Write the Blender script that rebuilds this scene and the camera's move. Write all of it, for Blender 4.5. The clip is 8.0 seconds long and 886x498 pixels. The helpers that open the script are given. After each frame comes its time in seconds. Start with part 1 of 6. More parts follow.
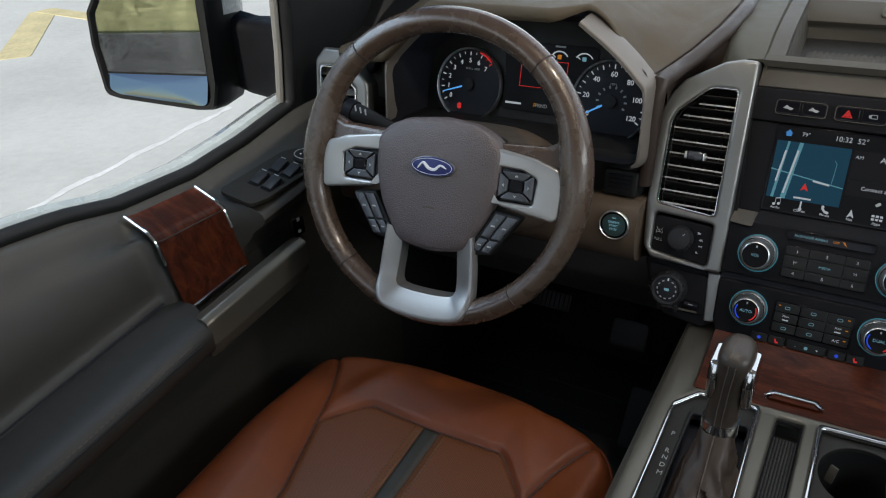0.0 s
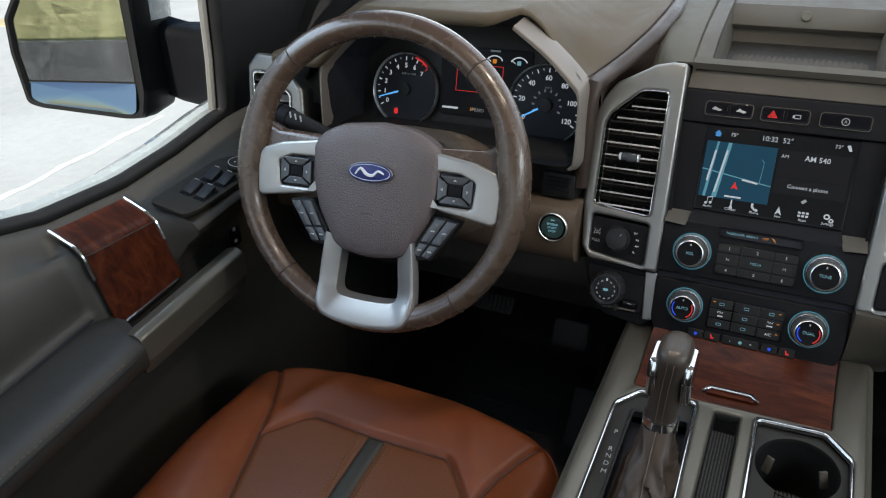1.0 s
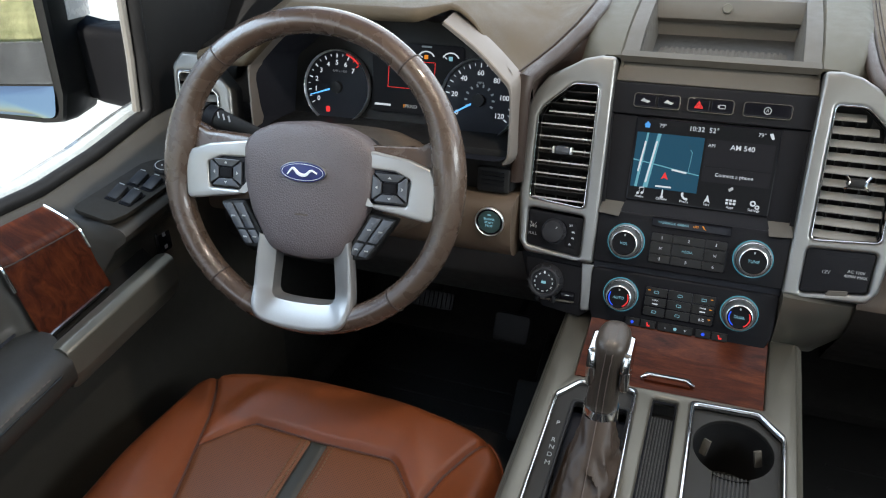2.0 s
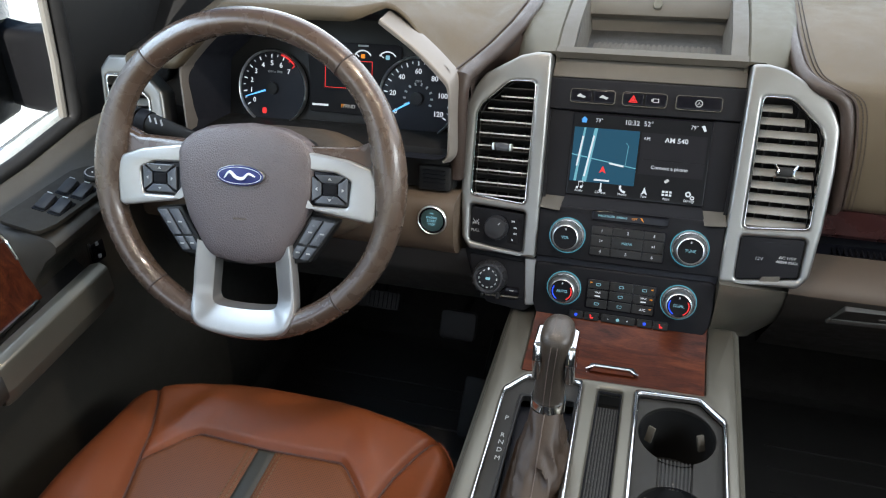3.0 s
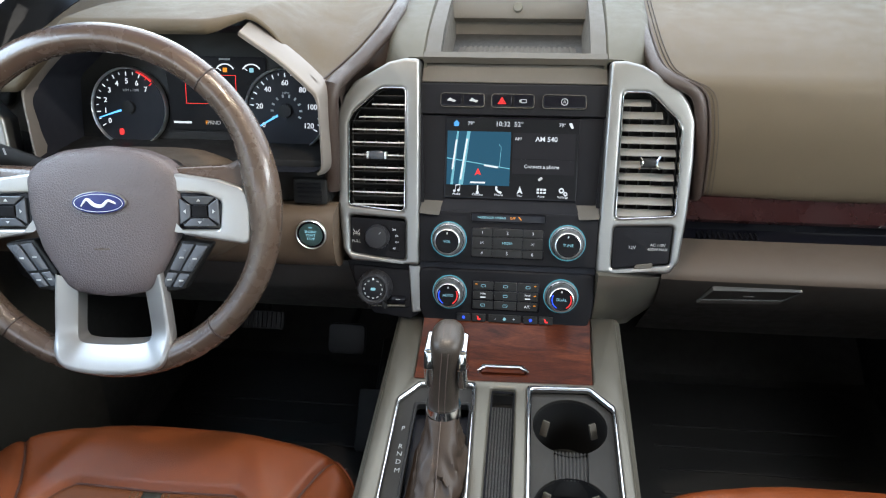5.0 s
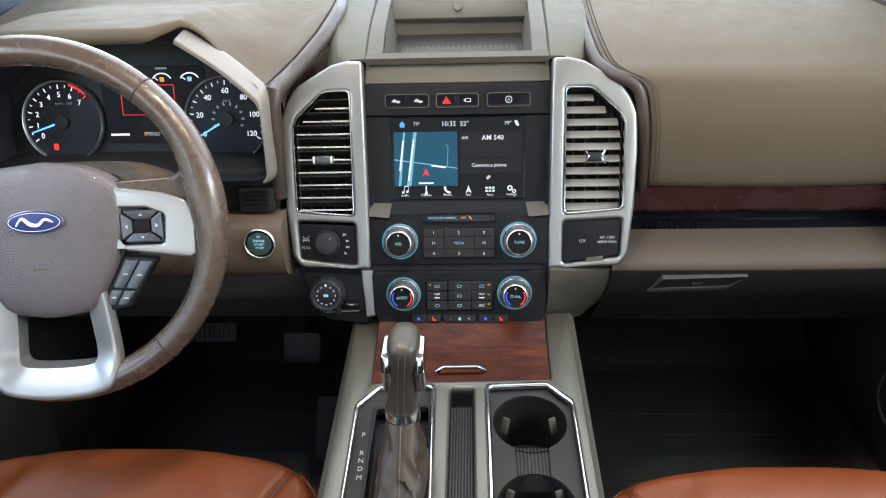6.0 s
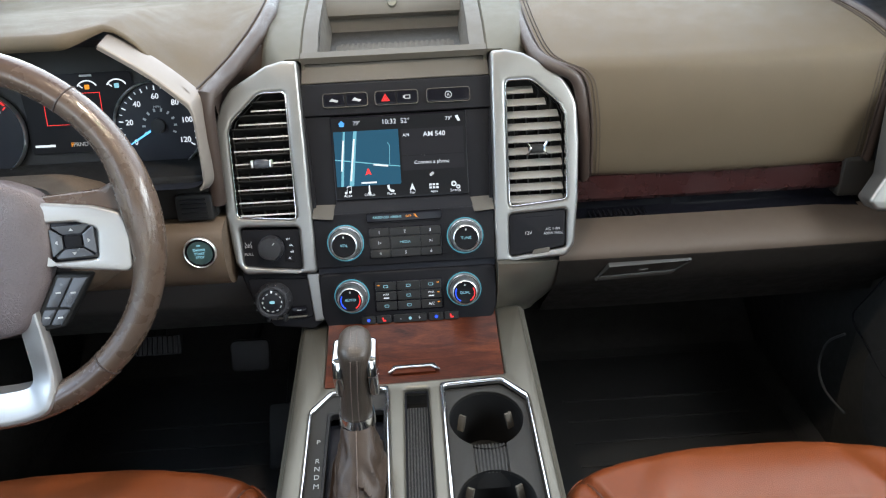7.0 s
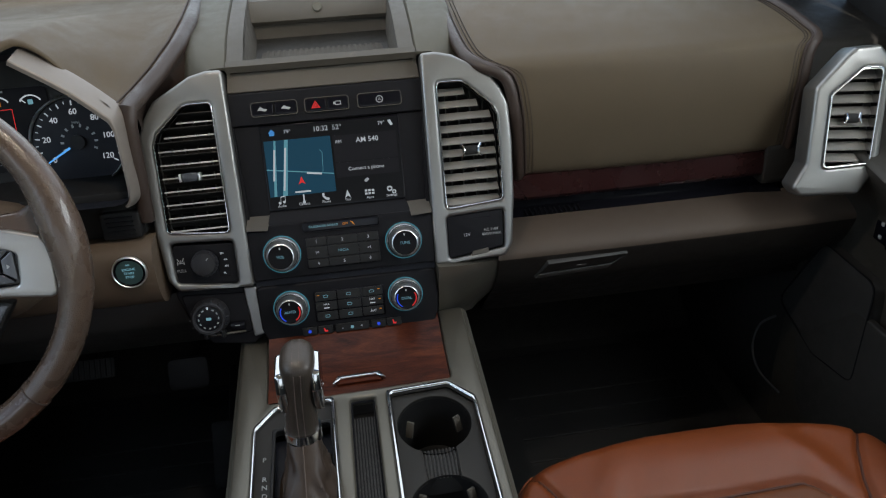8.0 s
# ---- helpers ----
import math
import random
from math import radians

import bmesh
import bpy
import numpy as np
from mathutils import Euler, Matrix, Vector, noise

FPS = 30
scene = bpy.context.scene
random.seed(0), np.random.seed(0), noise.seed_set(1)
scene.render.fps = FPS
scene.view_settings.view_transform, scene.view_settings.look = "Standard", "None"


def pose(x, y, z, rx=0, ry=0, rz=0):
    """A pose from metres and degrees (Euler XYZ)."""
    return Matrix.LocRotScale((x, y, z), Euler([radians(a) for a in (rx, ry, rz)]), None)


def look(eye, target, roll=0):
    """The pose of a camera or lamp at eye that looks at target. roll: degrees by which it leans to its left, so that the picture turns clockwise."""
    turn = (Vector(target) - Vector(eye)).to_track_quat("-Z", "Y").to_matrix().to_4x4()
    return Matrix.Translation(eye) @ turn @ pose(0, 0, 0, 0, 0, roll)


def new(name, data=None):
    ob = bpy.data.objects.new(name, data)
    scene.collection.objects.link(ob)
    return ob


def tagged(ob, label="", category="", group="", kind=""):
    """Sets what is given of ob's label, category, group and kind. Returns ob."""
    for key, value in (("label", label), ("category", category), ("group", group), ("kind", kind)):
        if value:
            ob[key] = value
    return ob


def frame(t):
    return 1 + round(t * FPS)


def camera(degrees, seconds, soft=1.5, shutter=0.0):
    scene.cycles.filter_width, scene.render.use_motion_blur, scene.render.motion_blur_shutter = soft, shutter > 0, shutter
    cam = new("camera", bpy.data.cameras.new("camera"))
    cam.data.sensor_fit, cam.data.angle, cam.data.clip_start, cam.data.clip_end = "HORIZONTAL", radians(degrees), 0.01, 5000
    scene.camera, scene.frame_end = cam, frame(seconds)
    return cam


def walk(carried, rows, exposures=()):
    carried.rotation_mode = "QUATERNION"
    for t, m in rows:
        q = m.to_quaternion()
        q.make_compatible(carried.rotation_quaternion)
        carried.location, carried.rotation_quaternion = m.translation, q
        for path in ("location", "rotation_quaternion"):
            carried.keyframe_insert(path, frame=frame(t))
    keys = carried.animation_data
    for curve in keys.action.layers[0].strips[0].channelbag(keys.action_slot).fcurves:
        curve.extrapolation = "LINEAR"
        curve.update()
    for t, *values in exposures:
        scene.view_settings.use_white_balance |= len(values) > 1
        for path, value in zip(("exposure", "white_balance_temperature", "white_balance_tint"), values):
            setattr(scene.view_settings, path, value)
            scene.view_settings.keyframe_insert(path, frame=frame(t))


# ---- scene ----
cam = camera(60.9, 8.0, soft=1.1)
PATH = [
    (0, (0.023, -0.984, 1.085), (-0.908, 0.501, 0.123), -3.1),
    (0.5, (0.021, -0.982, 1.083), (-0.851, 0.543, 0.126), -2.6),
    (1, (0.022, -0.978, 1.082), (-0.777, 0.587, 0.126), -2.2),
    (1.5, (0.022, -0.974, 1.08), (-0.708, 0.622, 0.121), -1.9),
    (2, (0.023, -0.971, 1.079), (-0.63, 0.653, 0.112), -1.7),
    (3.5, (0.024, -0.965, 1.078), (-0.417, 0.724, 0.103), -1.2),
    (4, (0.024, -0.961, 1.077), (-0.335, 0.748, 0.103), -1.1),
    (4.5, (0.023, -0.958, 1.076), (-0.262, 0.769, 0.109), -0.9),
    (6, (0.024, -0.951, 1.075), (-0.066, 0.798, 0.108), -1.9),
    (6.5, (0.024, -0.947, 1.074), (-0.007, 0.798, 0.097), -2.3),
    (7, (0.023, -0.94, 1.073), (0.075, 0.801, 0.091), -2.6),
    (7.5, (0.023, -0.937, 1.074), (0.152, 0.801, 0.093), -2.9),
    (8, (0.023, -0.931, 1.075), (0.237, 0.793, 0.086), -2.9),
]
walk(cam, [(t, look(eye, target, roll)) for t, eye, target, roll in PATH],
     exposures=[(0.0, -0.32), (0.5, -0.14), (1.0, 0.08), (1.5, 0.37), (2.0, 0.62), (3.5, 0.95), (4.5, 1.08), (6.5, 1.21), (7.3, 1.19), (7.6, 1.00), (8.0, -0.11)])

# ---- world and light ----
world = bpy.data.worlds.new("sky")
scene.world = world
world.use_nodes = True
wn = world.node_tree
sky = wn.nodes.new("ShaderNodeTexSky")
sky.sky_type = "NISHITA"
sky.sun_disc = False
sky.sun_elevation = radians(38)
sky.sun_rotation = radians(180)
sky.altitude = 300
wn.links.new(sky.outputs[0], wn.nodes["Background"].inputs[0])
wn.nodes["Background"].inputs[1].default_value = 0.14


def lamp(name, kind, energy, color, m, **values):
    data = bpy.data.lights.new(name, kind)
    data.energy, data.color = energy, color
    for key, value in values.items():
        if key == "size":
            data.shape, data.size = "RECTANGLE", value[0]
            data.size_y = value[1]
        if key == "angle":
            data.angle = value
        if key == "radius":
            data.shadow_soft_size = value
    ob = new(name, data)
    ob.matrix_world = m
    return ob


SUN_FROM = Vector((0.0, -0.788, 0.616))
lamp("sun", "SUN", 5.0, (1, 0.95, 0.88), look(SUN_FROM, (0, 0, 0)), angle=radians(0.6))
# daylight that falls in through the windscreen
lamp("windscreen_daylight", "AREA", 4.3, (0.87, 0.94, 1.0), look((0, 0.17, 1.03), (0, -0.32, 0.16)), size=(1.3, 0.54))
# and through the rear window and the rear door windows
lamp("rear_window_daylight", "AREA", 0.5, (0.86, 0.93, 1.0), look((0, -1.88, 1.0), (0, 0, 0.72)), size=(1.15, 0.40))
lamp("left_rear_daylight", "AREA", 0.8, (0.76, 0.87, 1.0), look((-0.80, -1.40, 1.0), (0.1, -0.2, 0.6)), size=(0.55, 0.40))
lamp("right_rear_daylight", "AREA", 1.0, (0.90, 0.98, 0.95), look((0.80, -1.40, 1.0), (-0.1, -0.2, 0.6)), size=(0.55, 0.40))
lamp("driver_window_daylight", "AREA", 2.8, (0.64, 0.81, 1.0), look((-0.765, -0.5, 1.09), (0, -0.45, 0.55)), size=(0.62, 0.20))
lamp("passenger_window_daylight", "AREA", 5.2, (0.92, 0.97, 1.0), look((0.765, -0.5, 1.09), (-0.5, -0.35, 0.60)), size=(0.62, 0.20))
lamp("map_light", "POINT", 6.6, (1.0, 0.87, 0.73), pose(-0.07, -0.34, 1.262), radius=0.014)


# ---- materials ----
def nodes_of(name):
    mat = bpy.data.materials.new(name)
    mat.use_nodes = True
    nt = mat.node_tree
    return mat, nt, nt.nodes["Principled BSDF"]


def noise_tex(nt, scale, detail=4.0, rough=0.55, stretch=None):
    co = nt.nodes.new("ShaderNodeTexCoord")
    n = nt.nodes.new("ShaderNodeTexNoise")
    n.inputs["Scale"].default_value = scale
    n.inputs["Detail"].default_value = detail
    n.inputs["Roughness"].default_value = rough
    if stretch:
        mp = nt.nodes.new("ShaderNodeMapping")
        mp.inputs["Scale"].default_value = stretch
        nt.links.new(co.outputs["Object"], mp.inputs[0])
        nt.links.new(mp.outputs[0], n.inputs[0])
    else:
        nt.links.new(co.outputs["Object"], n.inputs[0])
    return n


def ramp(nt, source, stops):
    r = nt.nodes.new("ShaderNodeValToRGB")
    while len(r.color_ramp.elements) < len(stops):
        r.color_ramp.elements.new(0.5)
    for e, (p, c) in zip(r.color_ramp.elements, stops):
        e.position, e.color = p, (*c, 1)
    nt.links.new(source, r.inputs[0])
    return r


def bump(nt, source, strength, distance, normal=None):
    b = nt.nodes.new("ShaderNodeBump")
    b.inputs["Strength"].default_value, b.inputs["Distance"].default_value = strength, distance
    nt.links.new(source, b.inputs["Height"])
    if normal:
        nt.links.new(normal, b.inputs["Normal"])
    return b.outputs[0]


def shade(c, k):
    return tuple(min(1, v * k) for v in c)


def surface(name, color, rough=0.5, metal=0.0, vary=0.15, scale=60, grain=0.0, grain_scale=900, cells=0.0, cell_scale=700,
            coat=0.0, spec=0.5, rough_vary=0.08):
    """Colour varied at two scales, with a fine grain and, for leather, a net of cells in relief."""
    mat, nt, p = nodes_of(name)
    big = noise_tex(nt, scale * 0.12, 3)
    small = noise_tex(nt, scale, 5)
    mix = nt.nodes.new("ShaderNodeMath")
    mix.operation = "MULTIPLY_ADD"
    mix.inputs[1].default_value = 0.55
    half = nt.nodes.new("ShaderNodeMath")
    half.operation = "MULTIPLY"
    half.inputs[1].default_value = 0.45
    nt.links.new(small.outputs[0], half.inputs[0])
    nt.links.new(big.outputs[0], mix.inputs[0])
    nt.links.new(half.outputs[0], mix.inputs[2])
    cr = ramp(nt, mix.outputs[0], [(0.3, shade(color, 1 - vary)), (0.7, shade(color, 1 + vary))])
    nt.links.new(cr.outputs[0], p.inputs["Base Color"])
    rr = nt.nodes.new("ShaderNodeMapRange")
    rr.inputs[1].default_value, rr.inputs[2].default_value = 0.3, 0.7
    rr.inputs[3].default_value, rr.inputs[4].default_value = max(0.02, rough - rough_vary), min(1, rough + rough_vary)
    nt.links.new(small.outputs[0], rr.inputs[0])
    nt.links.new(rr.outputs[0], p.inputs["Roughness"])
    p.inputs["Metallic"].default_value = metal
    p.inputs["Coat Weight"].default_value = coat
    p.inputs["Coat Roughness"].default_value = 0.06
    p.inputs["Specular IOR Level"].default_value = spec
    normal = None
    if cells:
        co = nt.nodes.new("ShaderNodeTexCoord")
        v = nt.nodes.new("ShaderNodeTexVoronoi")
        v.feature = "DISTANCE_TO_EDGE"
        v.inputs["Scale"].default_value = cell_scale
        nt.links.new(co.outputs["Object"], v.inputs["Vector"])
        cap = ramp(nt, v.outputs["Distance"], [(0.0, (0, 0, 0)), (0.25, (1, 1, 1))])
        normal = bump(nt, cap.outputs[0], cells, 0.0004)
    if grain:
        g = noise_tex(nt, grain_scale, 2)
        normal = bump(nt, g.outputs[0], grain, 0.0003, normal)
    if normal:
        nt.links.new(normal, p.inputs["Normal"])
    return mat


def wood(name, dark=1.0):
    mat, nt, p = nodes_of(name)
    n1 = noise_tex(nt, 9, 5, 0.6, (1.4, 7, 4))
    n1.inputs["Distortion"].default_value = 0.9
    n2 = noise_tex(nt, 160, 4, 0.6, (1, 9, 6))
    add = nt.nodes.new("ShaderNodeMath")
    add.operation = "MULTIPLY_ADD"
    add.inputs[1].default_value = 0.4
    nt.links.new(n2.outputs[0], add.inputs[0])
    nt.links.new(n1.outputs[0], add.inputs[2])
    cr = ramp(nt, add.outputs[0], [(0.5, shade((0.050, 0.010, 0.0035), dark)), (0.68, shade((0.125, 0.025, 0.008), dark)), (0.9, shade((0.25, 0.060, 0.018), dark))])
    nt.links.new(cr.outputs[0], p.inputs["Base Color"])
    p.inputs["Roughness"].default_value = 0.42
    p.inputs["Specular IOR Level"].default_value = 0.14
    p.inputs["Coat Weight"].default_value, p.inputs["Coat Roughness"].default_value = 0.07, 0.08
    return mat


def glow(name, color, strength):
    mat, nt, p = nodes_of(name)
    p.inputs["Base Color"].default_value = (0.006, 0.006, 0.006, 1)
    p.inputs["Specular IOR Level"].default_value, p.inputs["Roughness"].default_value = 0.04, 0.3
    p.inputs["Emission Color"].default_value = (*color, 1)
    p.inputs["Emission Strength"].default_value = strength
    return mat


def plain(name, color, rough, metal=0.0):
    return surface(name, color, rough, metal, vary=0.06, rough_vary=0.04)


def clear_glass(name):
    mat, nt, p = nodes_of(name)
    t = nt.nodes.new("ShaderNodeBsdfTransparent")
    t.inputs[0].default_value = (0.95, 0.98, 0.955, 1)
    g = nt.nodes.new("ShaderNodeBsdfGlossy")
    g.inputs["Roughness"].default_value = 0.02
    f = nt.nodes.new("ShaderNodeFresnel")
    f.inputs[0].default_value = 1.10
    m = nt.nodes.new("ShaderNodeMixShader")
    nt.links.new(f.outputs[0], m.inputs[0])
    nt.links.new(t.outputs[0], m.inputs[1])
    nt.links.new(g.outputs[0], m.inputs[2])
    nt.links.new(m.outputs[0], nt.nodes["Material Output"].inputs[0])
    return mat


def perforated(name, color, rough):
    mat, nt, p = nodes_of(name)
    co = nt.nodes.new("ShaderNodeTexCoord")
    v = nt.nodes.new("ShaderNodeTexVoronoi")
    v.voronoi_dimensions = "2D"
    v.inputs["Scale"].default_value = 430
    v.inputs["Randomness"].default_value = 0.0
    nt.links.new(co.outputs["Object"], v.inputs["Vector"])
    dots = ramp(nt, v.outputs["Distance"], [(0.20, shade(color, 0.40)), (0.32, color)])
    nt.links.new(dots.outputs[0], p.inputs["Base Color"])
    n = noise_tex(nt, 500, 3)
    nt.links.new(bump(nt, dots.outputs[0], 0.25, 0.0005, bump(nt, n.outputs[0], 0.15, 0.0003)), p.inputs["Normal"])
    p.inputs["Roughness"].default_value = rough
    p.inputs["Specular IOR Level"].default_value = 0.3
    return mat


LEATHER_DASH = surface("dash_leather", (0.077, 0.0595, 0.0385), 0.60, vary=0.10, scale=30, cells=0.25, cell_scale=900, grain=0.15, spec=0.20)
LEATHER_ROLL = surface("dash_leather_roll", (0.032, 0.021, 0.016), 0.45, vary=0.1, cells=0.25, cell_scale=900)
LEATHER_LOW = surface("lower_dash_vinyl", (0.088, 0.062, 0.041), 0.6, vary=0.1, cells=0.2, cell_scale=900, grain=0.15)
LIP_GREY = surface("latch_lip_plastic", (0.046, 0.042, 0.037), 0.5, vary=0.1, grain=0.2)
# Lower dash vinyl darkened: shade under the ledge is put into the colour.
GLOVE_SHADED = surface("shaded_glove_vinyl", (0.015, 0.0125, 0.010), 0.6, vary=0.12, cells=0.2, cell_scale=900, grain=0.2, spec=0.3)
LEATHER_WHEEL = surface("wheel_leather", (0.066, 0.043, 0.031), 0.26, vary=0.10, scale=50, cells=0.08, cell_scale=650, grain=0.03, coat=0.4)
LEATHER_GRIP = surface("wheel_grip_leather", (0.068, 0.046, 0.033), 0.28, vary=0.12, scale=50, cells=0.30, cell_scale=420, coat=0.35)
LEATHER_HUB = surface("airbag_vinyl", (0.100, 0.082, 0.083), 0.38, vary=0.08, cells=0.62, cell_scale=330)
LEATHER_SEAT = surface("seat_leather", (0.150, 0.037, 0.0105), 0.36, vary=0.12, scale=40, cells=0.30, cell_scale=620, grain=0.1, spec=0.33)
LEATHER_PERF = perforated("seat_perforated_leather", (0.128, 0.042, 0.0155), 0.45)
LEATHER_BOOT = surface("boot_leather", (0.032, 0.019, 0.011), 0.55, vary=0.14, cells=0.12, cell_scale=500)
LEATHER_HEAD = surface("shifter_leather", (0.042, 0.033, 0.025), 0.36, vary=0.12, cells=0.3, cell_scale=420)
SEAM_BROWN = surface("seam_thread_brown", (0.055, 0.016, 0.008), 0.7)
STRIP_DARK = surface("seat_stripe", (0.019, 0.017, 0.011), 0.55, grain=0.5, grain_scale=600)
THREAD = plain("thread", (0.12, 0.072, 0.036), 0.7)
THREAD_GREY = plain("grey_thread", (0.095, 0.070, 0.058), 0.7)
SWITCH = surface("switch_panel_vinyl", (0.021, 0.0185, 0.0145), 0.65, vary=0.1, grain=0.25, spec=0.25)
# Paler and bluer than the black plastic: window reflections put into the colour.
WHEEL_KEY = surface("wheel_key_plastic", (0.050, 0.055, 0.064), 0.22, vary=0.06)
THREAD_BROWN = plain("brown_thread", (0.026, 0.017, 0.012), 0.7)
THREAD_DARK = plain("dark_thread", (0.03, 0.018, 0.013), 0.7)
BLACK = surface("black_plastic", (0.015, 0.015, 0.015), 0.45, vary=0.15, grain=0.15, grain_scale=1500, spec=0.18)
MATTE = surface("gauge_face", (0.012, 0.013, 0.018), 0.6, vary=0.1, spec=0.25)
KNOB_CHROME = surface("satin_chrome", (0.85, 0.86, 0.86), 0.36, 1.0, vary=0.02, rough_vary=0.03)
DIAL_GREY = surface("dial_plastic", (0.020, 0.020, 0.022), 0.42, vary=0.1, grain=0.15, grain_scale=1500, spec=0.3)
TEAL_CAP = surface("start_button_face", (0.030, 0.062, 0.062), 0.4, vary=0.08)
BLACK_GLOSS = surface("black_gloss", (0.005, 0.005, 0.007), 0.14, vary=0.05, rough_vary=0.04, spec=0.18)
CAP_BLACK = surface("knob_cap_black", (0.006, 0.006, 0.007), 0.4, vary=0.05, spec=0.10)
BEZEL = surface("bezel_plastic", (0.0095, 0.0095, 0.0110), 0.5, vary=0.12, grain=0.12, grain_scale=1600, spec=0.08)
TRIM_GREY = surface("grey_brown_plastic", (0.066, 0.059, 0.048), 0.60, vary=0.08, grain=0.25, grain_scale=1300, spec=0.3)
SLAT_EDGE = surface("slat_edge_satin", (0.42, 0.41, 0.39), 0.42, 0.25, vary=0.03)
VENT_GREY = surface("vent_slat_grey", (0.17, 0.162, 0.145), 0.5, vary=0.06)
SILVER = surface("satin_silver_paint", (0.240, 0.238, 0.228), 0.36, 0.80, vary=0.04, rough_vary=0.04)
ARM_SILVER = surface("arm_silver_paint", (0.185, 0.165, 0.145), 0.50, 0.30, vary=0.04)
SILVER_WHEEL = surface("wheel_silver_paint", (0.36, 0.352, 0.340), 0.38, 0.75, vary=0.04, rough_vary=0.04)
CONSOLE = surface("champagne_paint", (0.116, 0.108, 0.088), 0.34, 0.55, vary=0.05, rough_vary=0.05)
COLUMN_GREY = surface("stack_column_paint", (0.082, 0.077, 0.061), 0.60, 0.0, vary=0.06, grain=0.15, grain_scale=1500, spec=0.18)
CUP_GREY = surface("cup_insert_plastic", (0.020, 0.019, 0.017), 0.55, vary=0.1, grain=0.25, grain_scale=1300, spec=0.25)
CHROME = surface("chrome", (0.55, 0.55, 0.55), 0.08, 1.0, vary=0.02, rough_vary=0.03)
WOOD = wood("walnut_veneer", 0.34)
WOOD_DARK = surface("dark_cherry_veneer", (0.022, 0.0066, 0.0064), 0.28, vary=0.10, scale=20, coat=0.5)
# Same vinyl as the knee panel, darker to carry the shade of the pad.
LEDGE_SHADED = surface("shaded_ledge_vinyl", (0.060, 0.044, 0.032), 0.65, vary=0.1, cells=0.2, cell_scale=900, grain=0.2, spec=0.3)
DOOR_SOFT = surface("door_vinyl", (0.032, 0.029, 0.0235), 0.45, vary=0.1, cells=0.2, cell_scale=700, grain=0.15)
DOOR_BROWN = surface("door_armrest_leather", (0.018, 0.016, 0.013), 0.5, vary=0.1, cells=0.3, cell_scale=600)
DOOR_DARK = surface("door_lower_plastic", (0.025, 0.024, 0.022), 0.55, vary=0.12, grain=0.3)
CARPET = surface("black_carpet", (0.032, 0.031, 0.030), 0.95, vary=0.4, scale=300, grain=0.8, grain_scale=700)
RUBBER = surface("rubber_mat", (0.024, 0.024, 0.024), 0.5, vary=0.25, scale=90, grain=0.3)
HEADLINER = surface("headliner_cloth", (0.42, 0.38, 0.32), 0.9, vary=0.05, grain=0.4)
GLASS = clear_glass("window_glass")
MIRROR = surface("mirror_silver", (0.78, 0.80, 0.80), 0.015, 1.0, vary=0.01, rough_vary=0.01)
MIRROR_BLUE = surface("blue_tinted_mirror", (0.17, 0.23, 0.30), 0.03, 1.0, vary=0.01, rough_vary=0.01)
WHITE_PAINT = surface("white_car_paint", (0.43, 0.45, 0.45), 0.25, vary=0.02, coat=0.8)
INK_WHITE = glow("lit_white", (0.85, 0.92, 1.0), 0.495)
INK_DIM = plain("printed_grey", (0.33, 0.34, 0.34), 0.6)
INK_BLUE = glow("lit_ice_blue", (0.35, 0.75, 0.9), 0.40)
LIT_BLUE = glow("lit_blue", (0.03, 0.10, 1.0), 0.660)
LIT_RED = glow("lit_red", (1.0, 0.05, 0.05), 0.550)
LIT_AMBER = glow("lit_amber", (1.0, 0.35, 0.03), 0.495)
LIT_NEEDLE = glow("lit_needle", (0.12, 0.45, 1.0), 0.880)
LIT_RING = glow("lit_ring", (0.12, 0.58, 0.76), 0.36)
SCREEN_BLACK = glow("screen_dark", (0.10, 0.11, 0.14), 0.030)
SCREEN_PANEL = glow("screen_panel", (0.12, 0.12, 0.15), 0.060)
MAP_BLUE = glow("map_blue", (0.020, 0.12, 0.21), 0.36)
MAP_ROAD = glow("map_road", (0.18, 0.50, 0.62), 0.495)
LIT_ICON_BLUE = glow("lit_icon_blue", (0.10, 0.42, 1.0), 0.550)
EMBLEM_WHITE = plain("emblem_white", (0.62, 0.64, 0.68), 0.4)
EMBLEM_BLUE = surface("emblem_blue", (0.006, 0.014, 0.12), 0.38, vary=0.05)
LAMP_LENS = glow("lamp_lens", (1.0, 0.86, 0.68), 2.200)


# ---- mesh helpers ----
def finish(bm, mat, angle=38):
    me = bpy.data.meshes.new("part")
    bmesh.ops.recalc_face_normals(bm, faces=bm.faces)
    bm.to_mesh(me)
    bm.free()
    me.polygons.foreach_set("use_smooth", [True] * len(me.polygons))
    me.set_sharp_from_angle(angle=radians(angle))
    me.materials.append(mat)
    return me


def part(name, bm, material, parent, label="", angle=38):
    ob = new(name, finish(bm, material, angle))
    ob.parent = parent
    return tagged(ob, label)


def thing(name, m, label, category, group="", kind=""):
    ob = new(name)
    ob.empty_display_size = 0.02
    ob.matrix_world = m
    return tagged(ob, label, category, group, kind)


def move(bm, m):
    bm.transform(m)
    return bm


def at(x, y, z=0.0, rz=0.0):
    return pose(x, y, z, 0, 0, rz)


def merge(*parts):
    out = bmesh.new()
    for b in parts:
        me = bpy.data.meshes.new("tmp")
        b.to_mesh(me)
        b.free()
        out.from_mesh(me)
        bpy.data.meshes.remove(me)
    return out


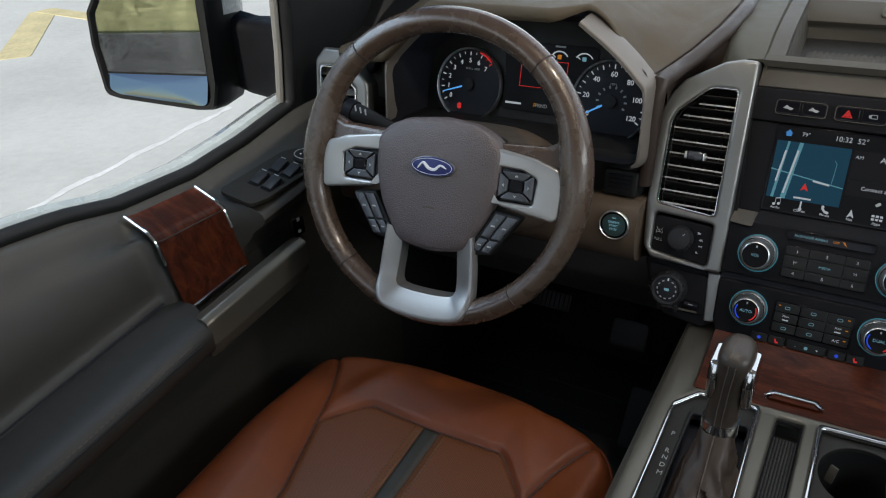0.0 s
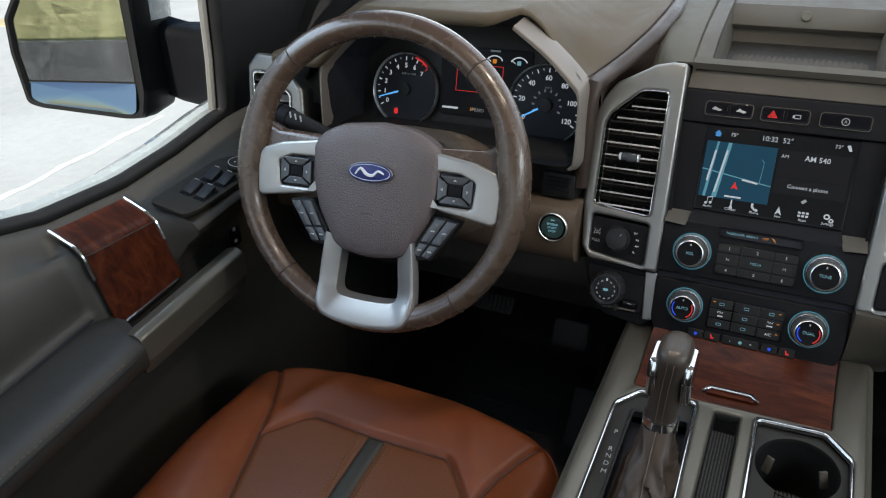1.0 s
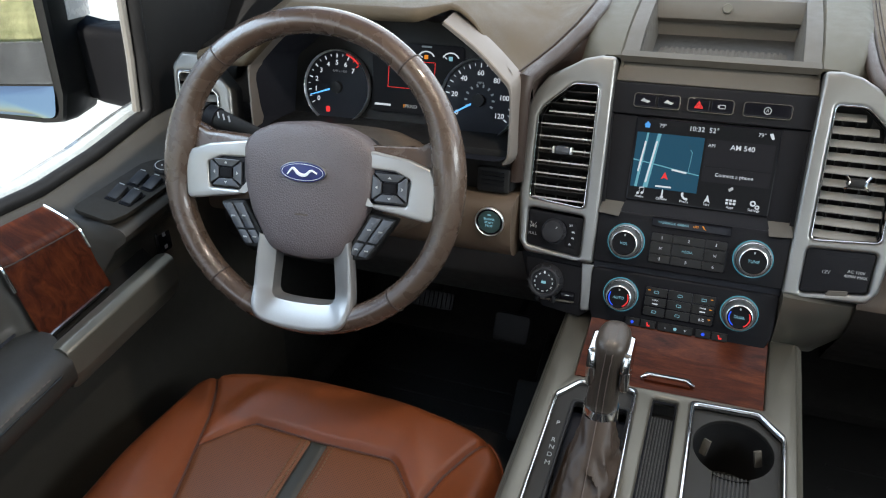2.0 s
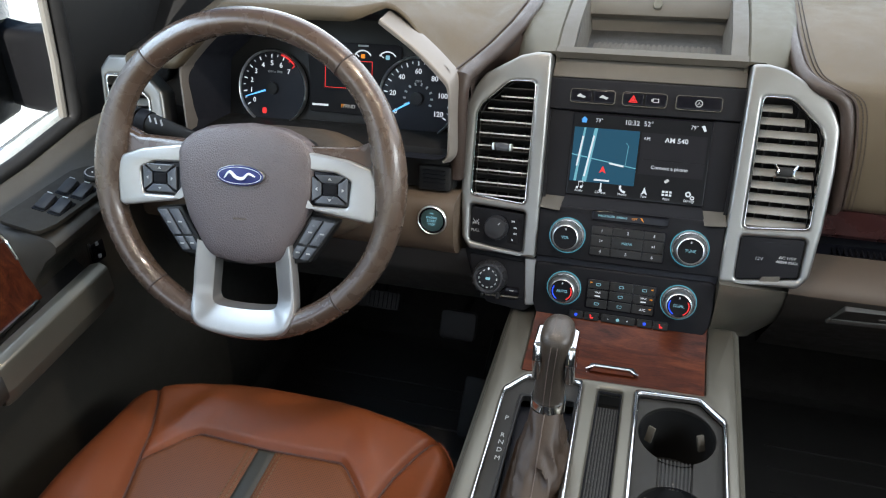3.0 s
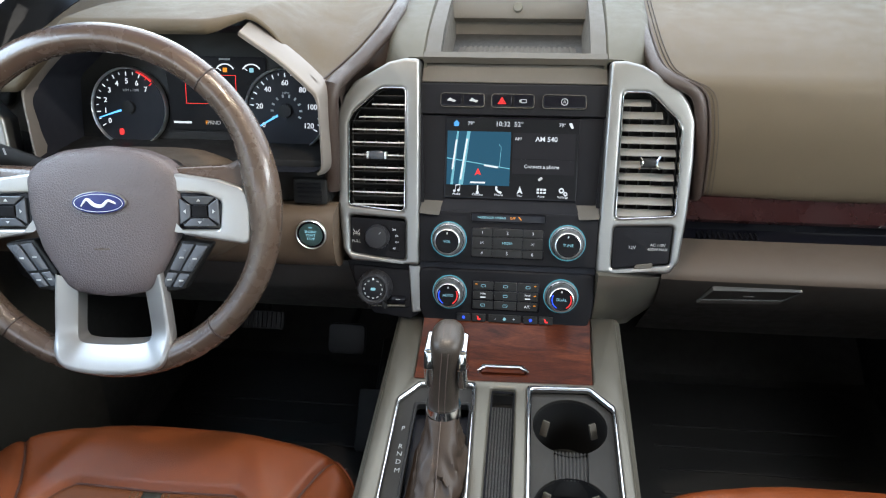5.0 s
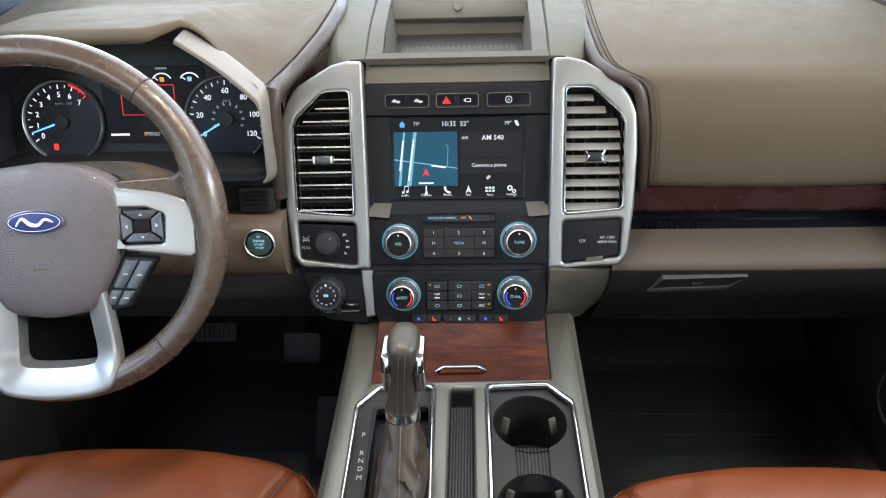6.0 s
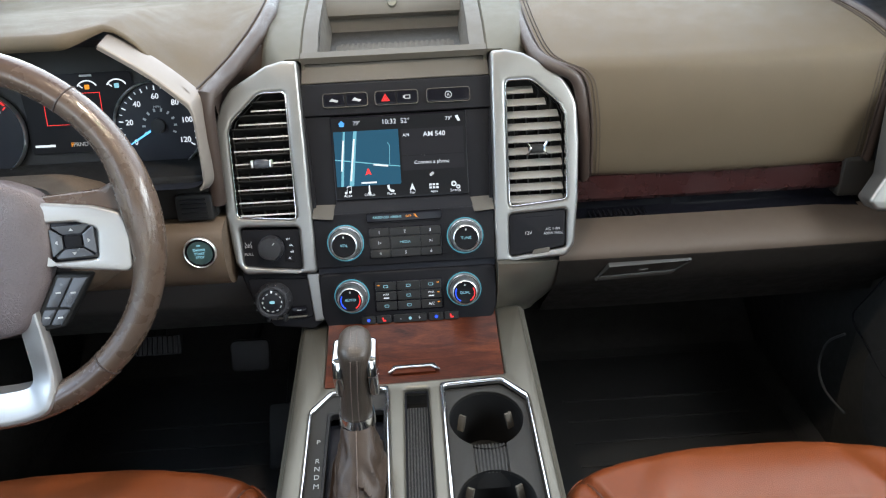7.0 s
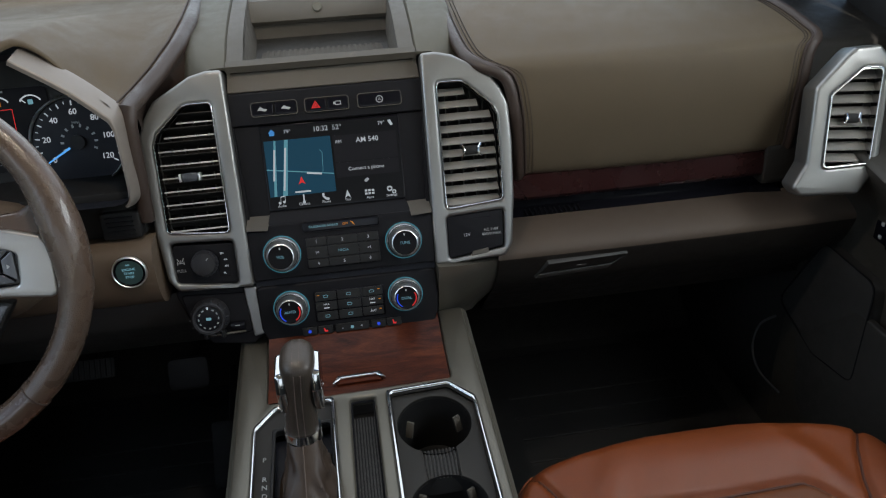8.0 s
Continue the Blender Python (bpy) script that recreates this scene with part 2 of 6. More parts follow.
def rounded(pts, r, n=4):
    """The polygon with its corners rounded; r one radius, or one for each corner."""
    out, k = [], len(pts)
    for i, p in enumerate(pts):
        p = Vector(p)
        a, b = Vector(pts[i - 1]) - p, Vector(pts[(i + 1) % k]) - p
        rad = r[i] if isinstance(r, (list, tuple)) else r
        ang = a.angle(b) / 2
        cut = min(rad / max(math.tan(ang), 0.05), a.length * 0.48, b.length * 0.48)
        s, e = p + a.normalized() * cut, p + b.normalized() * cut
        for j in range(n + 1):
            f = j / n
            out.append((s * (1 - f) ** 2 + p * 2 * f * (1 - f) + e * f ** 2)[:])
    return out


def rect(w, h, x=0.0, y=0.0):
    return [(x - w / 2, y - h / 2), (x + w / 2, y - h / 2), (x + w / 2, y + h / 2), (x - w / 2, y + h / 2)]


def ring_points(r, n=32, x=0.0, y=0.0, ry=None):
    return [(x + r * math.cos(2 * math.pi * i / n), y + (ry or r) * math.sin(2 * math.pi * i / n)) for i in range(n)]


def from_curve(cu):
    ob = bpy.data.objects.new("tmp", cu)
    me = bpy.data.meshes.new_from_object(ob)
    bm = bmesh.new()
    bm.from_mesh(me)
    bpy.data.objects.remove(ob)
    bpy.data.meshes.remove(me)
    bpy.data.curves.remove(cu)
    return bm


def plate(loops, depth, edge=0.0, top=0.0, soft=2):
    """A flat plate with rounded edges; further loops are holes. Its face lies at z = top."""
    cu = bpy.data.curves.new("tmp", "CURVE")
    cu.dimensions, cu.fill_mode = "2D", "BOTH"
    cu.extrude, cu.bevel_depth, cu.bevel_resolution, cu.offset = max(depth / 2 - edge, 0.00005), edge, soft, -edge
    for loop in loops if isinstance(loops[0][0], (tuple, list)) else [loops]:
        sp = cu.splines.new("POLY")
        sp.points.add(len(loop) - 1)
        for q, v in zip(sp.points, loop):
            q.co = (v[0], v[1], 0, 1)
        sp.use_cyclic_u = True
    bm = from_curve(cu)
    bmesh.ops.remove_doubles(bm, verts=bm.verts, dist=0.00001)
    bmesh.ops.translate(bm, verts=bm.verts, vec=(0, 0, top - depth / 2))
    return bm


def words(body, size, depth=0.0003, align="CENTER"):
    cu = bpy.data.curves.new("tmp", "FONT")
    cu.body, cu.size, cu.extrude, cu.resolution_u = body, size, depth, 3
    cu.align_x, cu.align_y, cu.offset = align, "CENTER", size * 0.009 if size > 0.0089 else 0.0
    return from_curve(cu)


def lathe(profile, n=40):
    bm = bmesh.new()
    rows = []
    for r, z in profile:
        if r < 1e-6:
            rows.append([bm.verts.new((0, 0, z))])
        else:
            rows.append([bm.verts.new((r * math.cos(2 * math.pi * i / n), r * math.sin(2 * math.pi * i / n), z)) for i in range(n)])
    for a, b in zip(rows, rows[1:]):
        for i in range(n):
            j = (i + 1) % n
            q = [a[i % len(a)], a[j % len(a)], b[j % len(b)], b[i % len(b)]]
            q = list(dict.fromkeys(q))
            if len(q) > 2:
                bm.faces.new(q)
    return bm


def loft(rows, closed=False, caps=False):
    """Faces between rows of points; closed: each row is a ring."""
    bm = bmesh.new()
    vs = [[bm.verts.new(p) for p in row] for row in rows]
    for a, b in zip(vs, vs[1:]):
        for i in range(len(a) - (0 if closed else 1)):
            j = (i + 1) % len(a)
            bm.faces.new((a[i], a[j], b[j], b[i]))
    if caps:
        bm.faces.new(vs[0][::-1])
        bm.faces.new(vs[-1])
    return bm


def smooth_path(pts, n=6):
    """A Catmull-Rom path through the points."""
    pts = [Vector(p) for p in pts]
    out = []
    for i in range(len(pts) - 1):
        p0, p1, p2, p3 = pts[max(i - 1, 0)], pts[i], pts[i + 1], pts[min(i + 2, len(pts) - 1)]
        for j in range(n):
            f = j / n
            out.append(0.5 * (2 * p1 + (p2 - p0) * f + (2 * p0 - 5 * p1 + 4 * p2 - p3) * f * f + (3 * p1 - p0 - 3 * p2 + p3) * f ** 3))
    return out + [pts[-1]]


def tube(pts, r, n=8, closed=False, flat=1.0):
    pts = [Vector(p) for p in pts]
    k, rows, up = len(pts), [], None
    for i, p in enumerate(pts):
        a, b = pts[i - 1] if i or closed else p, pts[(i + 1) % k] if i < k - 1 or closed else p
        d = (b - a).normalized()
        if up is None:
            up = d.orthogonal().normalized()
        up = (up - d * up.dot(d)).normalized()
        side = d.cross(up)
        rad = r(i / max(k - 1, 1)) if callable(r) else r
        rows.append([p + up * rad * math.cos(2 * math.pi * j / n) + side * rad * flat * math.sin(2 * math.pi * j / n) for j in range(n)])
    if closed:
        rows.append(rows[0])
        bm = loft(rows, True)
        bmesh.ops.remove_doubles(bm, verts=bm.verts, dist=1e-6)
        return bm
    return loft(rows, True, True)


def box(sx, sy, sz, edge=0.003, seg=2):
    bm = bmesh.new()
    bmesh.ops.create_cube(bm, size=1)
    bmesh.ops.scale(bm, vec=(sx, sy, sz), verts=bm.verts)
    if edge:
        bmesh.ops.bevel(bm, geom=bm.edges[:], offset=edge, segments=seg, affect="EDGES", profile=0.5)
    return bm


def prism_x(profile, x0, x1, edge=0.0):
    """A solid from a closed outline in (y, z), between x0 and x1."""
    bm = loft([[(x, y, z) for y, z in profile] for x in (x0, x1)], True, True)
    if edge:
        bmesh.ops.bevel(bm, geom=bm.edges[:], offset=edge, segments=2, affect="EDGES", profile=0.5)
    return bm


def solid(bm, depth):
    """Gives a sheet thickness, away from its normals."""
    bmesh.ops.recalc_face_normals(bm, faces=bm.faces)
    bmesh.ops.solidify(bm, geom=bm.faces[:], thickness=-depth)
    return bm


def step(a, b, v):
    f = max(0.0, min(1.0, (v - a) / (b - a)))
    return f * f * (3 - 2 * f)


def lerp(a, b, f):
    return a + (b - a) * f


def table(points, v):
    """Linear table look-up."""
    for (a, fa), (b, fb) in zip(points, points[1:]):
        if v <= b:
            return lerp(fa, fb, max(0.0, (v - a) / (b - a)))
    return points[-1][1]


FACE = pose(0, 0, 0.75, 70, 0, 0)
CON = pose(0, -0.205, 0.472, 5, 0, 0)
WHEEL = pose(-0.433, -0.26, 0.725, 71.66, 0, 4.63)
GAUGE = pose(-0.433, 0.02, 0.745, 75, 0, 0)


# ---- outside ----
def ground_material():
    mat, nt, p = nodes_of("sunlit_concrete")
    a, b = noise_tex(nt, 0.6, 6, 0.6), noise_tex(nt, 14, 6, 0.65)
    m = nt.nodes.new("ShaderNodeMath")
    m.operation = "MULTIPLY_ADD"
    m.inputs[1].default_value = 0.5
    nt.links.new(b.outputs[0], m.inputs[0])
    nt.links.new(a.outputs[0], m.inputs[2])
    c = ramp(nt, m.outputs[0], [(0.5, (0.55, 0.55, 0.53)), (0.95, (0.72, 0.72, 0.69))])
    nt.links.new(c.outputs[0], p.inputs["Base Color"])
    nt.links.new(bump(nt, b.outputs[0], 0.3, 0.004), p.inputs["Normal"])
    p.inputs["Roughness"].default_value = 0.9
    return mat


def grass_material():
    mat, nt, p = nodes_of("dry_grass")
    a, b = noise_tex(nt, 0.5, 5), noise_tex(nt, 30, 5)
    m = nt.nodes.new("ShaderNodeMath")
    m.operation = "MULTIPLY_ADD"
    m.inputs[1].default_value = 0.6
    nt.links.new(b.outputs[0], m.inputs[0])
    nt.links.new(a.outputs[0], m.inputs[2])
    c = ramp(nt, m.outputs[0], [(0.5, (0.30, 0.31, 0.09)), (0.95, (0.66, 0.60, 0.25))])
    nt.links.new(c.outputs[0], p.inputs["Base Color"])
    p.inputs["Roughness"].default_value = 0.95
    return mat


GROUND_Z = -0.70
tagged(new("ground", finish(move(plate(rect(4000, 4000), 0.2), at(0, 0, GROUND_Z)), ground_material())),
       "pale concrete parking lot with faint stains", "ground", kind="structure")
tagged(new("grass_verge", finish(move(plate(rect(120, 60, -50, -48), 0.12), at(0, 0, GROUND_Z + 0.06)), grass_material())),
       "dry yellow-green grass verge beside the lot", "grass", kind="stuff")
ASPHALT = surface("dark_asphalt", (0.05, 0.05, 0.052), 0.85, vary=0.2, scale=8, grain=0.5, grain_scale=120)
lane = thing("access_lane", at(-16, -12.5, GROUND_Z + 0.004), "dark asphalt access lane behind the truck", "road", kind="structure")
part("lane", plate(rect(60, 10.6), 0.008), ASPHALT, lane)
YELLOW = surface("yellow_line_paint", (0.72, 0.62, 0.36), 0.8, vary=0.25, scale=20)
PALE = surface("pale_mortar_streak", (0.86, 0.86, 0.84), 0.9, vary=0.2, scale=20)
mark = thing("parking_line", at(-8.74, 4.2, GROUND_Z + 0.005), "worn yellow painted parking line on the concrete", "road marking")
part("long_stroke", move(plate(rounded(rect(2.7, 0.34), 0.05), 0.01), at(0, 0, 0, 139.6)), YELLOW, mark)
part("cross_stroke", move(plate(rounded(rect(1.9, 0.26), 0.05), 0.01, top=0.004), at(-0.15, 0.85, 0, 176)), YELLOW, mark)
streak = thing("ground_streak", at(-4.20, 1.95, GROUND_Z + 0.002), "pale ragged streak across the concrete", "stain")
pts = [(i * 0.05 - 1.15, 0.008 * math.sin(i * 0.6) + 0.004 * math.sin(i * 2.1)) for i in range(46)]
part("streak", move(plate(pts + [(x, y + 0.055 + 0.012 * math.sin(x * 11) + 0.004 * math.sin(x * 31)) for x, y in pts[::-1]], 0.004), at(0, 0, 0, 98)), PALE, streak)

# ---- cabin shell ----
floor = thing("floor", at(0, 0, 0.0), "black carpeted cabin floor", "floor", kind="structure")
part("carpet", move(box(1.74, 2.7, 0.06, 0.01), at(0, -0.55, -0.01)), CARPET, floor)
part("toe_board", loft([[(x, y, z) for y, z in ((0.42, 0.02), (0.55, 0.10), (0.62, 0.30), (0.60, 0.62))] for x in (-0.86, 0.86)]), CARPET, floor)
part("firewall", prism_x([(0.60, 0.0), (0.66, 0.0), (0.62, 0.86), (0.56, 0.86)], -0.88, 0.88), CARPET, floor)
for s in (-1, 1):
    part("kick_panel", prism_x([(-0.02, 0.0), (0.64, 0.0), (0.60, 0.84), (0.02, 0.70)], min(s * 0.765, s * 0.80), max(s * 0.765, s * 0.80), 0.004), DOOR_DARK, floor)
part("tunnel", prism_x([(-0.75, 0.0), (0.62, 0.0), (0.60, 0.22), (-0.75, 0.16)], -0.17, 0.17, 0.02), CARPET, floor)
ceiling = thing("ceiling", at(0, -0.9, 1.32), "light beige cloth headliner", "ceiling", kind="structure")
part("headliner", plate(rounded([(-0.80, -1.08), (0.80, -1.08), (0.76, 0.64), (-0.76, 0.64)], 0.08), 0.05, 0.01), HEADLINER, ceiling)
rear = thing("wall_rear", at(0, -1.95, 0), "plain dark rear cab wall with a window opening", "wall", kind="structure")
part("panel", move(plate([[(-0.86, 0), (0.86, 0), (0.74, 1.3), (-0.74, 1.3)], rounded(rect(1.2, 0.42, 0, 0.98), 0.06)], 0.04), pose(0, 0, 0, 90)), DOOR_DARK, rear)
for side, name in ((-1, "wall_left"), (1, "wall_right")):
    w = thing(name, at(side * 0.86, -1.2, 0), "plain dark rear door and pillar trim", "wall", kind="structure")
    flip = pose(0, 0, 0, 90, 0, 90)
    part("trim", move(plate([[(-0.75, 0.0), (0.25, 0.0), (0.25, 0.74), (0.20, 1.3), (-0.75, 1.3)], rounded(rect(0.62, 0.46, -0.18, 0.98), 0.05)], 0.04), flip), DOOR_DARK, w)

# windscreen, with its pillars
screen = thing("windshield", at(0, 0.5, 0.86), "clear windshield glass above the dashboard", "window", kind="structure")
pane = part("pane", loft([[(x, -0.05 * (x / 0.7) ** 2, 0) for x in np.linspace(-0.78, 0.78, 9)],
                          [(x * 0.86, -0.78 - 0.03 * (x / 0.7) ** 2, 0.44) for x in np.linspace(-0.78, 0.78, 9)]]), GLASS, screen)
pane.visible_shadow = False
for side in (-1, 1):
    pil = thing("a_pillar", at(side * 0.83, 0.06, 0.80), "black plastic windshield pillar trim", "pillar", "windshield pillars", "structure")
    a = smooth_path([(0, 0.34, -0.02), (-side * 0.03, 0.0, 0.24), (-side * 0.10, -0.40, 0.50)], 5)
    part("cover", tube(a, 0.052, 12, flat=0.7), BLACK, pil)


# ---- dashboard ----
def pad_edge(y):
    """Right-hand edge of the driver's pad beside the stack: x and z."""
    return (table([(-0.10, -0.236), (-0.045, -0.234), (0.0, -0.226), (0.03, -0.209), (0.08, -0.189), (0.15, -0.180), (0.50, -0.200)], y),
            table([(-0.10, 0.806), (-0.045, 0.806), (0.0, 0.809), (0.03, 0.822), (0.08, 0.842), (0.15, 0.856), (0.50, 0.858)], y))


def dash_top(x, y):
    """Height of the dash top left of the centre stack: flat to the glass, raised over the gauges, falling at both flanks."""
    near = step(0.28, -0.04, y)
    hood = 0.890 - 0.80 * max(0.0, x + 0.324) - 0.90 * max(0.0, -0.54 - x)
    z = lerp(0.856, max(hood, 0.815), near)
    xe, ze = pad_edge(y)
    return lerp(z, ze, step(xe - 0.07, xe, x))


dash = thing("dashboard", at(0, 0.1, 0.5), "brown leather-covered truck dashboard with stitched edges", "dashboard")
DASH_IN = at(0, -0.1, -0.5)


def dpart(name, bm, mat, label="", parent=None, angle=38):
    ob = part(name, bm, mat, parent or dash, label, angle)
    if parent is None:
        ob.matrix_local = DASH_IN
    return ob


# driver's top pad, ending in a rolled lip over the gauges; its outer end is a plain black cap
for name, u0, u1, n, mat, label in (("driver_top_pad", -0.700, 1.0, 66, LEATHER_DASH, "smooth brown leather pad over the gauges"), ("end_cap", -0.83, -0.702, 16, BLACK, "black dash end cap")):
    rows = []
    for i in range(n + 1):
        row = []
        lip = lerp(-0.098, -0.052, step(-0.365, -0.318, lerp(u0, -0.24, i / n))) if u1 > 0 else 0.03
        for y in np.linspace(0.50, lip + 0.012, 26):
            x = lerp(u0, pad_edge(y)[0] if u1 > 0 else u1, i / n)
            row.append((x, y, dash_top(x, y) - 0.07 * step(-0.700, -0.74, x) * step(0.22, 0.08, y)))
        zt, x = row[-1][2], row[-1][0]
        rr = lerp(0.0095, 0.004, step(-0.365, -0.318, x))
        roll = [(x, lip + 0.012 - rr * math.sin(a), zt - rr + rr * math.cos(a)) for a in np.linspace(0.3, 2.6, 6)]
        rows.append(row + roll + [(x, lip + 0.04, zt - rr * 1.9)])
    dpart(name, loft(rows), mat, label)

# passenger's pad: top, rounded crease, face
PAD = [(0.50, 0.850), (0.32, 0.850), (0.18, 0.844), (0.08, 0.829), (0.024, 0.812), (0.002, 0.803), (-0.008, 0.788), (-0.012, 0.745), (-0.008, 0.70), (0.000, 0.652), (0.010, 0.640)]
PAD_L = [0.205, 0.190, 0.182, 0.182, 0.190, 0.207, 0.238, 0.249, 0.254, 0.257, 0.258]
PAD_R = [0.55, 0.585, 0.612, 0.634, 0.648, 0.650, 0.636, 0.632, 0.633, 0.636, 0.636]
prof = smooth_path([(a, b, 0) for a, b in PAD], 4)
lefts = smooth_path([(v, 0, 0) for v in PAD_L], 4)
rights = smooth_path([(v, 0, 0) for v in PAD_R], 4)
rows = [[(lerp(l.x, r.x, f), p.x - 0.008 * math.sin(math.pi * f), p.y) for f in np.linspace(0, 1, 25)] for p, l, r in zip(prof, lefts, rights)]
dpart("passenger_pad", loft(rows), LEATHER_DASH, "stitched brown leather passenger pad")
for edge, sign in ((lefts, -1), (rights, 1)):
    path = [(e.x + sign * 0.008, p.x + 0.003, p.y - 0.003) for p, e in zip(prof, edge)]
    dpart("edge_roll", tube(path, 0.0085, 10), LEATHER_ROLL, "dark brown rolled leather edge")
    seam = [Vector((e.x - sign * 0.007, p.x - 0.0006, p.y + 0.0006)) for p, e in zip(prof, edge)]
    dpart("seam", tube([Vector((e.x - sign * 0.001, p.x - 0.002, p.y + 0.001)) for p, e in zip(prof, edge)], 0.0016, 6), THREAD_DARK)
    st = []
    for off in (0, 0.0045):
        acc = 0.0
        for a, b in zip(seam, seam[1:]):
            d = (b - a).normalized()
            while acc < (b - a).length:
                p = a + d * acc - Vector((sign * off, 0, 0))
                st.append(tube([p, p + d * 0.0028], 0.0009, 5))
                acc += 0.0042
            acc -= (b - a).length
    tagged(dpart("stitching", merge(*st), THREAD_BROWN), kind="stuff")
# driver's pad seam beside the stack
seam = [Vector((pad_edge(y)[0], y, pad_edge(y)[1])) for y in np.linspace(0.5, -0.045, 44)]
dpart("edge_roll", tube([p + Vector((0.008, 0, -0.005)) for p in seam] + [Vector((-0.230, -0.048, 0.78)), Vector((-0.231, -0.052, 0.74)), Vector((-0.236, -0.052, 0.66))], 0.0105, 10), LEATHER_ROLL)
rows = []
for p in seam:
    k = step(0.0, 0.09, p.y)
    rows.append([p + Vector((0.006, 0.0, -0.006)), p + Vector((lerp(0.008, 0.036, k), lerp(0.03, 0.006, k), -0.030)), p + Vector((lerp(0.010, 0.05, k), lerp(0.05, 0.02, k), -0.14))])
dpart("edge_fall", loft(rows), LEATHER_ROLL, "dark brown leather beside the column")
dpart("seam", tube([p + Vector((-0.004, 0, 0.001)) for p in seam], 0.0014, 6), THREAD_DARK)

# dash body behind the trim
dpart("core", prism_x([(0.03, 0.60), (0.05, 0.78), (0.50, 0.83), (0.58, 0.60), (0.40, 0.36), (0.10, 0.40)], -0.84, 0.84, 0.01), DOOR_BROWN)
dpart("wood_strip", prism_x([(0.004, 0.603), (0.0, 0.609), (0.003, 0.641), (0.02, 0.645), (0.02, 0.60)], 0.236, 0.612), WOOD_DARK, "dark polished wood strip")
dpart("strip_end", prism_x([(-0.001, 0.590), (-0.004, 0.600), (-0.003, 0.645), (0.004, 0.655), (0.03, 0.655), (0.03, 0.590)], 0.6125, 0.668, 0.003), DOOR_BROWN)
for i in range(12):
    dpart("shelf_rib", move(box(0.0022, 0.022, 0.0012, 0.0004), at(0.262 + i * 0.0072, 0.009, 0.5812)), CAP_BLACK)
dpart("shelf", prism_x([(0.021, 0.605), (0.023, 0.583), (-0.004, 0.577), (-0.004, 0.573), (0.03, 0.573), (0.03, 0.61)], 0.234, 0.645), BLACK_GLOSS, "narrow black shelf")
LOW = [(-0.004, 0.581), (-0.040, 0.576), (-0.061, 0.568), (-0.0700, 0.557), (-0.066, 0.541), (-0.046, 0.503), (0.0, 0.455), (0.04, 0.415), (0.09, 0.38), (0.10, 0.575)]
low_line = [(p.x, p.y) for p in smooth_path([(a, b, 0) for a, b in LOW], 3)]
for name, line, mat, label in (("lower_panel", low_line[:11], LEDGE_SHADED, "brown ledge above the glove box, darkened for the shade of the pad"), ("glove_box_door", low_line[10:], GLOVE_SHADED, "brown glove box door, darkened for the shade under the ledge")):
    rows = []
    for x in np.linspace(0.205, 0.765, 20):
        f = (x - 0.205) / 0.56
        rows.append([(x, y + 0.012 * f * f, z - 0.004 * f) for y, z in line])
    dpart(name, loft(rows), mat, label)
# driver's knee panel
KNEE = [(-0.070, 0.640), (-0.088, 0.633), (-0.096, 0.607), (-0.094, 0.575), (-0.080, 0.556), (-0.05, 0.548), (0.03, 0.55), (0.03, 0.638)]
dpart("knee_panel", loft([[(x, p.x, p.y) for p in smooth_path([(a, b, 0) for a, b in KNEE], 3)] for x in np.linspace(-0.80, -0.230, 12)], True, True), LEATHER_LOW)
dpart("knee_lower", prism_x([(-0.055, 0.552), (-0.05, 0.50), (0.02, 0.42), (0.10, 0.38), (0.10, 0.55)], -0.82, -0.17, 0.008), DOOR_DARK)
dpart("foot_vent", move(plate(rounded(rect(0.046, 0.034), 0.004), 0.02, 0.002), pose(-0.264, -0.066, 0.661, 80)), BLACK)
for i in range(5):
    dpart("vent_rib", move(box(0.032, 0.0018, 0.004, 0), pose(-0.264, -0.068, 0.649 + i * 0.006, 80)), BEZEL)
dpart("panel_behind_wheel", prism_x([(-0.05, 0.70), (-0.055, 0.64), (0.03, 0.632), (0.03, 0.70)], -0.70, -0.238, 0.006), BLACK)

gb = thing("glove_box_latch", pose(0.3235, -0.0622, 0.5300, 120, 0, 2), "dark glove box latch with a grey lower lip", "latch")
part("surround", plate([rounded([(-0.060, -0.014), (0.048, -0.011), (0.066, 0.0150), (-0.050, 0.0135)], 0.002), rounded([(-0.0588, -0.0132), (0.0472, -0.0102), (0.0645, 0.0140), (-0.0488, 0.0126)], 0.002)], 0.008, 0.0004, top=0.0030), DOOR_DARK, gb)
part("lever", plate(rounded([(-0.0584, -0.0128), (0.0468, -0.0098), (0.0640, 0.0136), (-0.0484, 0.0122)], 0.002), 0.01, 0.001, top=0.0020), GLOVE_SHADED, gb)
part("lip", plate(rounded([(-0.064, -0.0250), (0.044, -0.0220), (0.050, -0.0120), (-0.060, -0.0145)], 0.002), 0.008, 0.002, top=0.003), LIP_GREY, gb)
part("keyhole", move(plate(rounded([(-0.008, 0.0015), (-0.006, -0.0025), (0.006, -0.0025), (0.008, 0.0015)], 0.0012), 0.004, 0.0006, top=0.0030), at(0, -0.002)), LIP_GREY, gb)


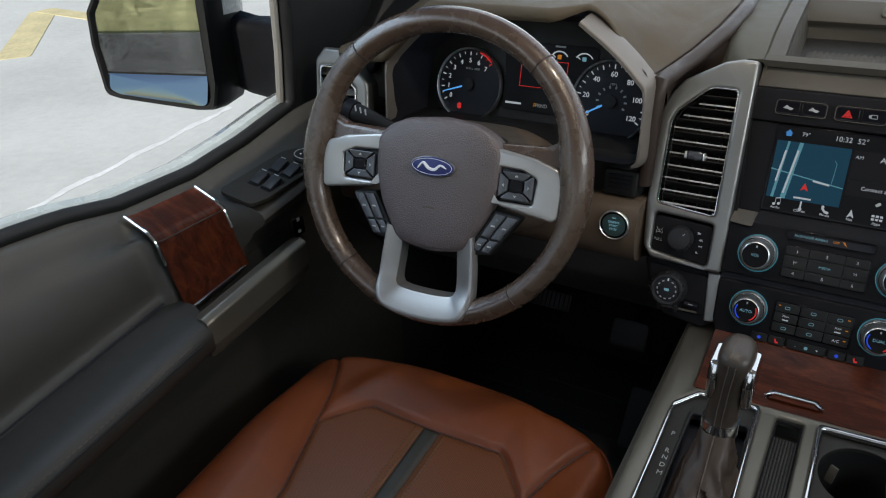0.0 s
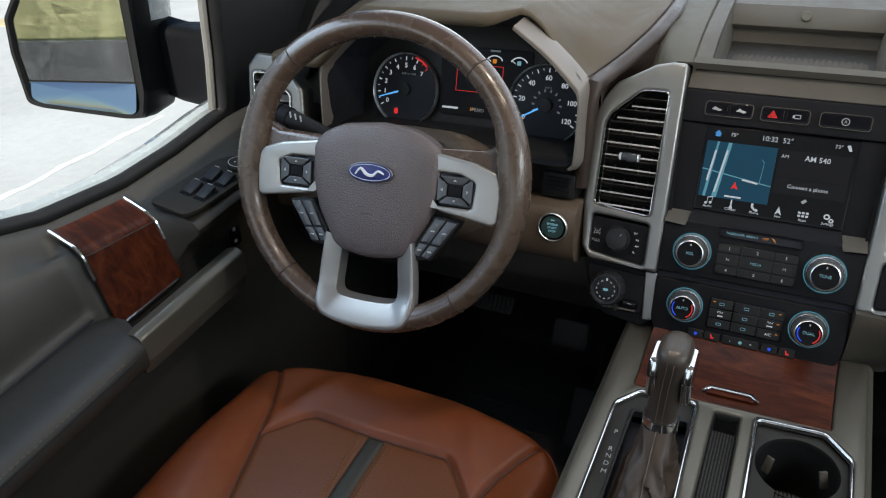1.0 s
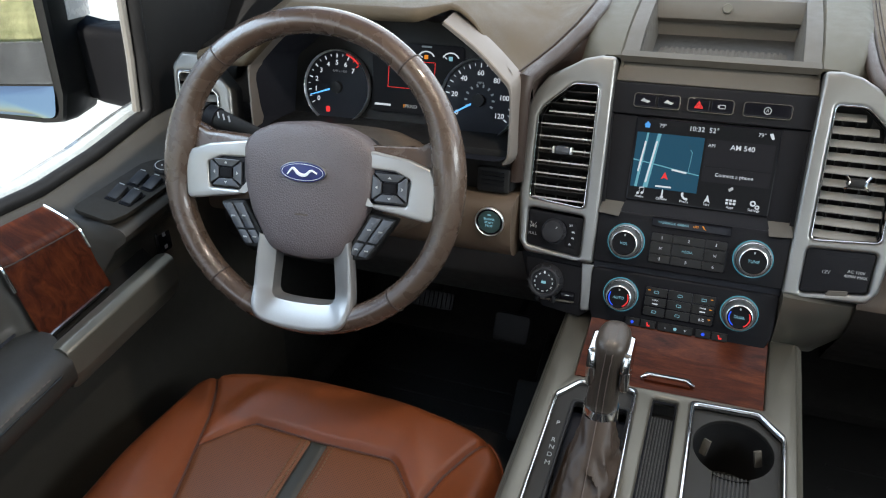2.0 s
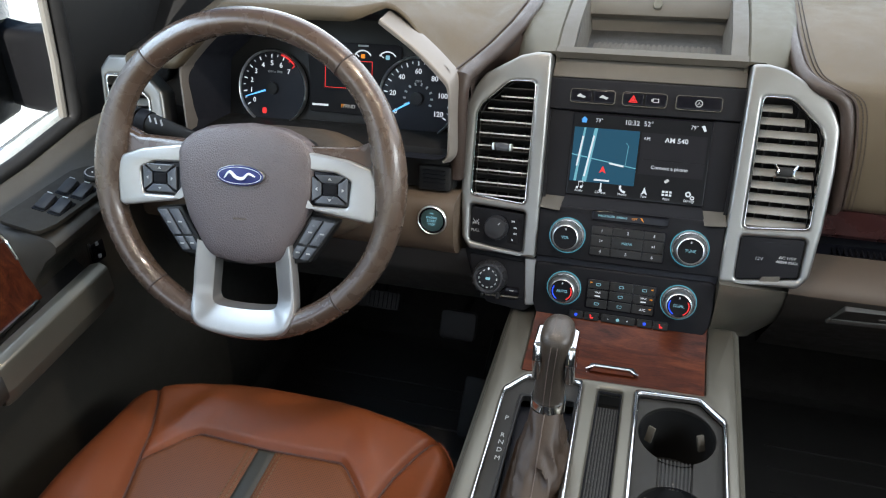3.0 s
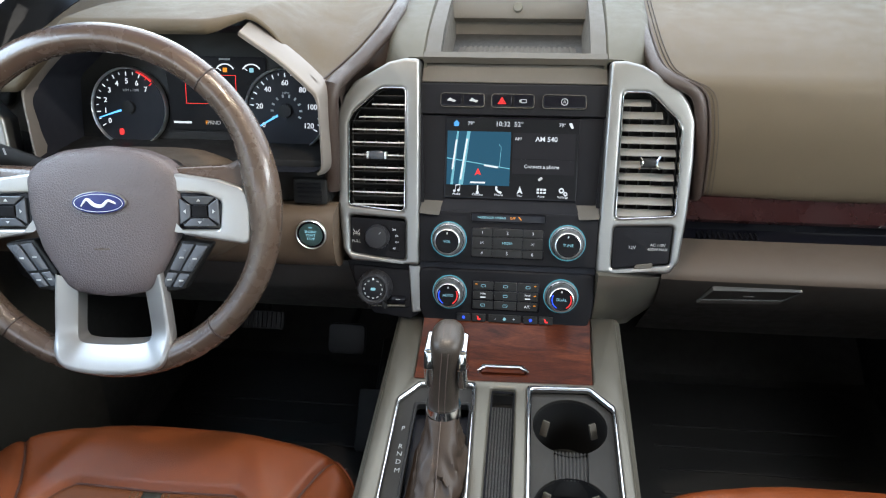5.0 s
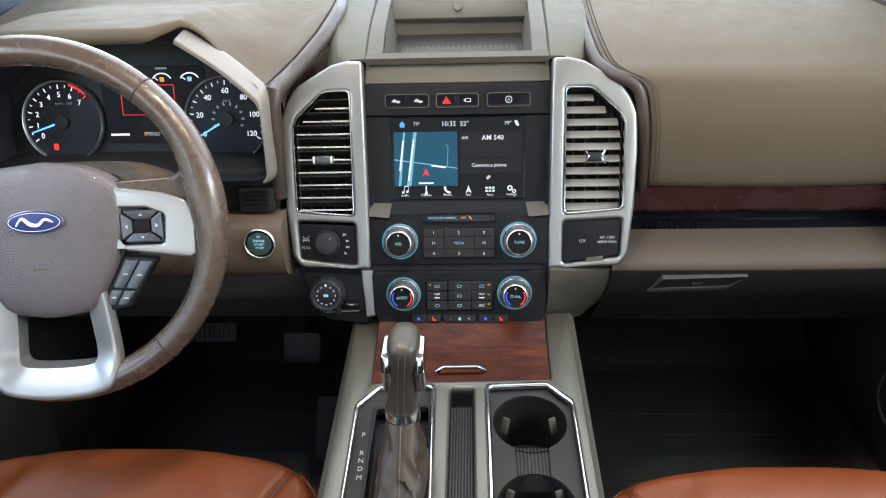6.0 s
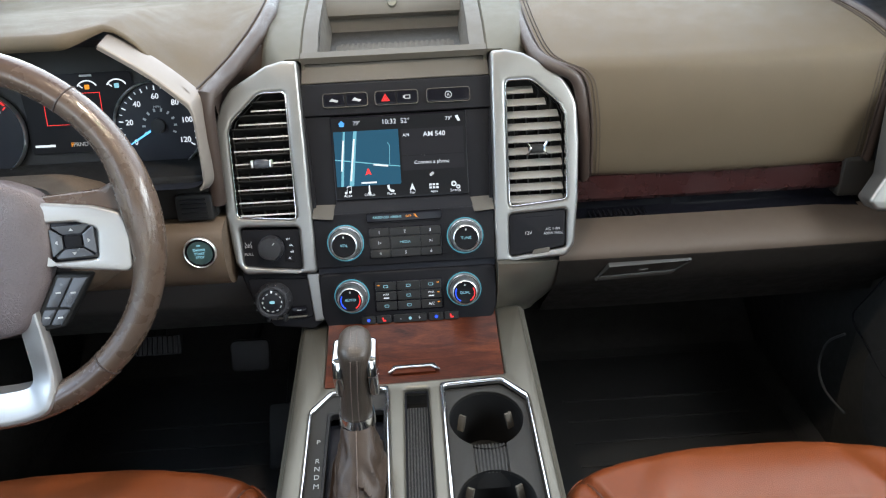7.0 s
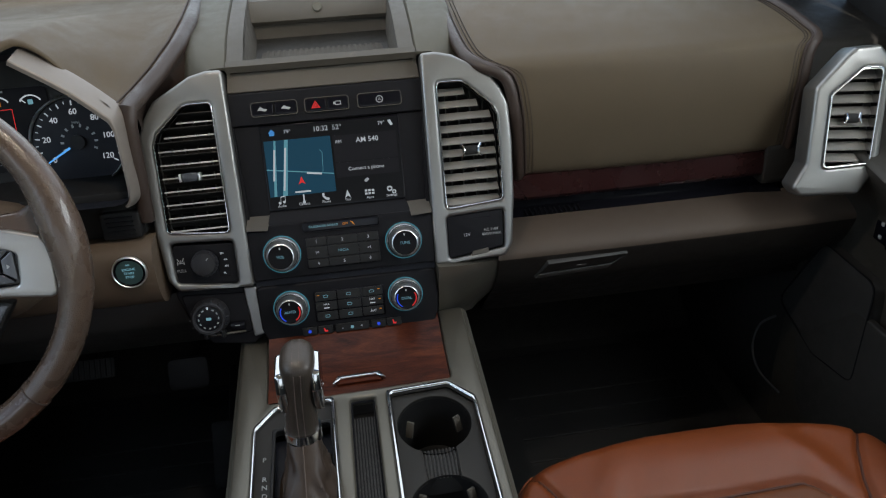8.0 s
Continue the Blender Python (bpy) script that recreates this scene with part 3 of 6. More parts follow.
# ---- outer vents ----
def end_vent(side):
    v = thing("side_air_vent", pose(0.668 if side > 0 else -0.717, -0.085, 0.712, 74, 0, -side * 12), "satin silver framed air vent at the dash end", "air vent", "dash end vents")
    s = side
    outer = rounded([(s * x, y) for x, y in ((-0.0600, -0.0975), (0.0150, -0.0945), (0.0365, -0.060), (0.0395, 0.076), (0.0250, 0.0955), (-0.0060, 0.0930), (-0.0140, 0.0860), (-0.0510, 0.0425), (-0.0550, -0.0545), (-0.0705, -0.0850))],
                    [0.007, 0.008, 0.010, 0.010, 0.007, 0.007, 0.007, 0.010, 0.010, 0.007])
    hole = rounded([(s * x, y) for x, y in ((-0.0335, -0.0600), (0.0240, -0.0545), (0.0300, 0.0675), (0.0050, 0.0665), (-0.0307, 0.0342))], [0.006, 0.006, 0.006, 0.006, 0.008])
    part("frame", plate([outer, hole], 0.045, 0.0055, top=0.012, soft=3), SILVER, v, "satin silver frame")
    part("chrome_ring", plate([[(x * 1.03, y * 1.03) for x, y in hole], [(x * 0.95, y * 0.965) for x, y in hole]], 0.02, 0.001, top=0.0135), CHROME, v)
    part("duct", plate(hole, 0.004, 0, top=-0.03), BLACK, v)
    for i in range(8):
        y = -0.048 + i * 0.0152
        left = -0.0325 if y < 0.028 else -0.0325 + (y - 0.028) * 1.05
        right = 0.0240 + 0.045 * (y + 0.055)
        part("slat", move(box(right - left, 0.0150, 0.0022, 0.0008), pose(s * (right + left) / 2, y, -0.006, -48)), VENT_GREY, v)
    part("tab", move(box(0.018, 0.012, 0.010, 0.003), at(0.0, 0.004, 0.004)), BLACK, v)
    for k in (-1, 1):
        part("tab_trim", move(tube([(0.009 * k, 0.007, 0.008), (0.007 * k, 0.001, 0.010), (0.010 * k, -0.006, 0.009)], 0.0014, 6), at(0.0, 0.004)), CHROME, v)
    return v


end_vent(1)
end_vent(-1)


# ---- centre stack ----
def fthing(name, x, y, label, category, group="", z=0.0):
    return thing(name, FACE @ at(x, y, z), label, category, group)


stack = fthing("center_stack", 0, 0, "dark center stack panel between silver vent frames", "control panel")
part("top_bezel", plate(rounded([(-0.1225, 0.0), (0.1225, 0.0), (0.1225, 0.041), (-0.1225, 0.041)], 0.002), 0.03, 0.002), BEZEL, stack)
part("header", move(plate(rounded([(-0.1215, 0.0), (0.1215, 0.0), (0.1198, 0.0255), (-0.1198, 0.0255)], 0.002), 0.03, 0.0015), pose(0, 0.042, -0.001, -14)), TRIM_GREY, stack, "grey-brown strip")
for s in (-1, 1):
    part("side_bezel", plate(rounded([(s * 0.1195, 0.0), (s * 0.1225, 0.0), (s * 0.1195, -0.118), (s * 0.1145, -0.118)], 0.0005), 0.03, 0.0003), BEZEL, stack)
    part("recess_cheek", move(plate(rounded([(s * 0.0885, -0.001), (s * 0.1195, -0.001), (s * 0.1155, -0.116), (s * 0.0885, -0.116)], 0.001), 0.006, 0.0005), pose(0, 0, -0.010, 0, -s * 3, 0)), BEZEL, stack)
    foot = loft([[(s * 0.0875, -0.110, -0.012), (s * 0.0925, -0.133, 0.0155), (s * 0.0925, -0.133, -0.012)],
                 [(s * 0.1165, -0.108, -0.012), (s * 0.1195, -0.131, 0.0155), (s * 0.1195, -0.131, -0.012)]], True, True)
    part("screen_foot", foot, TRIM_GREY, stack)
low = rounded([(-0.0925, -0.127), (0.0925, -0.127), (0.0955, -0.134), (0.1195, -0.132), (0.1185, -0.198), (-0.1185, -0.198), (-0.1195, -0.132), (-0.0955, -0.134)], 0.003)
part("audio_panel", plate(low, 0.03, 0.002, top=0.010), BEZEL, stack)
part("ledge", loft([[(-0.088, -0.1115, -0.006), (0.088, -0.1115, -0.006)], [(-0.0925, -0.1285, 0.009), (0.0925, -0.1285, 0.009)], [(-0.0925, -0.1285, -0.02), (0.0925, -0.1285, -0.02)]]), BEZEL, stack)
part("groove", plate(rect(0.236, 0.010, 0, -0.2025), 0.02, 0.0, top=0.003), MATTE, stack)
low2 = rounded([(-0.118, -0.206), (0.118, -0.206), (0.1165, -0.262), (0.103, -0.296), (-0.103, -0.296), (-0.1165, -0.262)], 0.009)
part("climate_panel", plate(low2, 0.04, 0.003, top=0.010), BEZEL, stack)
part("backing", plate(rect(0.24, 0.34, 0, -0.12), 0.01, 0, top=-0.028), BLACK, stack)

# touchscreen
ts = fthing("touchscreen", 0, -0.0565, "lit dashboard touchscreen showing a map and radio", "screen")
part("glass", plate(rounded(rect(0.1775, 0.109), 0.002), 0.006, 0.0005, top=-0.004), BLACK_GLOSS, ts)
part("display", plate(rect(0.174, 0.105), 0.0005, top=-0.0032), SCREEN_BLACK, ts)
part("map", plate(rect(0.0845, 0.0715, -0.043, -0.0005), 0.0005, top=-0.0025), MAP_BLUE, ts)
road = [(-0.080, -0.036), (-0.0765, -0.036), (-0.070, 0.035), (-0.0725, 0.035)]
part("road", plate(road, 0.0003, top=-0.0022), MAP_ROAD, ts)
part("road", plate([(-0.069, -0.036), (-0.063, -0.036), (-0.0545, 0.035), (-0.059, 0.035)], 0.0003, top=-0.0022), MAP_ROAD, ts)
part("road", plate([(-0.0855, -0.0015), (-0.0855, 0.0), (-0.001, -0.0125), (-0.001, -0.0137)], 0.0003, top=-0.0019), MAP_ROAD, ts)
part("road", plate([(-0.0150, -0.010), (-0.0144, -0.010), (-0.0128, 0.015), (-0.0134, 0.015)], 0.0003, top=-0.0022), MAP_ROAD, ts)
part("road", plate([(-0.0132, 0.0146), (-0.0128, 0.0152), (-0.0160, 0.0190), (-0.0163, 0.0185)], 0.0003, top=-0.0022), MAP_ROAD, ts)
for bx, by, w, rz in ((-0.0752, 0.004, 0.040, 83), (-0.0625, -0.002, 0.055, 82), (-0.026, -0.0105, 0.019, -8), (-0.043, -0.0325, 0.020, 0)):
    part("label_bar", move(plate(rect(w, 0.0022), 0.0003, top=-0.0016), at(bx, by, 0, rz)), INK_WHITE, ts)
part("position_arrow", move(plate([(0, 0.006), (0.0045, -0.004), (0, -0.0015), (-0.0045, -0.004)], 0.0003, top=-0.0016), at(-0.043, -0.019)), LIT_RED, ts)
part("info_panel", plate(rect(0.082, 0.034, 0.043, 0.0175), 0.0003, top=-0.0027), SCREEN_PANEL, ts)
part("info_panel", plate(rect(0.082, 0.019, 0.043, -0.010), 0.0003, top=-0.0027), SCREEN_PANEL, ts)
for body, x, y, size in (("10:32", -0.012, 0.0452, 0.0088), ("52\u00b0", 0.009, 0.0452, 0.0088), ("79\u00b0", -0.054, 0.0452, 0.0068), ("79\u00b0", 0.066, 0.0452, 0.0068),
                         ("AM 540", 0.046, 0.0265, 0.0090), ("AM", 0.009, 0.0265, 0.0060), ("Connect a phone", 0.041, -0.0095, 0.0066),
                         ("Audio", -0.0715, -0.0485, 0.0045), ("Climate", -0.043, -0.0485, 0.0045), ("Phone", -0.0145, -0.0485, 0.0045),
                         ("Nav", 0.0135, -0.0485, 0.0045), ("Apps", 0.042, -0.0485, 0.0045), ("Settings", 0.0705, -0.0485, 0.0045)):
    part("lettering", move(words(body, size), at(x, y, -0.0015)), INK_WHITE, ts)
icons = {
    "audio_icon": [plate(ring_points(0.0018, 10, -0.0025, -0.003), 0.0003), plate(ring_points(0.0018, 10, 0.003, -0.002), 0.0003), plate([(-0.0012, -0.003), (-0.0007, -0.003), (-0.0007, 0.004), (0.0045, 0.005), (0.0045, -0.002), (0.005, -0.002), (0.005, 0.0062), (-0.0012, 0.0052)], 0.0003)],
    "climate_icon": [plate(rounded(rect(0.0018, 0.011), 0.0008), 0.0003), plate(ring_points(0.0022, 10, 0, -0.0045), 0.0003)],
    "phone_icon": [plate([(-0.005, 0.004), (-0.0025, 0.005), (-0.0015, 0.0025), (-0.0025, 0.0015), (0.0005, -0.002), (0.002, -0.0015), (0.0045, -0.003), (0.003, -0.0055), (-0.001, -0.004), (-0.0045, 0.0)], 0.0003)],
    "nav_icon": [plate([(0, 0.0055), (0.004, -0.005), (0, -0.0022), (-0.004, -0.005)], 0.0003)],
    "apps_icon": [plate(rect(0.0032, 0.0026, -0.0045 + 0.0045 * i, 0.002 - 0.004 * j), 0.0003) for i in range(3) for j in range(2)],
    "settings_icon": [plate([ring_points(0.0036, 14, -0.002, 0.0015), ring_points(0.0018, 10, -0.002, 0.0015)], 0.0003), plate([ring_points(0.0028, 14, 0.0035, -0.0028), ring_points(0.0013, 10, 0.0035, -0.0028)], 0.0003)]}
for (name, pieces), x in zip(icons.items(), (-0.0715, -0.043, -0.0145, 0.0135, 0.042, 0.0705)):
    part(name, move(merge(*pieces), at(x, -0.0415, -0.0015)), INK_WHITE, ts)
part("home_icon", move(plate([(-0.0045, 0.0), (0, 0.0045), (0.0045, 0.0), (0.003, 0.0), (0.003, -0.0035), (-0.003, -0.0035), (-0.003, 0.0)], 0.0003), at(-0.0735, 0.045, -0.0015)), LIT_ICON_BLUE, ts)
part("phone_status_icon", move(plate(rounded([(-0.003, 0.003), (0.001, 0.004), (0.004, -0.003), (0.001, -0.004)], 0.001), 0.0003), at(0.077, 0.045, -0.0015)), INK_WHITE, ts)
part("link_icon", move(plate(rounded(rect(0.006, 0.0035), 0.001), 0.0003), at(0.040, -0.0255, -0.0015, 40)), INK_DIM, ts)


# row of buttons above the screen
def button(name, x, y, w, h, parent, mat=BLACK, top=0.004, r=0.002, edge=0.0008, depth=0.006, base=0.0):
    return part(name, move(plate(rounded(rect(w, h), r), depth, edge, top=top), at(x, y, base)), mat, parent)


for x, w, n in ((-0.066, 0.0585, 2), (0.0, 0.0565, 2), (0.067, 0.0570, 1)):
    row = fthing("button_pair" if n == 2 else "wide_button", x, 0.019, "glossy black dash buttons with pale icons", "button", "buttons above the screen")
    part("surround", plate([rounded(rect(w, 0.0185), 0.005), rounded(rect(w - 0.002, 0.0165), 0.0042)], 0.006, 0.0006, top=0.0035), TRIM_GREY, row)
    for k in range(n):
        bx = (k - (n - 1) / 2) * w / 2 if n == 2 else 0
        b = button("button", bx, 0, w / n - 0.0025, 0.0162, row, BLACK_GLOSS, 0.003, 0.0035)
        if x == 0.0 and k == 0:
            part("hazard_icon", move(plate([[(0, 0.0052), (0.0058, -0.0042), (-0.0058, -0.0042)], [(0, 0.0030), (0.0036, -0.0030), (-0.0036, -0.0030)]], 0.0004, top=0.0036), at(bx, 0)), LIT_RED, b)
            part("hazard_core", move(plate([(0, 0.0022), (0.0026, -0.0025), (-0.0026, -0.0025)], 0.0004, top=0.0036), at(bx, 0)), LIT_RED, b)
        elif x == 0.0:
            part("icon", move(plate([rounded(rect(0.0075, 0.005), 0.0008), rounded(rect(0.0058, 0.0034), 0.0005)], 0.0004, top=0.0036), at(bx, 0)), INK_DIM, b)
            part("icon_lens", move(plate(rect(0.0022, 0.003), 0.0004, top=0.0036), at(bx - 0.0045, 0)), INK_DIM, b)
        elif n == 1:
            part("icon", move(plate([ring_points(0.0046, 18), ring_points(0.0036, 18)], 0.0004, top=0.0036), at(bx, 0)), INK_DIM, b)
            part("icon_letter", move(words("A", 0.0055), at(bx, 0, 0.0034)), INK_DIM, b)
        else:
            part("icon", move(plate([(-0.006, -0.001), (-0.002, 0.003), (0.001, 0.001), (0.0065, -0.0005), (0.0035, -0.003), (-0.001, -0.0015)], 0.0004, top=0.0036), at(bx, 0)), INK_DIM, b)

air = fthing("airbag_indicator", 0, -0.1345, "gloss black passenger airbag indicator strip", "indicator", z=0.010)
part("lens", plate(rounded(rect(0.0985, 0.0125), 0.003), 0.004, 0.0008, top=0.0012), BLACK_GLOSS, air)
part("lettering", move(words("PASSENGER AIRBAG", 0.0042), at(-0.022, 0, 0.0012)), INK_BLUE, air)
part("lettering", move(words("OFF", 0.0042), at(0.006, 0, 0.0012)), LIT_AMBER, air)
part("belt_icon", move(plate([(-0.003, 0.003), (0, 0.002), (0.003, -0.003), (0, -0.001)], 0.0004, top=0.0016), at(0.0155, 0)), LIT_AMBER, air)
part("rim", plate([rounded(rect(0.1005, 0.0145), 0.0035), rounded(rect(0.0985, 0.0125), 0.003)], 0.004, 0.0003, top=0.0015), BEZEL, air)


# knobs
def knob(name, x, y, r, label, text, tick=0, colours=False):
    k = fthing(name, x, y, label, "knob", "stack knobs", z=0.010)
    part("light_ring", lathe([(r, 0), (r * 1.008, 0.0010), (r * 0.975, 0.0018), (r * 0.965, 0.0014)], 48), LIT_RING, k, "ice-blue lit ring")
    part("chrome_skirt", lathe([(r * 0.975, 0.001), (r * 0.955, 0.0045), (r * 0.900, 0.0080), (r * 0.850, 0.0092)], 48), KNOB_CHROME, k, "satin chrome skirt")
    part("shadow_gap", lathe([(r * 0.870, 0.0088), (r * 0.850, 0.0096), (r * 0.830, 0.0096)], 48), BLACK, k)
    part("side", lathe([(r * 0.835, 0.0092), (r * 0.795, 0.0150), (r * 0.740, 0.0215), (r * 0.690, 0.0245), (r * 0.645, 0.0250)], 48), KNOB_CHROME, k, "turned chrome grip")
    part("cap", lathe([(r * 0.655, 0.0246), (r * 0.63, 0.0254), (r * 0.55, 0.0251), (0.0, 0.0248)], 48), CAP_BLACK, k, "gloss black cap")
    part("lettering", move(words(text, 0.0052), at(0, 0, 0.0252)), INK_BLUE, k)
    if colours:
        for c, (a0, a1) in ((LIT_BLUE, (150, 240)), (LIT_RED, (-60, 30))):
            arc = [(r * 0.54 * math.cos(radians(a)), r * 0.54 * math.sin(radians(a)), 0.0254) for a in np.linspace(a0, a1, 9)]
            part("temperature_arc", tube(arc, 0.0008, 5), c, k)
    part("pointer", plate(rounded(rect(0.0018, 0.0026, 0, r * 0.46), 0.0006), 0.0008, top=0.0256), INK_DIM, k)


knob("volume_knob", -0.0785, -0.1655, 0.0240, "chrome and black volume knob with a lit ring", "VOL")
knob("tuning_knob", 0.079, -0.1645, 0.0240, "chrome and black tuning knob with a lit ring", "TUNE")
knob("temperature_knob", -0.0755, -0.2375, 0.0230, "chrome driver temperature knob with a lit ring", "AUTO", colours=True)
knob("temperature_knob", 0.074, -0.2365, 0.0230, "chrome passenger temperature knob with a lit ring", "DUAL", colours=True)

# radio keys
keys = fthing("radio_keypad", 0, -0.168, "black radio keypad with lit legends", "keypad", z=0.010)
part("base", plate(rounded(rect(0.0975, 0.041), 0.003), 0.004, 0.0005, top=0.001), BLACK_GLOSS, keys)
for j, labels in enumerate((("1", "2", "3"), ("I<", "MEDIA", ">I"), ("4", "5", "6"))):
    for i, t in enumerate(labels):
        wide = 0.0395 if i == 1 else 0.0265
        h = 0.0155 if j == 1 else 0.0110
        x, y = (-0.0335, 0, 0.0335)[i], (0.0140, 0, -0.0140)[j]
        b = part("key", move(plate(rounded(rect(wide, h), 0.0018), 0.004, 0.0007, top=0.0035), at(x, y)), BLACK, keys)
        part("legend", move(words(t, 0.0046 if t == "MEDIA" else 0.0056), at(x, y, 0.0036)), INK_BLUE if t == "MEDIA" else INK_WHITE, b)

# climate keys
clim = fthing("climate_keypad", 0, -0.240, "black climate keypad with lit symbols", "keypad", z=0.010)
part("base", plate(rounded(rect(0.0925, 0.0415), 0.003), 0.004, 0.0005, top=0.001), BLACK_GLOSS, clim)
for j in range(3):
    for i in range(3):
        x, y = (-0.0300, 0, 0.0300)[i], (0.0133, 0, -0.0133)[j]
        b = part("key", move(plate(rounded(rect(0.0272 if i != 1 else 0.0300, 0.0115), 0.0015), 0.004, 0.0006, top=0.003), at(x, y)), BLACK, clim)
        if (i, j) == (2, 2):
            part("legend", move(words("A/C", 0.0048), at(x, y, 0.0031)), INK_WHITE, b)
        elif (i, j) in ((0, 1), (2, 1)):
            for k in (-1, 1):
                part("legend", move(words("MAX", 0.0036) if k > 0 else plate(rect(0.007, 0.0016), 0.0004), at(x, y + 0.0024 * k, 0.0031)), INK_WHITE, b)
        else:
            part("legend", move(plate([rounded(rect(0.0062, 0.0036), 0.0014), rounded(rect(0.0050, 0.0025), 0.001)], 0.0004), at(x, y, 0.0033)), INK_BLUE, b)
        if i == 2 or (i, j) == (0, 0):
            part("pilot_light", move(plate(rect(0.003, 0.0012), 0.0004), at(x + (0.0095 if i == 2 else -0.0095), y + 0.002, 0.0033)), LIT_AMBER, b)
seatkeys = fthing("seat_heat_keys", 0, -0.2715, "row of seat heating and fan keys with lit symbols", "keypad", z=0.010)
for x, w, c in ((-0.0555, 0.019, LIT_BLUE), (-0.035, 0.019, LIT_RED), (0.0, 0.044, INK_BLUE), (0.035, 0.019, LIT_BLUE), (0.0555, 0.019, LIT_RED)):
    b = part("key", move(plate(rounded(rect(w, 0.0105), 0.0015), 0.004, 0.0006, top=0.003), at(x, 0)), BLACK, seatkeys)
    shape = [(-0.0024, 0.0028), (-0.0008, 0.0028), (0.0002, -0.0004), (0.0028, -0.0006), (0.0026, -0.0026), (-0.0012, -0.0026)] if c is LIT_RED else ring_points(0.0022, 10)
    part("legend", move(plate(shape, 0.0004), at(x, 0, 0.0033)), c, b)
    if w > 0.03:
        for k in (-1, 1):
            part("legend", move(words("-" if k < 0 else "+", 0.006), at(x + 0.0125 * k, 0, 0.0031)), INK_WHITE, b)


# ---- silver vent frames of the stack ----
def stack_frame(s):
    """One silver frame with its vent; s = -1 beside the driver, 1 beside the passenger."""
    f = fthing("vent_frame", s * 0.178, -0.06, "satin silver vent frame of the center stack", "frame", "stack vent frames")
    o = at(-s * 0.178, 0.06)
    outer = [(s * 0.1225, 0.0705), (s * 0.142, 0.071), (s * 0.163, 0.066), (s * 0.209, 0.040), (s * 0.223, 0.020), (s * 0.2315, 0.0), (s * 0.233, -0.05),
             (s * 0.230, -0.122), (s * 0.2235, -0.184), (s * 0.212, -0.200), (s * 0.118, -0.203), (s * 0.1195, -0.11)]
    hole = [(s * 0.1400, 0.0330), (s * 0.174, 0.0328), (s * 0.2100, 0.0), (s * 0.2160, -0.014), (s * 0.2150, -0.124), (s * 0.1388, -0.130)]
    low = [(s * 0.1380, -0.1405), (s * 0.2150, -0.1370), (s * 0.2125, -0.1885), (s * 0.1372, -0.1975)]
    hole, low = rounded(hole, [0.006, 0.02, 0.010, 0.008, 0.006, 0.006]), rounded(low, 0.006)
    part("frame", move(plate([rounded(outer, [0.006, 0.008, 0.012, 0.014, 0.014, 0.02, 0.02, 0.03, 0.01, 0.01, 0.006, 0.02]), hole, low], 0.034, 0.0046, top=0.014, soft=3), o), SILVER, f)
    cx, cy = s * 0.178, -0.05
    big = [(cx + (x - cx) * 1.012, cy + (y - cy) * 1.008) for x, y in hole]
    small = [(cx + (x - cx) * 0.968, cy + (y - cy) * 0.982) for x, y in hole]
    part("chrome_ring", move(plate([big, small], 0.02, 0.0012, top=0.0155), o), CHROME, f)
    part("duct", move(plate(hole, 0.004, 0, top=-0.030), o), BLACK, f)
    v = thing("air_vent", FACE @ at(s * 0.178, -0.05, 0.004), "black air vent with satin slats and a chrome tab", "air vent", "stack vents")
    for i in range(9 if s < 0 else 10):
        y = -0.1146 + i * 0.01667 if s < 0 else -0.1225 + i * 0.0158
        edge = y - 0.008 if s < 0 else y
        right = 0.2125 if edge < -0.015 else 0.2125 - (edge + 0.015) * 1.02
        w = right - 0.1415
        # Right slats catch the light, left ones don't: this is put into their colour.
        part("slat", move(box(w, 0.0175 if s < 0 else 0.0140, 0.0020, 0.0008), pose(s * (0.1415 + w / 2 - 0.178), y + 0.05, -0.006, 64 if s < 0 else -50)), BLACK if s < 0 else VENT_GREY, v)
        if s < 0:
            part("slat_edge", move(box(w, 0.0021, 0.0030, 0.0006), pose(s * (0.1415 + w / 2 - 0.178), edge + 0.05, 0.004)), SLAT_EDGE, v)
    for i in range(4):
        part("fin", move(box(0.0018, 0.15, 0.012, 0), at(-0.024 + i * 0.016, -0.004, -0.022)), BLACK, v)
    part("tab", move(box(0.022, 0.012, 0.012, 0.004), at(0, -0.0065 if s > 0 else -0.0060, 0.006)), BLACK if s > 0 else WHEEL_KEY, v)
    for k in (-1, 1):
        if s > 0:
            part("tab_trim", tube([(0.013 * k, 0.002, 0.010), (0.009 * k, -0.004, 0.012), (0.009 * k, -0.009, 0.012), (0.013 * k, -0.014, 0.010)], 0.0015, 6), CHROME, v)
        else:
            part("tab_trim", move(box(0.0030, 0.010, 0.011, 0.0012), at(0.0118 * k, -0.0060, 0.007)), KNOB_CHROME, v)
    return f


stack_frame(-1)
stack_frame(1)

# control box with the drive selector
cb = fthing("drive_mode_panel", -0.1765, -0.1665, "black four-wheel-drive selector panel", "control panel", z=0.0)
part("panel", plate(rounded([(-0.0375, 0.026), (0.0385, 0.0225), (0.0392, -0.0305), (-0.0360, -0.0225)], 0.004), 0.02, 0.001, top=0.008), BEZEL, cb)
part("dial_seat", move(lathe([(0.0182, 0), (0.0178, 0.0015), (0.016, 0.0015)], 36), at(0.0005, 0.0005, 0.008)), BLACK_GLOSS, cb)
part("dial", move(lathe([(0.0168, 0.0), (0.0164, 0.004), (0.0158, 0.011), (0.0142, 0.0150), (0.0134, 0.0153), (0.0, 0.0144)], 40), at(0.0005, 0.0005, 0.008)), DIAL_GREY, cb)
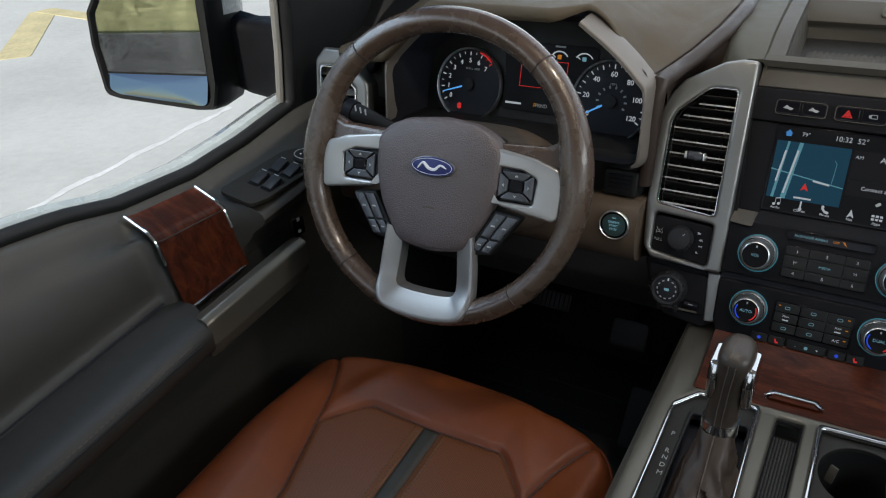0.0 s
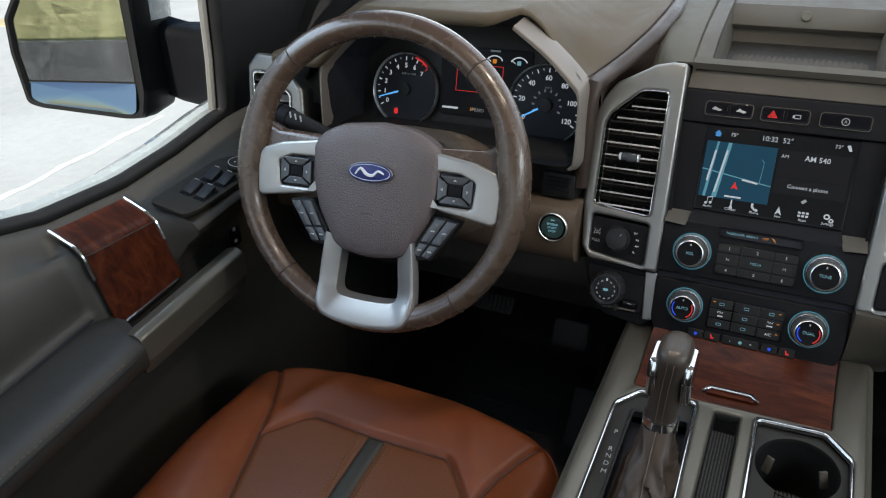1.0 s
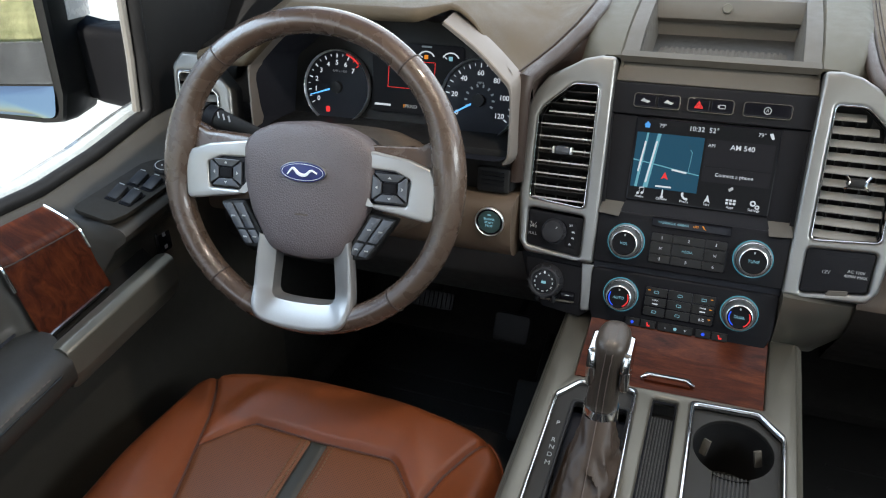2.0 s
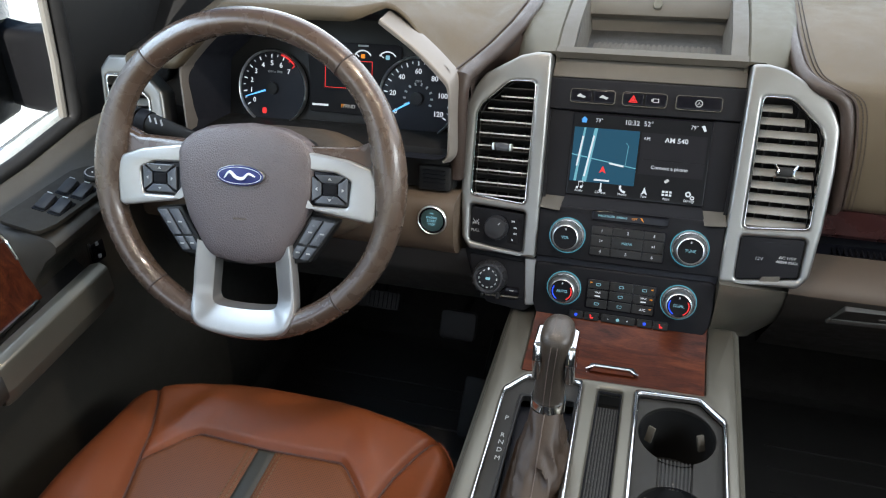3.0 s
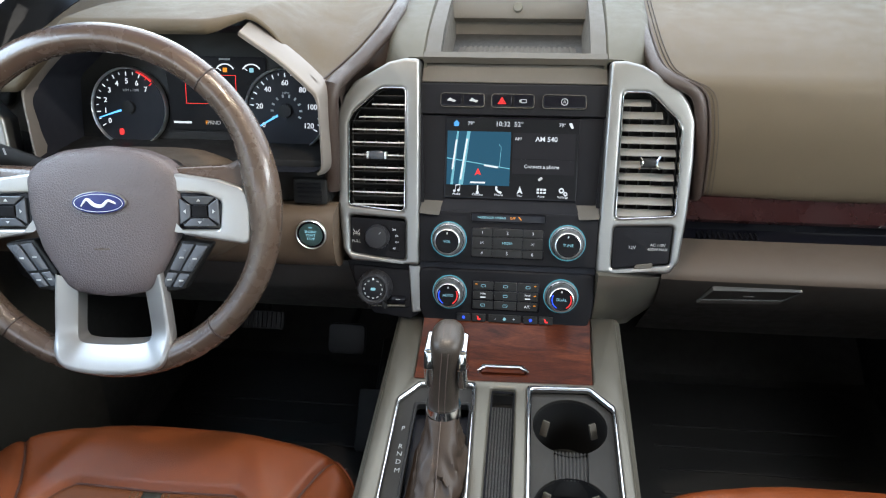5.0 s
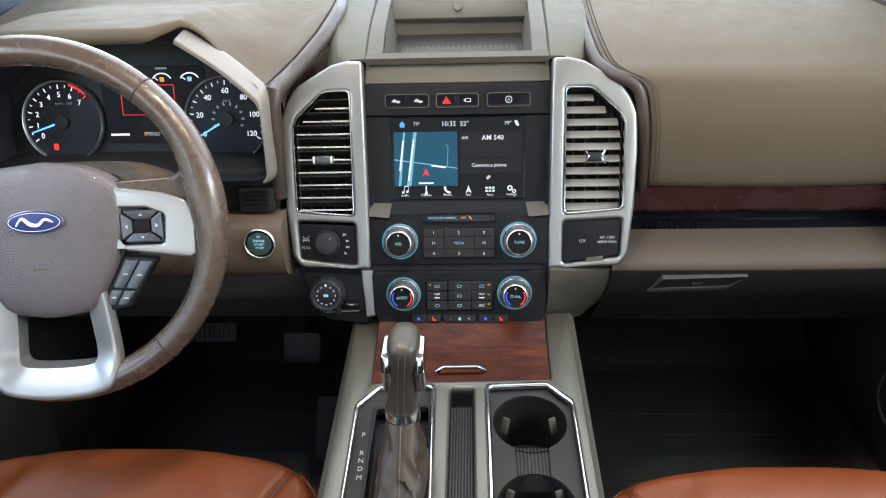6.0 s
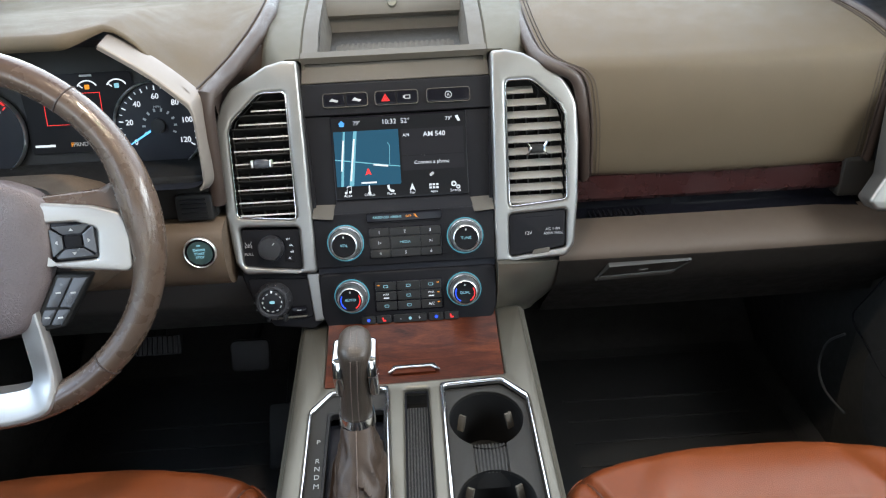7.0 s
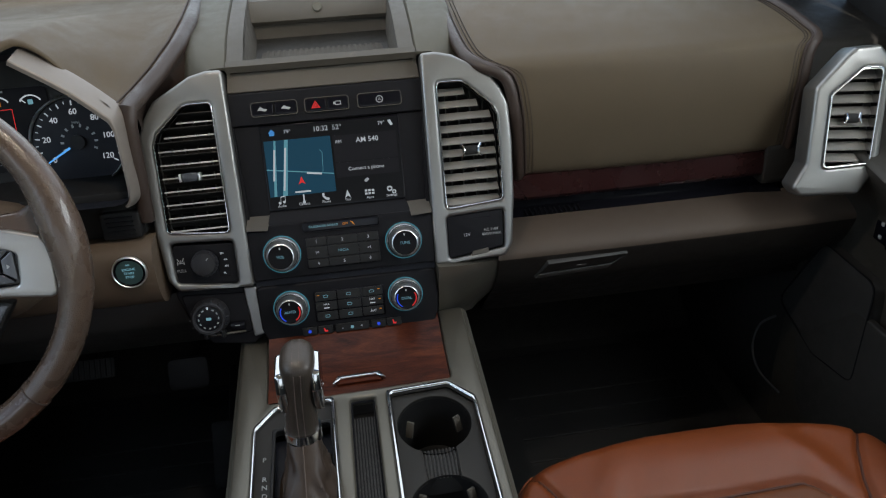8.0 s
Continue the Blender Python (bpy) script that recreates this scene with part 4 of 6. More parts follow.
for i in range(9):
    a = radians(60 - i * 18)
    part("grip_rib", move(box(0.0030, 0.0014, 0.007, 0.0004), at(0.0005 + 0.0158 * math.cos(a), 0.0005 + 0.0158 * math.sin(a), 0.0160, math.degrees(a))), DIAL_GREY, cb)
part("pointer", move(plate(rect(0.0012, 0.005, 0, 0.009), 0.001, top=0.0231), at(0.0005, 0.0005, 0, -40)), INK_DIM, cb)
part("legend_column", plate(rounded([(0.0185, 0.0150), (0.0300, 0.0145), (0.0310, -0.0205), (0.0160, -0.0190)], 0.002), 0.004, 0.0004, top=0.0083), CAP_BLACK, cb)
for i, (lx, mark) in enumerate(((0.0225, "2H"), (0.0262, "4A"), (0.0266, "4H"), (0.0235, "4L"))):
    part("legend", move(words(mark, 0.0040), at(lx, 0.0105 - i * 0.0085, 0.0087)), INK_WHITE, cb)
part("legend", move(words("PULL", 0.0055), at(-0.0295, -0.007, 0.0084)), INK_DIM, cb)
part("axle_symbol", move(merge(*[move(plate(rect(w, h), 0.0004, top=0.0085), at(x, y, 0, a)) for x, y, w, h, a in ((0, 0, 0.009, 0.0009, 0), (-0.0028, 0.0038, 0.0009, 0.0055, 30), (0.0028, 0.0038, 0.0009, 0.0055, -30), (-0.0040, 0, 0.0009, 0.0040, 0), (0.0040, 0, 0.0009, 0.0040, 0), (0, 0.0015, 0.0009, 0.0050, 0))]), at(-0.0295, 0.003)), INK_DIM, cb)
# light switch below it
lo = fthing("headlight_switch", -0.1735, -0.2335, "black headlight dial and dimmer panel", "switch", z=0.0)
part("panel", plate(rounded([(-0.040, 0.0275), (0.0420, 0.0225), (0.0440, -0.030), (0.0250, -0.0335), (-0.0200, -0.0260), (-0.033, -0.004)], 0.005), 0.03, 0.002, top=0.004), BEZEL, lo)
part("dial", move(lathe([(0.0245, 0.0), (0.0240, 0.006), (0.0228, 0.008), (0.0222, 0.016), (0.0200, 0.0185), (0.0175, 0.0185), (0.0160, 0.0165), (0.0, 0.0163)], 44), at(-0.006, -0.0035, 0.004)), DIAL_GREY, lo)
for i in range(14):
    a = i * math.pi / 7
    part("grip_rib", move(box(0.0036, 0.0018, 0.009, 0.0005), at(-0.006 + 0.0222 * math.cos(a), -0.0035 + 0.0222 * math.sin(a), 0.0165, math.degrees(a))), DIAL_GREY, lo)
part("dial_face", move(plate(ring_points(0.0158, 36), 0.001, 0, top=0.0207), at(-0.006, -0.0035)), BLACK_GLOSS, lo)
for a0 in range(0, 360, 30):
    if a0 != 90:
        part("legend_mark", move(plate(rect(0.0030, 0.0016), 0.0004, top=0.0211), at(-0.006 + 0.0125 * math.cos(radians(a0)), -0.0035 + 0.0125 * math.sin(radians(a0)), 0, a0 + 90)), INK_DIM, lo)
part("pointer", move(plate(rounded(rect(0.0022, 0.0036), 0.0008), 0.0004, top=0.0211), at(-0.006, 0.0105)), INK_WHITE, lo)
part("legend", move(plate(rounded(rect(0.0065, 0.0036), 0.001), 0.0004, top=0.0211), at(-0.006, -0.0035)), INK_BLUE, lo)
for fx in (-0.014, 0.008):
    part("foot", move(box(0.006, 0.010, 0.010, 0.002), at(fx, -0.0275, 0.008)), BLACK, lo)
part("dimmer", move(box(0.020, 0.011, 0.008, 0.002), at(0.0265, -0.0195, 0.006)), BLACK_GLOSS, lo)
part("dimmer_mark", move(plate(rect(0.006, 0.0012), 0.0004, top=0.0106), at(0.0265, -0.0185)), INK_DIM, lo)
part("dimmer_lip", move(box(0.052, 0.0030, 0.004, 0.0010), at(0.010, -0.0285, 0.006, 2)), CONSOLE, lo, "satin silver strip")
lf = thing("stack_lower_cheek", FACE @ at(-0.17, -0.235, 0), "silver-grey lower cheek of the center stack", "trim panel", "stack cheeks")
part("cheek", plate(rounded([(-0.052, 0.036), (0.0525, 0.032), (0.0560, -0.034), (0.0400, -0.0465), (-0.012, -0.040), (-0.033, -0.018)], 0.006), 0.03, 0.003, top=0.001), BEZEL, lf)
part("inner_strip", plate(rounded([(0.036, 0.031), (0.0525, 0.031), (0.0560, -0.034), (0.0420, -0.036)], 0.003), 0.03, 0.002, top=0.0055), SILVER, lf, "satin silver strip")
rf = thing("stack_lower_cheek", FACE @ at(0.17, -0.235, 0), "silver-grey lower cheek of the center stack", "trim panel", "stack cheeks")
rows = []
for v in np.linspace(0, 1, 17):
    a = table([(0.0, -0.051), (0.8, -0.056), (1.0, -0.034)], v)
    b = 0.051 - 0.046 * v ** 1.3
    y = lerp(0.036, -0.049, v)
    rows.append([(lerp(a, b, u), y, 0.005 - 0.070 * v ** 1.5 - 0.045 * u ** 2 - 0.03 * u * v) for u in np.linspace(0, 1, 9)])
part("cheek", solid(loft(rows), 0.02), CONSOLE, rf)
# sockets on the passenger side
so = fthing("power_socket_cover", 0.1755, -0.1660, "dark power socket cover with printed ratings", "cover")
part("cover", plate(rounded([(-0.0375, 0.0255), (0.0385, 0.0285), (0.0355, -0.0205), (-0.0380, -0.0305)], 0.004), 0.02, 0.0015, top=0.010), BEZEL, so)
part("finger_lip", plate(rounded([(-0.006, -0.0235), (0.016, -0.0205), (0.014, -0.0275), (-0.010, -0.0300)], 0.002), 0.008, 0.0008, top=0.013), TRIM_GREY, so)
part("slit", plate(rect(0.036, 0.001, 0.003, 0.0205), 0.0006, top=0.0104), BLACK_GLOSS, so)
part("lettering", move(words("12V", 0.0062), at(-0.0125, -0.001, 0.0101)), INK_DIM, so)
part("lettering", move(words("AC 110V", 0.0052), at(0.0205, 0.0032, 0.0101)), INK_DIM, so)
part("lettering", move(words("400W MAX", 0.0052), at(0.0205, -0.0026, 0.0101)), INK_DIM, so)

# ---- top of the stack: grey columns and open tray ----
tray = thing("dash_tray", pose(0, 0.10, 0.815), "open grey-brown tray on top of the dash with a ribbed mat", "tray")
T = at(0, -0.10, -0.815)


def tp(name, bm, mat, label=""):
    return part(name, move(bm, T), mat, tray, label)


def stack_top(y):
    """Height of the stack's top as it runs back to the glass."""
    return table([(0.02, 0.811), (0.026, 0.814), (0.06, 0.829), (0.15, 0.845), (0.30, 0.856), (0.55, 0.862)], y)


ys = [0.026, 0.045, 0.07, 0.11, 0.16, 0.22, 0.30, 0.40, 0.52]
for s in (-1, 1):
    rows = []
    for y in ys:
        z, i, o = stack_top(y), table([(0.02, 0.119), (0.1, 0.121), (0.5, 0.135)], y), table([(0.02, 0.145), (0.05, 0.165), (0.12, 0.180), (0.5, 0.196)], y)
        rows.append([(s * i, y, z - 0.02), (s * i, y, z - 0.001), (s * (i + 0.003), y, z + 0.002), (s * (o - 0.012), y, z + 0.002), (s * (o - 0.002), y + 0.002, z - 0.004), (s * (o + 0.010), y + 0.004, z - 0.035)])
    tp("column", solid(loft(rows), 0.004), COLUMN_GREY, "satin grey column beside the tray")
front = loft([[(x, y, stack_top(y) + 0.0) for x in (-0.1185, -0.06, 0.06, 0.1185)] for y in (0.0225, 0.027, 0.032)])
tp("front_rim", solid(front, 0.01), TRIM_GREY)
for s in (-1, 1):
    side = loft([[(s * x, y, stack_top(y)) for x in (0.098 + 0.02 * (y - 0.06), 0.118 + 0.02 * (y - 0.06))] for y in (0.028, 0.08, 0.12, 0.18, 0.26)])
    tp("side_rim", solid(side, 0.008), TRIM_GREY)
    tp("inner_wall", loft([[(s * (0.098 + 0.02 * (y - 0.06)), y, stack_top(y) - 0.001), (s * (0.092 + 0.02 * (y - 0.06)), y, 0.790)] for y in (0.030, 0.12, 0.20, 0.27)]), TRIM_GREY)
tp("front_wall", loft([[(x, 0.032, stack_top(0.032) - 0.001), (x, 0.042, 0.790)] for x in (-0.098, 0.098)]), TRIM_GREY)
tp("tray_floor", move(plate(rounded(rect(0.196, 0.21), 0.01), 0.006, 0.001), at(0, 0.135, 0.790)), TRIM_GREY)
tp("back_wall", loft([[(x, 0.234, 0.788), (x, 0.240, 0.826)] for x in (-0.10, 0.10)]), TRIM_GREY)
tp("lid", loft([[(x, y, z) for x in np.linspace(-0.104, 0.104, 5)] for y, z in ((0.230, 0.822), (0.224, 0.828), (0.227, 0.842), (0.240, 0.855), (0.34, 0.865), (0.52, 0.866))]), TRIM_GREY, "closed bin lid behind the tray")
tp("lid_button", move(lathe([(0.0074, 0.0), (0.0074, 0.004), (0.0062, 0.005), (0.0, 0.0046)], 24), pose(-0.002, 0.229, 0.843, 60)), COLUMN_GREY)
tp("ribbed_mat", move(plate(rounded(rect(0.172, 0.16), 0.004), 0.003, 0.0008), at(0, 0.133, 0.7945)), TRIM_GREY)
for i in range(21):
    tp("mat_rib", move(box(0.0040, 0.148, 0.0008, 0.0003), at(-0.078 + i * 0.0078, 0.133, 0.7947)), TRIM_GREY)

# ---- start button ----
sb = thing("start_button", pose(-0.259, -0.0955, 0.613, 84), "round chrome-ringed engine start button", "button")
part("ring", lathe([(0.0208, 0.0), (0.0206, 0.003), (0.0195, 0.0040), (0.0186, 0.0032)], 40), KNOB_CHROME, sb)
part("collar", lathe([(0.0186, 0.0030), (0.0170, 0.0036), (0.0160, 0.0026)], 40), BLACK_GLOSS, sb)
part("cap", lathe([(0.0162, 0.002), (0.0156, 0.0035), (0.0, 0.0040)], 40), TEAL_CAP, sb)
part("lamp_dot", plate(rounded(rect(0.005, 0.0018, 0, 0.0105), 0.0008), 0.0005, top=0.0042), INK_BLUE, sb)
for word, y in (("ENGINE", 0.0045), ("START", -0.0005), ("STOP", -0.0055)):
    part("lettering", move(words(word, 0.0044), at(0, y, 0.0042)), INK_BLUE, sb)

# ---- instrument cluster ----
ic = thing("instrument_cluster", GAUGE, "dark instrument cluster with lit gauges behind the wheel", "instrument panel")
part("back_panel", plate(rounded([(-0.205, -0.07), (0.20, -0.07), (0.20, 0.055), (0.13, 0.105), (-0.15, 0.105), (-0.205, 0.06)], 0.02), 0.01, 0.0, top=-0.006), BLACK, ic)
part("display_panel", plate(rounded([(-0.05, -0.032), (0.062, -0.032), (0.062, 0.02), (0.092, 0.04), (0.092, 0.070), (-0.055, 0.070), (-0.05, 0.02)], 0.006), 0.004, 0.0005, top=-0.003), SCREEN_BLACK, ic)
side = []
for px, py in rounded([(-0.186, -0.07), (0.186, -0.07), (0.182, 0.040), (0.100, 0.102), (-0.108, 0.102), (-0.182, 0.040)], 0.02):
    side.append([(px, py, -0.006), (px * 1.04, py * 1.02, 0.05), (px * 1.065, py * 1.04, 0.095)])
part("tunnel", loft(side + [side[0]]), MATTE, ic)


def gauge(cx, cy, r, name, numbers, a0, a1, ticks, needle, redline=None):
    g = part(name, move(plate(ring_points(r * 0.97, 48), 0.006, 0.0005, top=0.001), at(cx, cy)), MATTE, ic)
    part("bezel_ring", move(lathe([(r * 0.97, 0.0), (r * 0.985, 0.005), (r * 1.0, 0.006), (r * 1.02, 0.004), (r * 1.02, -0.003)], 56), at(cx, cy)), KNOB_CHROME, g)
    for i in range(ticks + 1):
        a = radians(lerp(a0, a1, i / ticks))
        long = i % 2 == 0
        d = r * (0.10 if long else 0.06)
        m = at(cx + (r * 0.90 - d / 2) * math.cos(a), cy + (r * 0.90 - d / 2) * math.sin(a), 0.0016, math.degrees(a))
        red = redline is not None and i / ticks >= redline
        part("tick", move(plate(rect(d, 0.0016 if long else 0.0010), 0.0003), m), LIT_RED if red else INK_WHITE, g)
    for i, t in enumerate(numbers):
        a = radians(lerp(a0, a1, i / (len(numbers) - 1)))
        part("numeral", move(words(t, 0.0100), at(cx + r * 0.66 * math.cos(a), cy + r * 0.66 * math.sin(a), 0.0016)), INK_WHITE, g)
    a = radians(needle)
    part("needle", move(plate([(r * 0.22, -0.0014), (r * 0.86, -0.0007), (r * 0.86, 0.0007), (r * 0.22, 0.0014)], 0.0008, top=0.004), at(cx, cy, 0, needle)), LIT_NEEDLE, g)
    part("needle_hub", move(lathe([(0.0095, 0.001), (0.009, 0.006), (0.0, 0.0065)], 24), at(cx, cy)), BLACK, g)
    return g


tach = gauge(-0.108, -0.002, 0.0550, "tachometer", list("01234567"), 212, 44, 14, 198, 0.86)
part("lettering", move(words("RPM x 1000", 0.0048), at(-0.104, 0.022, 0.0016)), INK_DIM, tach)
part("redline_arc", tube([(-0.109 + 0.0495 * math.cos(radians(a)), 0.0495 * math.sin(radians(a)), 0.002) for a in np.linspace(72, 44, 6)], 0.0012, 5), LIT_RED, tach)
part("warning_light", move(plate(rounded(rect(0.007, 0.009), 0.003), 0.0004, top=0.0022), at(-0.122, -0.036)), LIT_RED, tach)
spd = gauge(0.120, -0.002, 0.0572, "speedometer", ["0", "20", "40", "60", "80", "100", "120"], 212, -32, 24, 210)
part("lettering", move(words("MPH", 0.0048), at(0.121, 0.022, 0.0016)), INK_DIM, spd)
for i in range(10):
    a = radians(lerp(205, -25, i / 9))
    part("inner_mark", move(plate(rect(0.0042, 0.0026), 0.0003), at(0.121 + 0.0205 * math.cos(a), -0.002 + 0.0205 * math.sin(a), 0.0016, math.degrees(a))), INK_DIM, spd)
part("message_frame", plate([rect(0.074, 0.040, 0.012, 0.025), rect(0.0725, 0.0385, 0.012, 0.025)], 0.0004, top=-0.0022), LIT_RED, ic)
part("odometer_bar", plate(rect(0.026, 0.0030, -0.032, -0.021), 0.0004, top=-0.0022), INK_WHITE, ic)
part("lettering", move(words("PRND", 0.0075), at(0.014, -0.021, -0.0026)), INK_DIM, ic)
part("gear_letter", move(words("P", 0.0078), at(0.0035, -0.021, -0.0022)), LIT_AMBER, ic)
for gx, glowing in ((0.034, True), (0.072, False)):
    arc = [(gx + 0.014 * math.cos(radians(a)), 0.047 + 0.013 * math.sin(radians(a)), -0.0022) for a in np.linspace(150, 30, 9)]
    part("small_gauge_arc", tube(arc, 0.0010, 5), INK_WHITE, ic)
    part("pump_icon" if glowing else "heat_icon", plate(rounded(rect(0.006, 0.006, gx, 0.052), 0.001), 0.0004, top=-0.0020), LIT_AMBER if glowing else INK_BLUE, ic)
    part("small_needle", move(plate(rect(0.0012, 0.006), 0.0004, top=-0.0018), at(gx - 0.008, 0.053, 0, 50)), INK_WHITE, ic)
part("range_bar", plate(rect(0.016, 0.0026, 0.034, 0.0665), 0.0004, top=-0.0022), INK_DIM, ic)

sur = thing("cluster_surround", at(-0.433, -0.078, 0.78), "satin silver surround at the sides of the gauges", "trim")
for s in (-1, 1):
    line = smooth_path([(0.101, 0.087, 0), (0.107, 0.0830, 0), (0.147, 0.055, 0), (0.180, 0.025, 0), (0.1925, 0.008, 0), (0.194, -0.031, 0), (0.1935, -0.066, 0), (0.192, -0.078, 0), (0.187, -0.084, 0)], 5)
    rows = []
    for i, p in enumerate(line):
        d = (line[min(i + 1, len(line) - 1)] - line[max(i - 1, 0)]).normalized()
        n = Vector((-d.y, d.x, 0))
        k = lerp(0.45, 0.80, max(0.0, min(1.0, n.y * 1.6)))
        rows.append([(s * (p.x + n.x * a * k), p.y + n.y * a * k, z) for a, z in ((0.002, -0.030), (0.0, -0.001), (0.001, 0.0006), (0.006, 0.001), (0.008, 0.0), (0.0185, -0.022), (0.0195, -0.034))])
    part("arm", move(loft(rows, True, True), pose(0, 0, 0, 84)), ARM_SILVER, sur, "satin silver side strip", 30)

# ---- steering column and stalk ----
col = thing("steering_column", WHEEL @ at(0, 0, -0.05), "brown steering column shroud behind the wheel", "steering column")
rows = []
for f, w, h, dz in ((0.0, 0.085, 0.060, 0.0), (0.2, 0.098, 0.070, -0.04), (0.6, 0.105, 0.074, -0.10), (1.0, 0.100, 0.066, -0.19)):
    rows.append([(w * math.copysign(abs(math.cos(a)) ** 0.6, math.cos(a)), -0.005 + h * math.copysign(abs(math.sin(a)) ** 0.7, math.sin(a)) - 0.02 * f, dz) for a in np.linspace(0, 2 * math.pi, 33)[:-1]])
part("shroud", loft(rows, True, True), LEATHER_LOW, col)
stalk = thing("turn_signal_stalk", WHEEL @ at(-0.09, 0.031, -0.075), "black turn signal and wiper stalk", "stalk")
part("arm", tube([(0, 0, 0), (-0.04, 0.012, 0), (-0.085, 0.026, 0.002)], lambda f: lerp(0.010, 0.014, f), 14), BLACK, stalk)
part("twist_ring", tube([(-0.078, 0.024, 0.002), (-0.092, 0.028, 0.002)], 0.0152, 16), BEZEL, stalk)
part("end_cap", tube([(-0.095, 0.029, 0.002), (-0.118, 0.036, 0.002), (-0.122, 0.0375, 0.002)], lambda f: lerp(0.0148, 0.0125, f), 16), BLACK, stalk)
for i in range(3):
    part("marking", move(plate(rect(0.0022, 0.008), 0.0006), pose(-0.070 + 0.008 * i, 0.030 - 0.002 * i, 0.0155, 0, 0, 16)), INK_DIM, stalk)

# ---- steering wheel ----
sw = thing("steering_wheel", WHEEL, "brown leather steering wheel with satin silver spokes", "steering wheel")
R, RT = 0.1792, 0.0154


def rim_section(a0, a1, fat, n):
    rows = []
    for a in np.linspace(radians(a0), radians(a1), n):
        d = Vector((math.cos(a), math.sin(a), 0))
        k = fat(math.degrees(a))
        rows.append([d * (R - RT * (k - 1) + RT * k * math.cos(b)) + Vector((0, 0, RT * 1.12 * math.sin(b) * (0.5 + 0.5 * k))) for b in np.linspace(0, 2 * math.pi, 17)[:-1]])
    return loft(rows, True)


def grip(a):
    a = (a + 360) % 360
    d = min(abs(a - 8), abs(a - 172), abs(a - 368))
    return 1.0 + 0.30 * math.exp(-(d / 16.0) ** 2)


part("upper_rim", rim_section(49, 131, grip, 40), LEATHER_WHEEL, sw, "smooth dark brown leather")
part("side_grip", rim_section(131.6, 229, grip, 44), LEATHER_GRIP, sw, "grained brown leather")
part("lower_rim", rim_section(229.6, 310.4, grip, 40), LEATHER_WHEEL, sw, "smooth dark brown leather")
part("side_grip", rim_section(311, 408.4, grip, 44), LEATHER_GRIP, sw, "grained brown leather")
for a in (48.7, 131.3, 229.3, 310.7):
    q = radians(a)
    c = Vector((R * math.cos(q), R * math.sin(q), 0))
    d = Vector((math.cos(q), math.sin(q), 0))
    part("seam", tube([c + d * RT * 1.0 * math.cos(b) + Vector((0, 0, RT * 1.13 * math.sin(b))) for b in np.linspace(0, 2 * math.pi, 21)[:-1]], 0.0009, 5, True), THREAD_DARK, sw)
# inner-rim stitching
st = []
for a in np.arange(50, 410, 2.2):
    if 160 < a < 185 or 355 < a < 380 or 250 < a < 290:
        continue
    q = radians(a)
    d = Vector((math.cos(q), math.sin(q), 0))
    t = Vector((-math.sin(q), math.cos(q), 0)) * 0.002
    p = d * (R - RT * (grip(a) - 1) - RT * 0.93 * grip(a)) + Vector((0, 0, 0.006))
    st.append(tube([p - t, p + t], 0.0007, 4))
tagged(part("stitching", merge(*st), THREAD_DARK, sw), kind="stuff")
# hub backing and horizontal leather webs
part("hub_back", plate(rounded([(-0.075, 0.050), (0.075, 0.050), (0.080, -0.04), (0.06, -0.10), (-0.06, -0.10), (-0.080, -0.04)], 0.02), 0.04, 0.006, top=-0.006), BLACK, sw)
for s in (-1, 1):
    web = rounded([(s * 0.060, 0.042), (s * 0.135, 0.045), (s * 0.166, 0.060), (s * 0.166, -0.03), (s * 0.10, 0.0), (s * 0.06, 0.0)], 0.01)
    part("web", plate(web, 0.022, 0.006, top=0.001), LEATHER_WHEEL, sw)
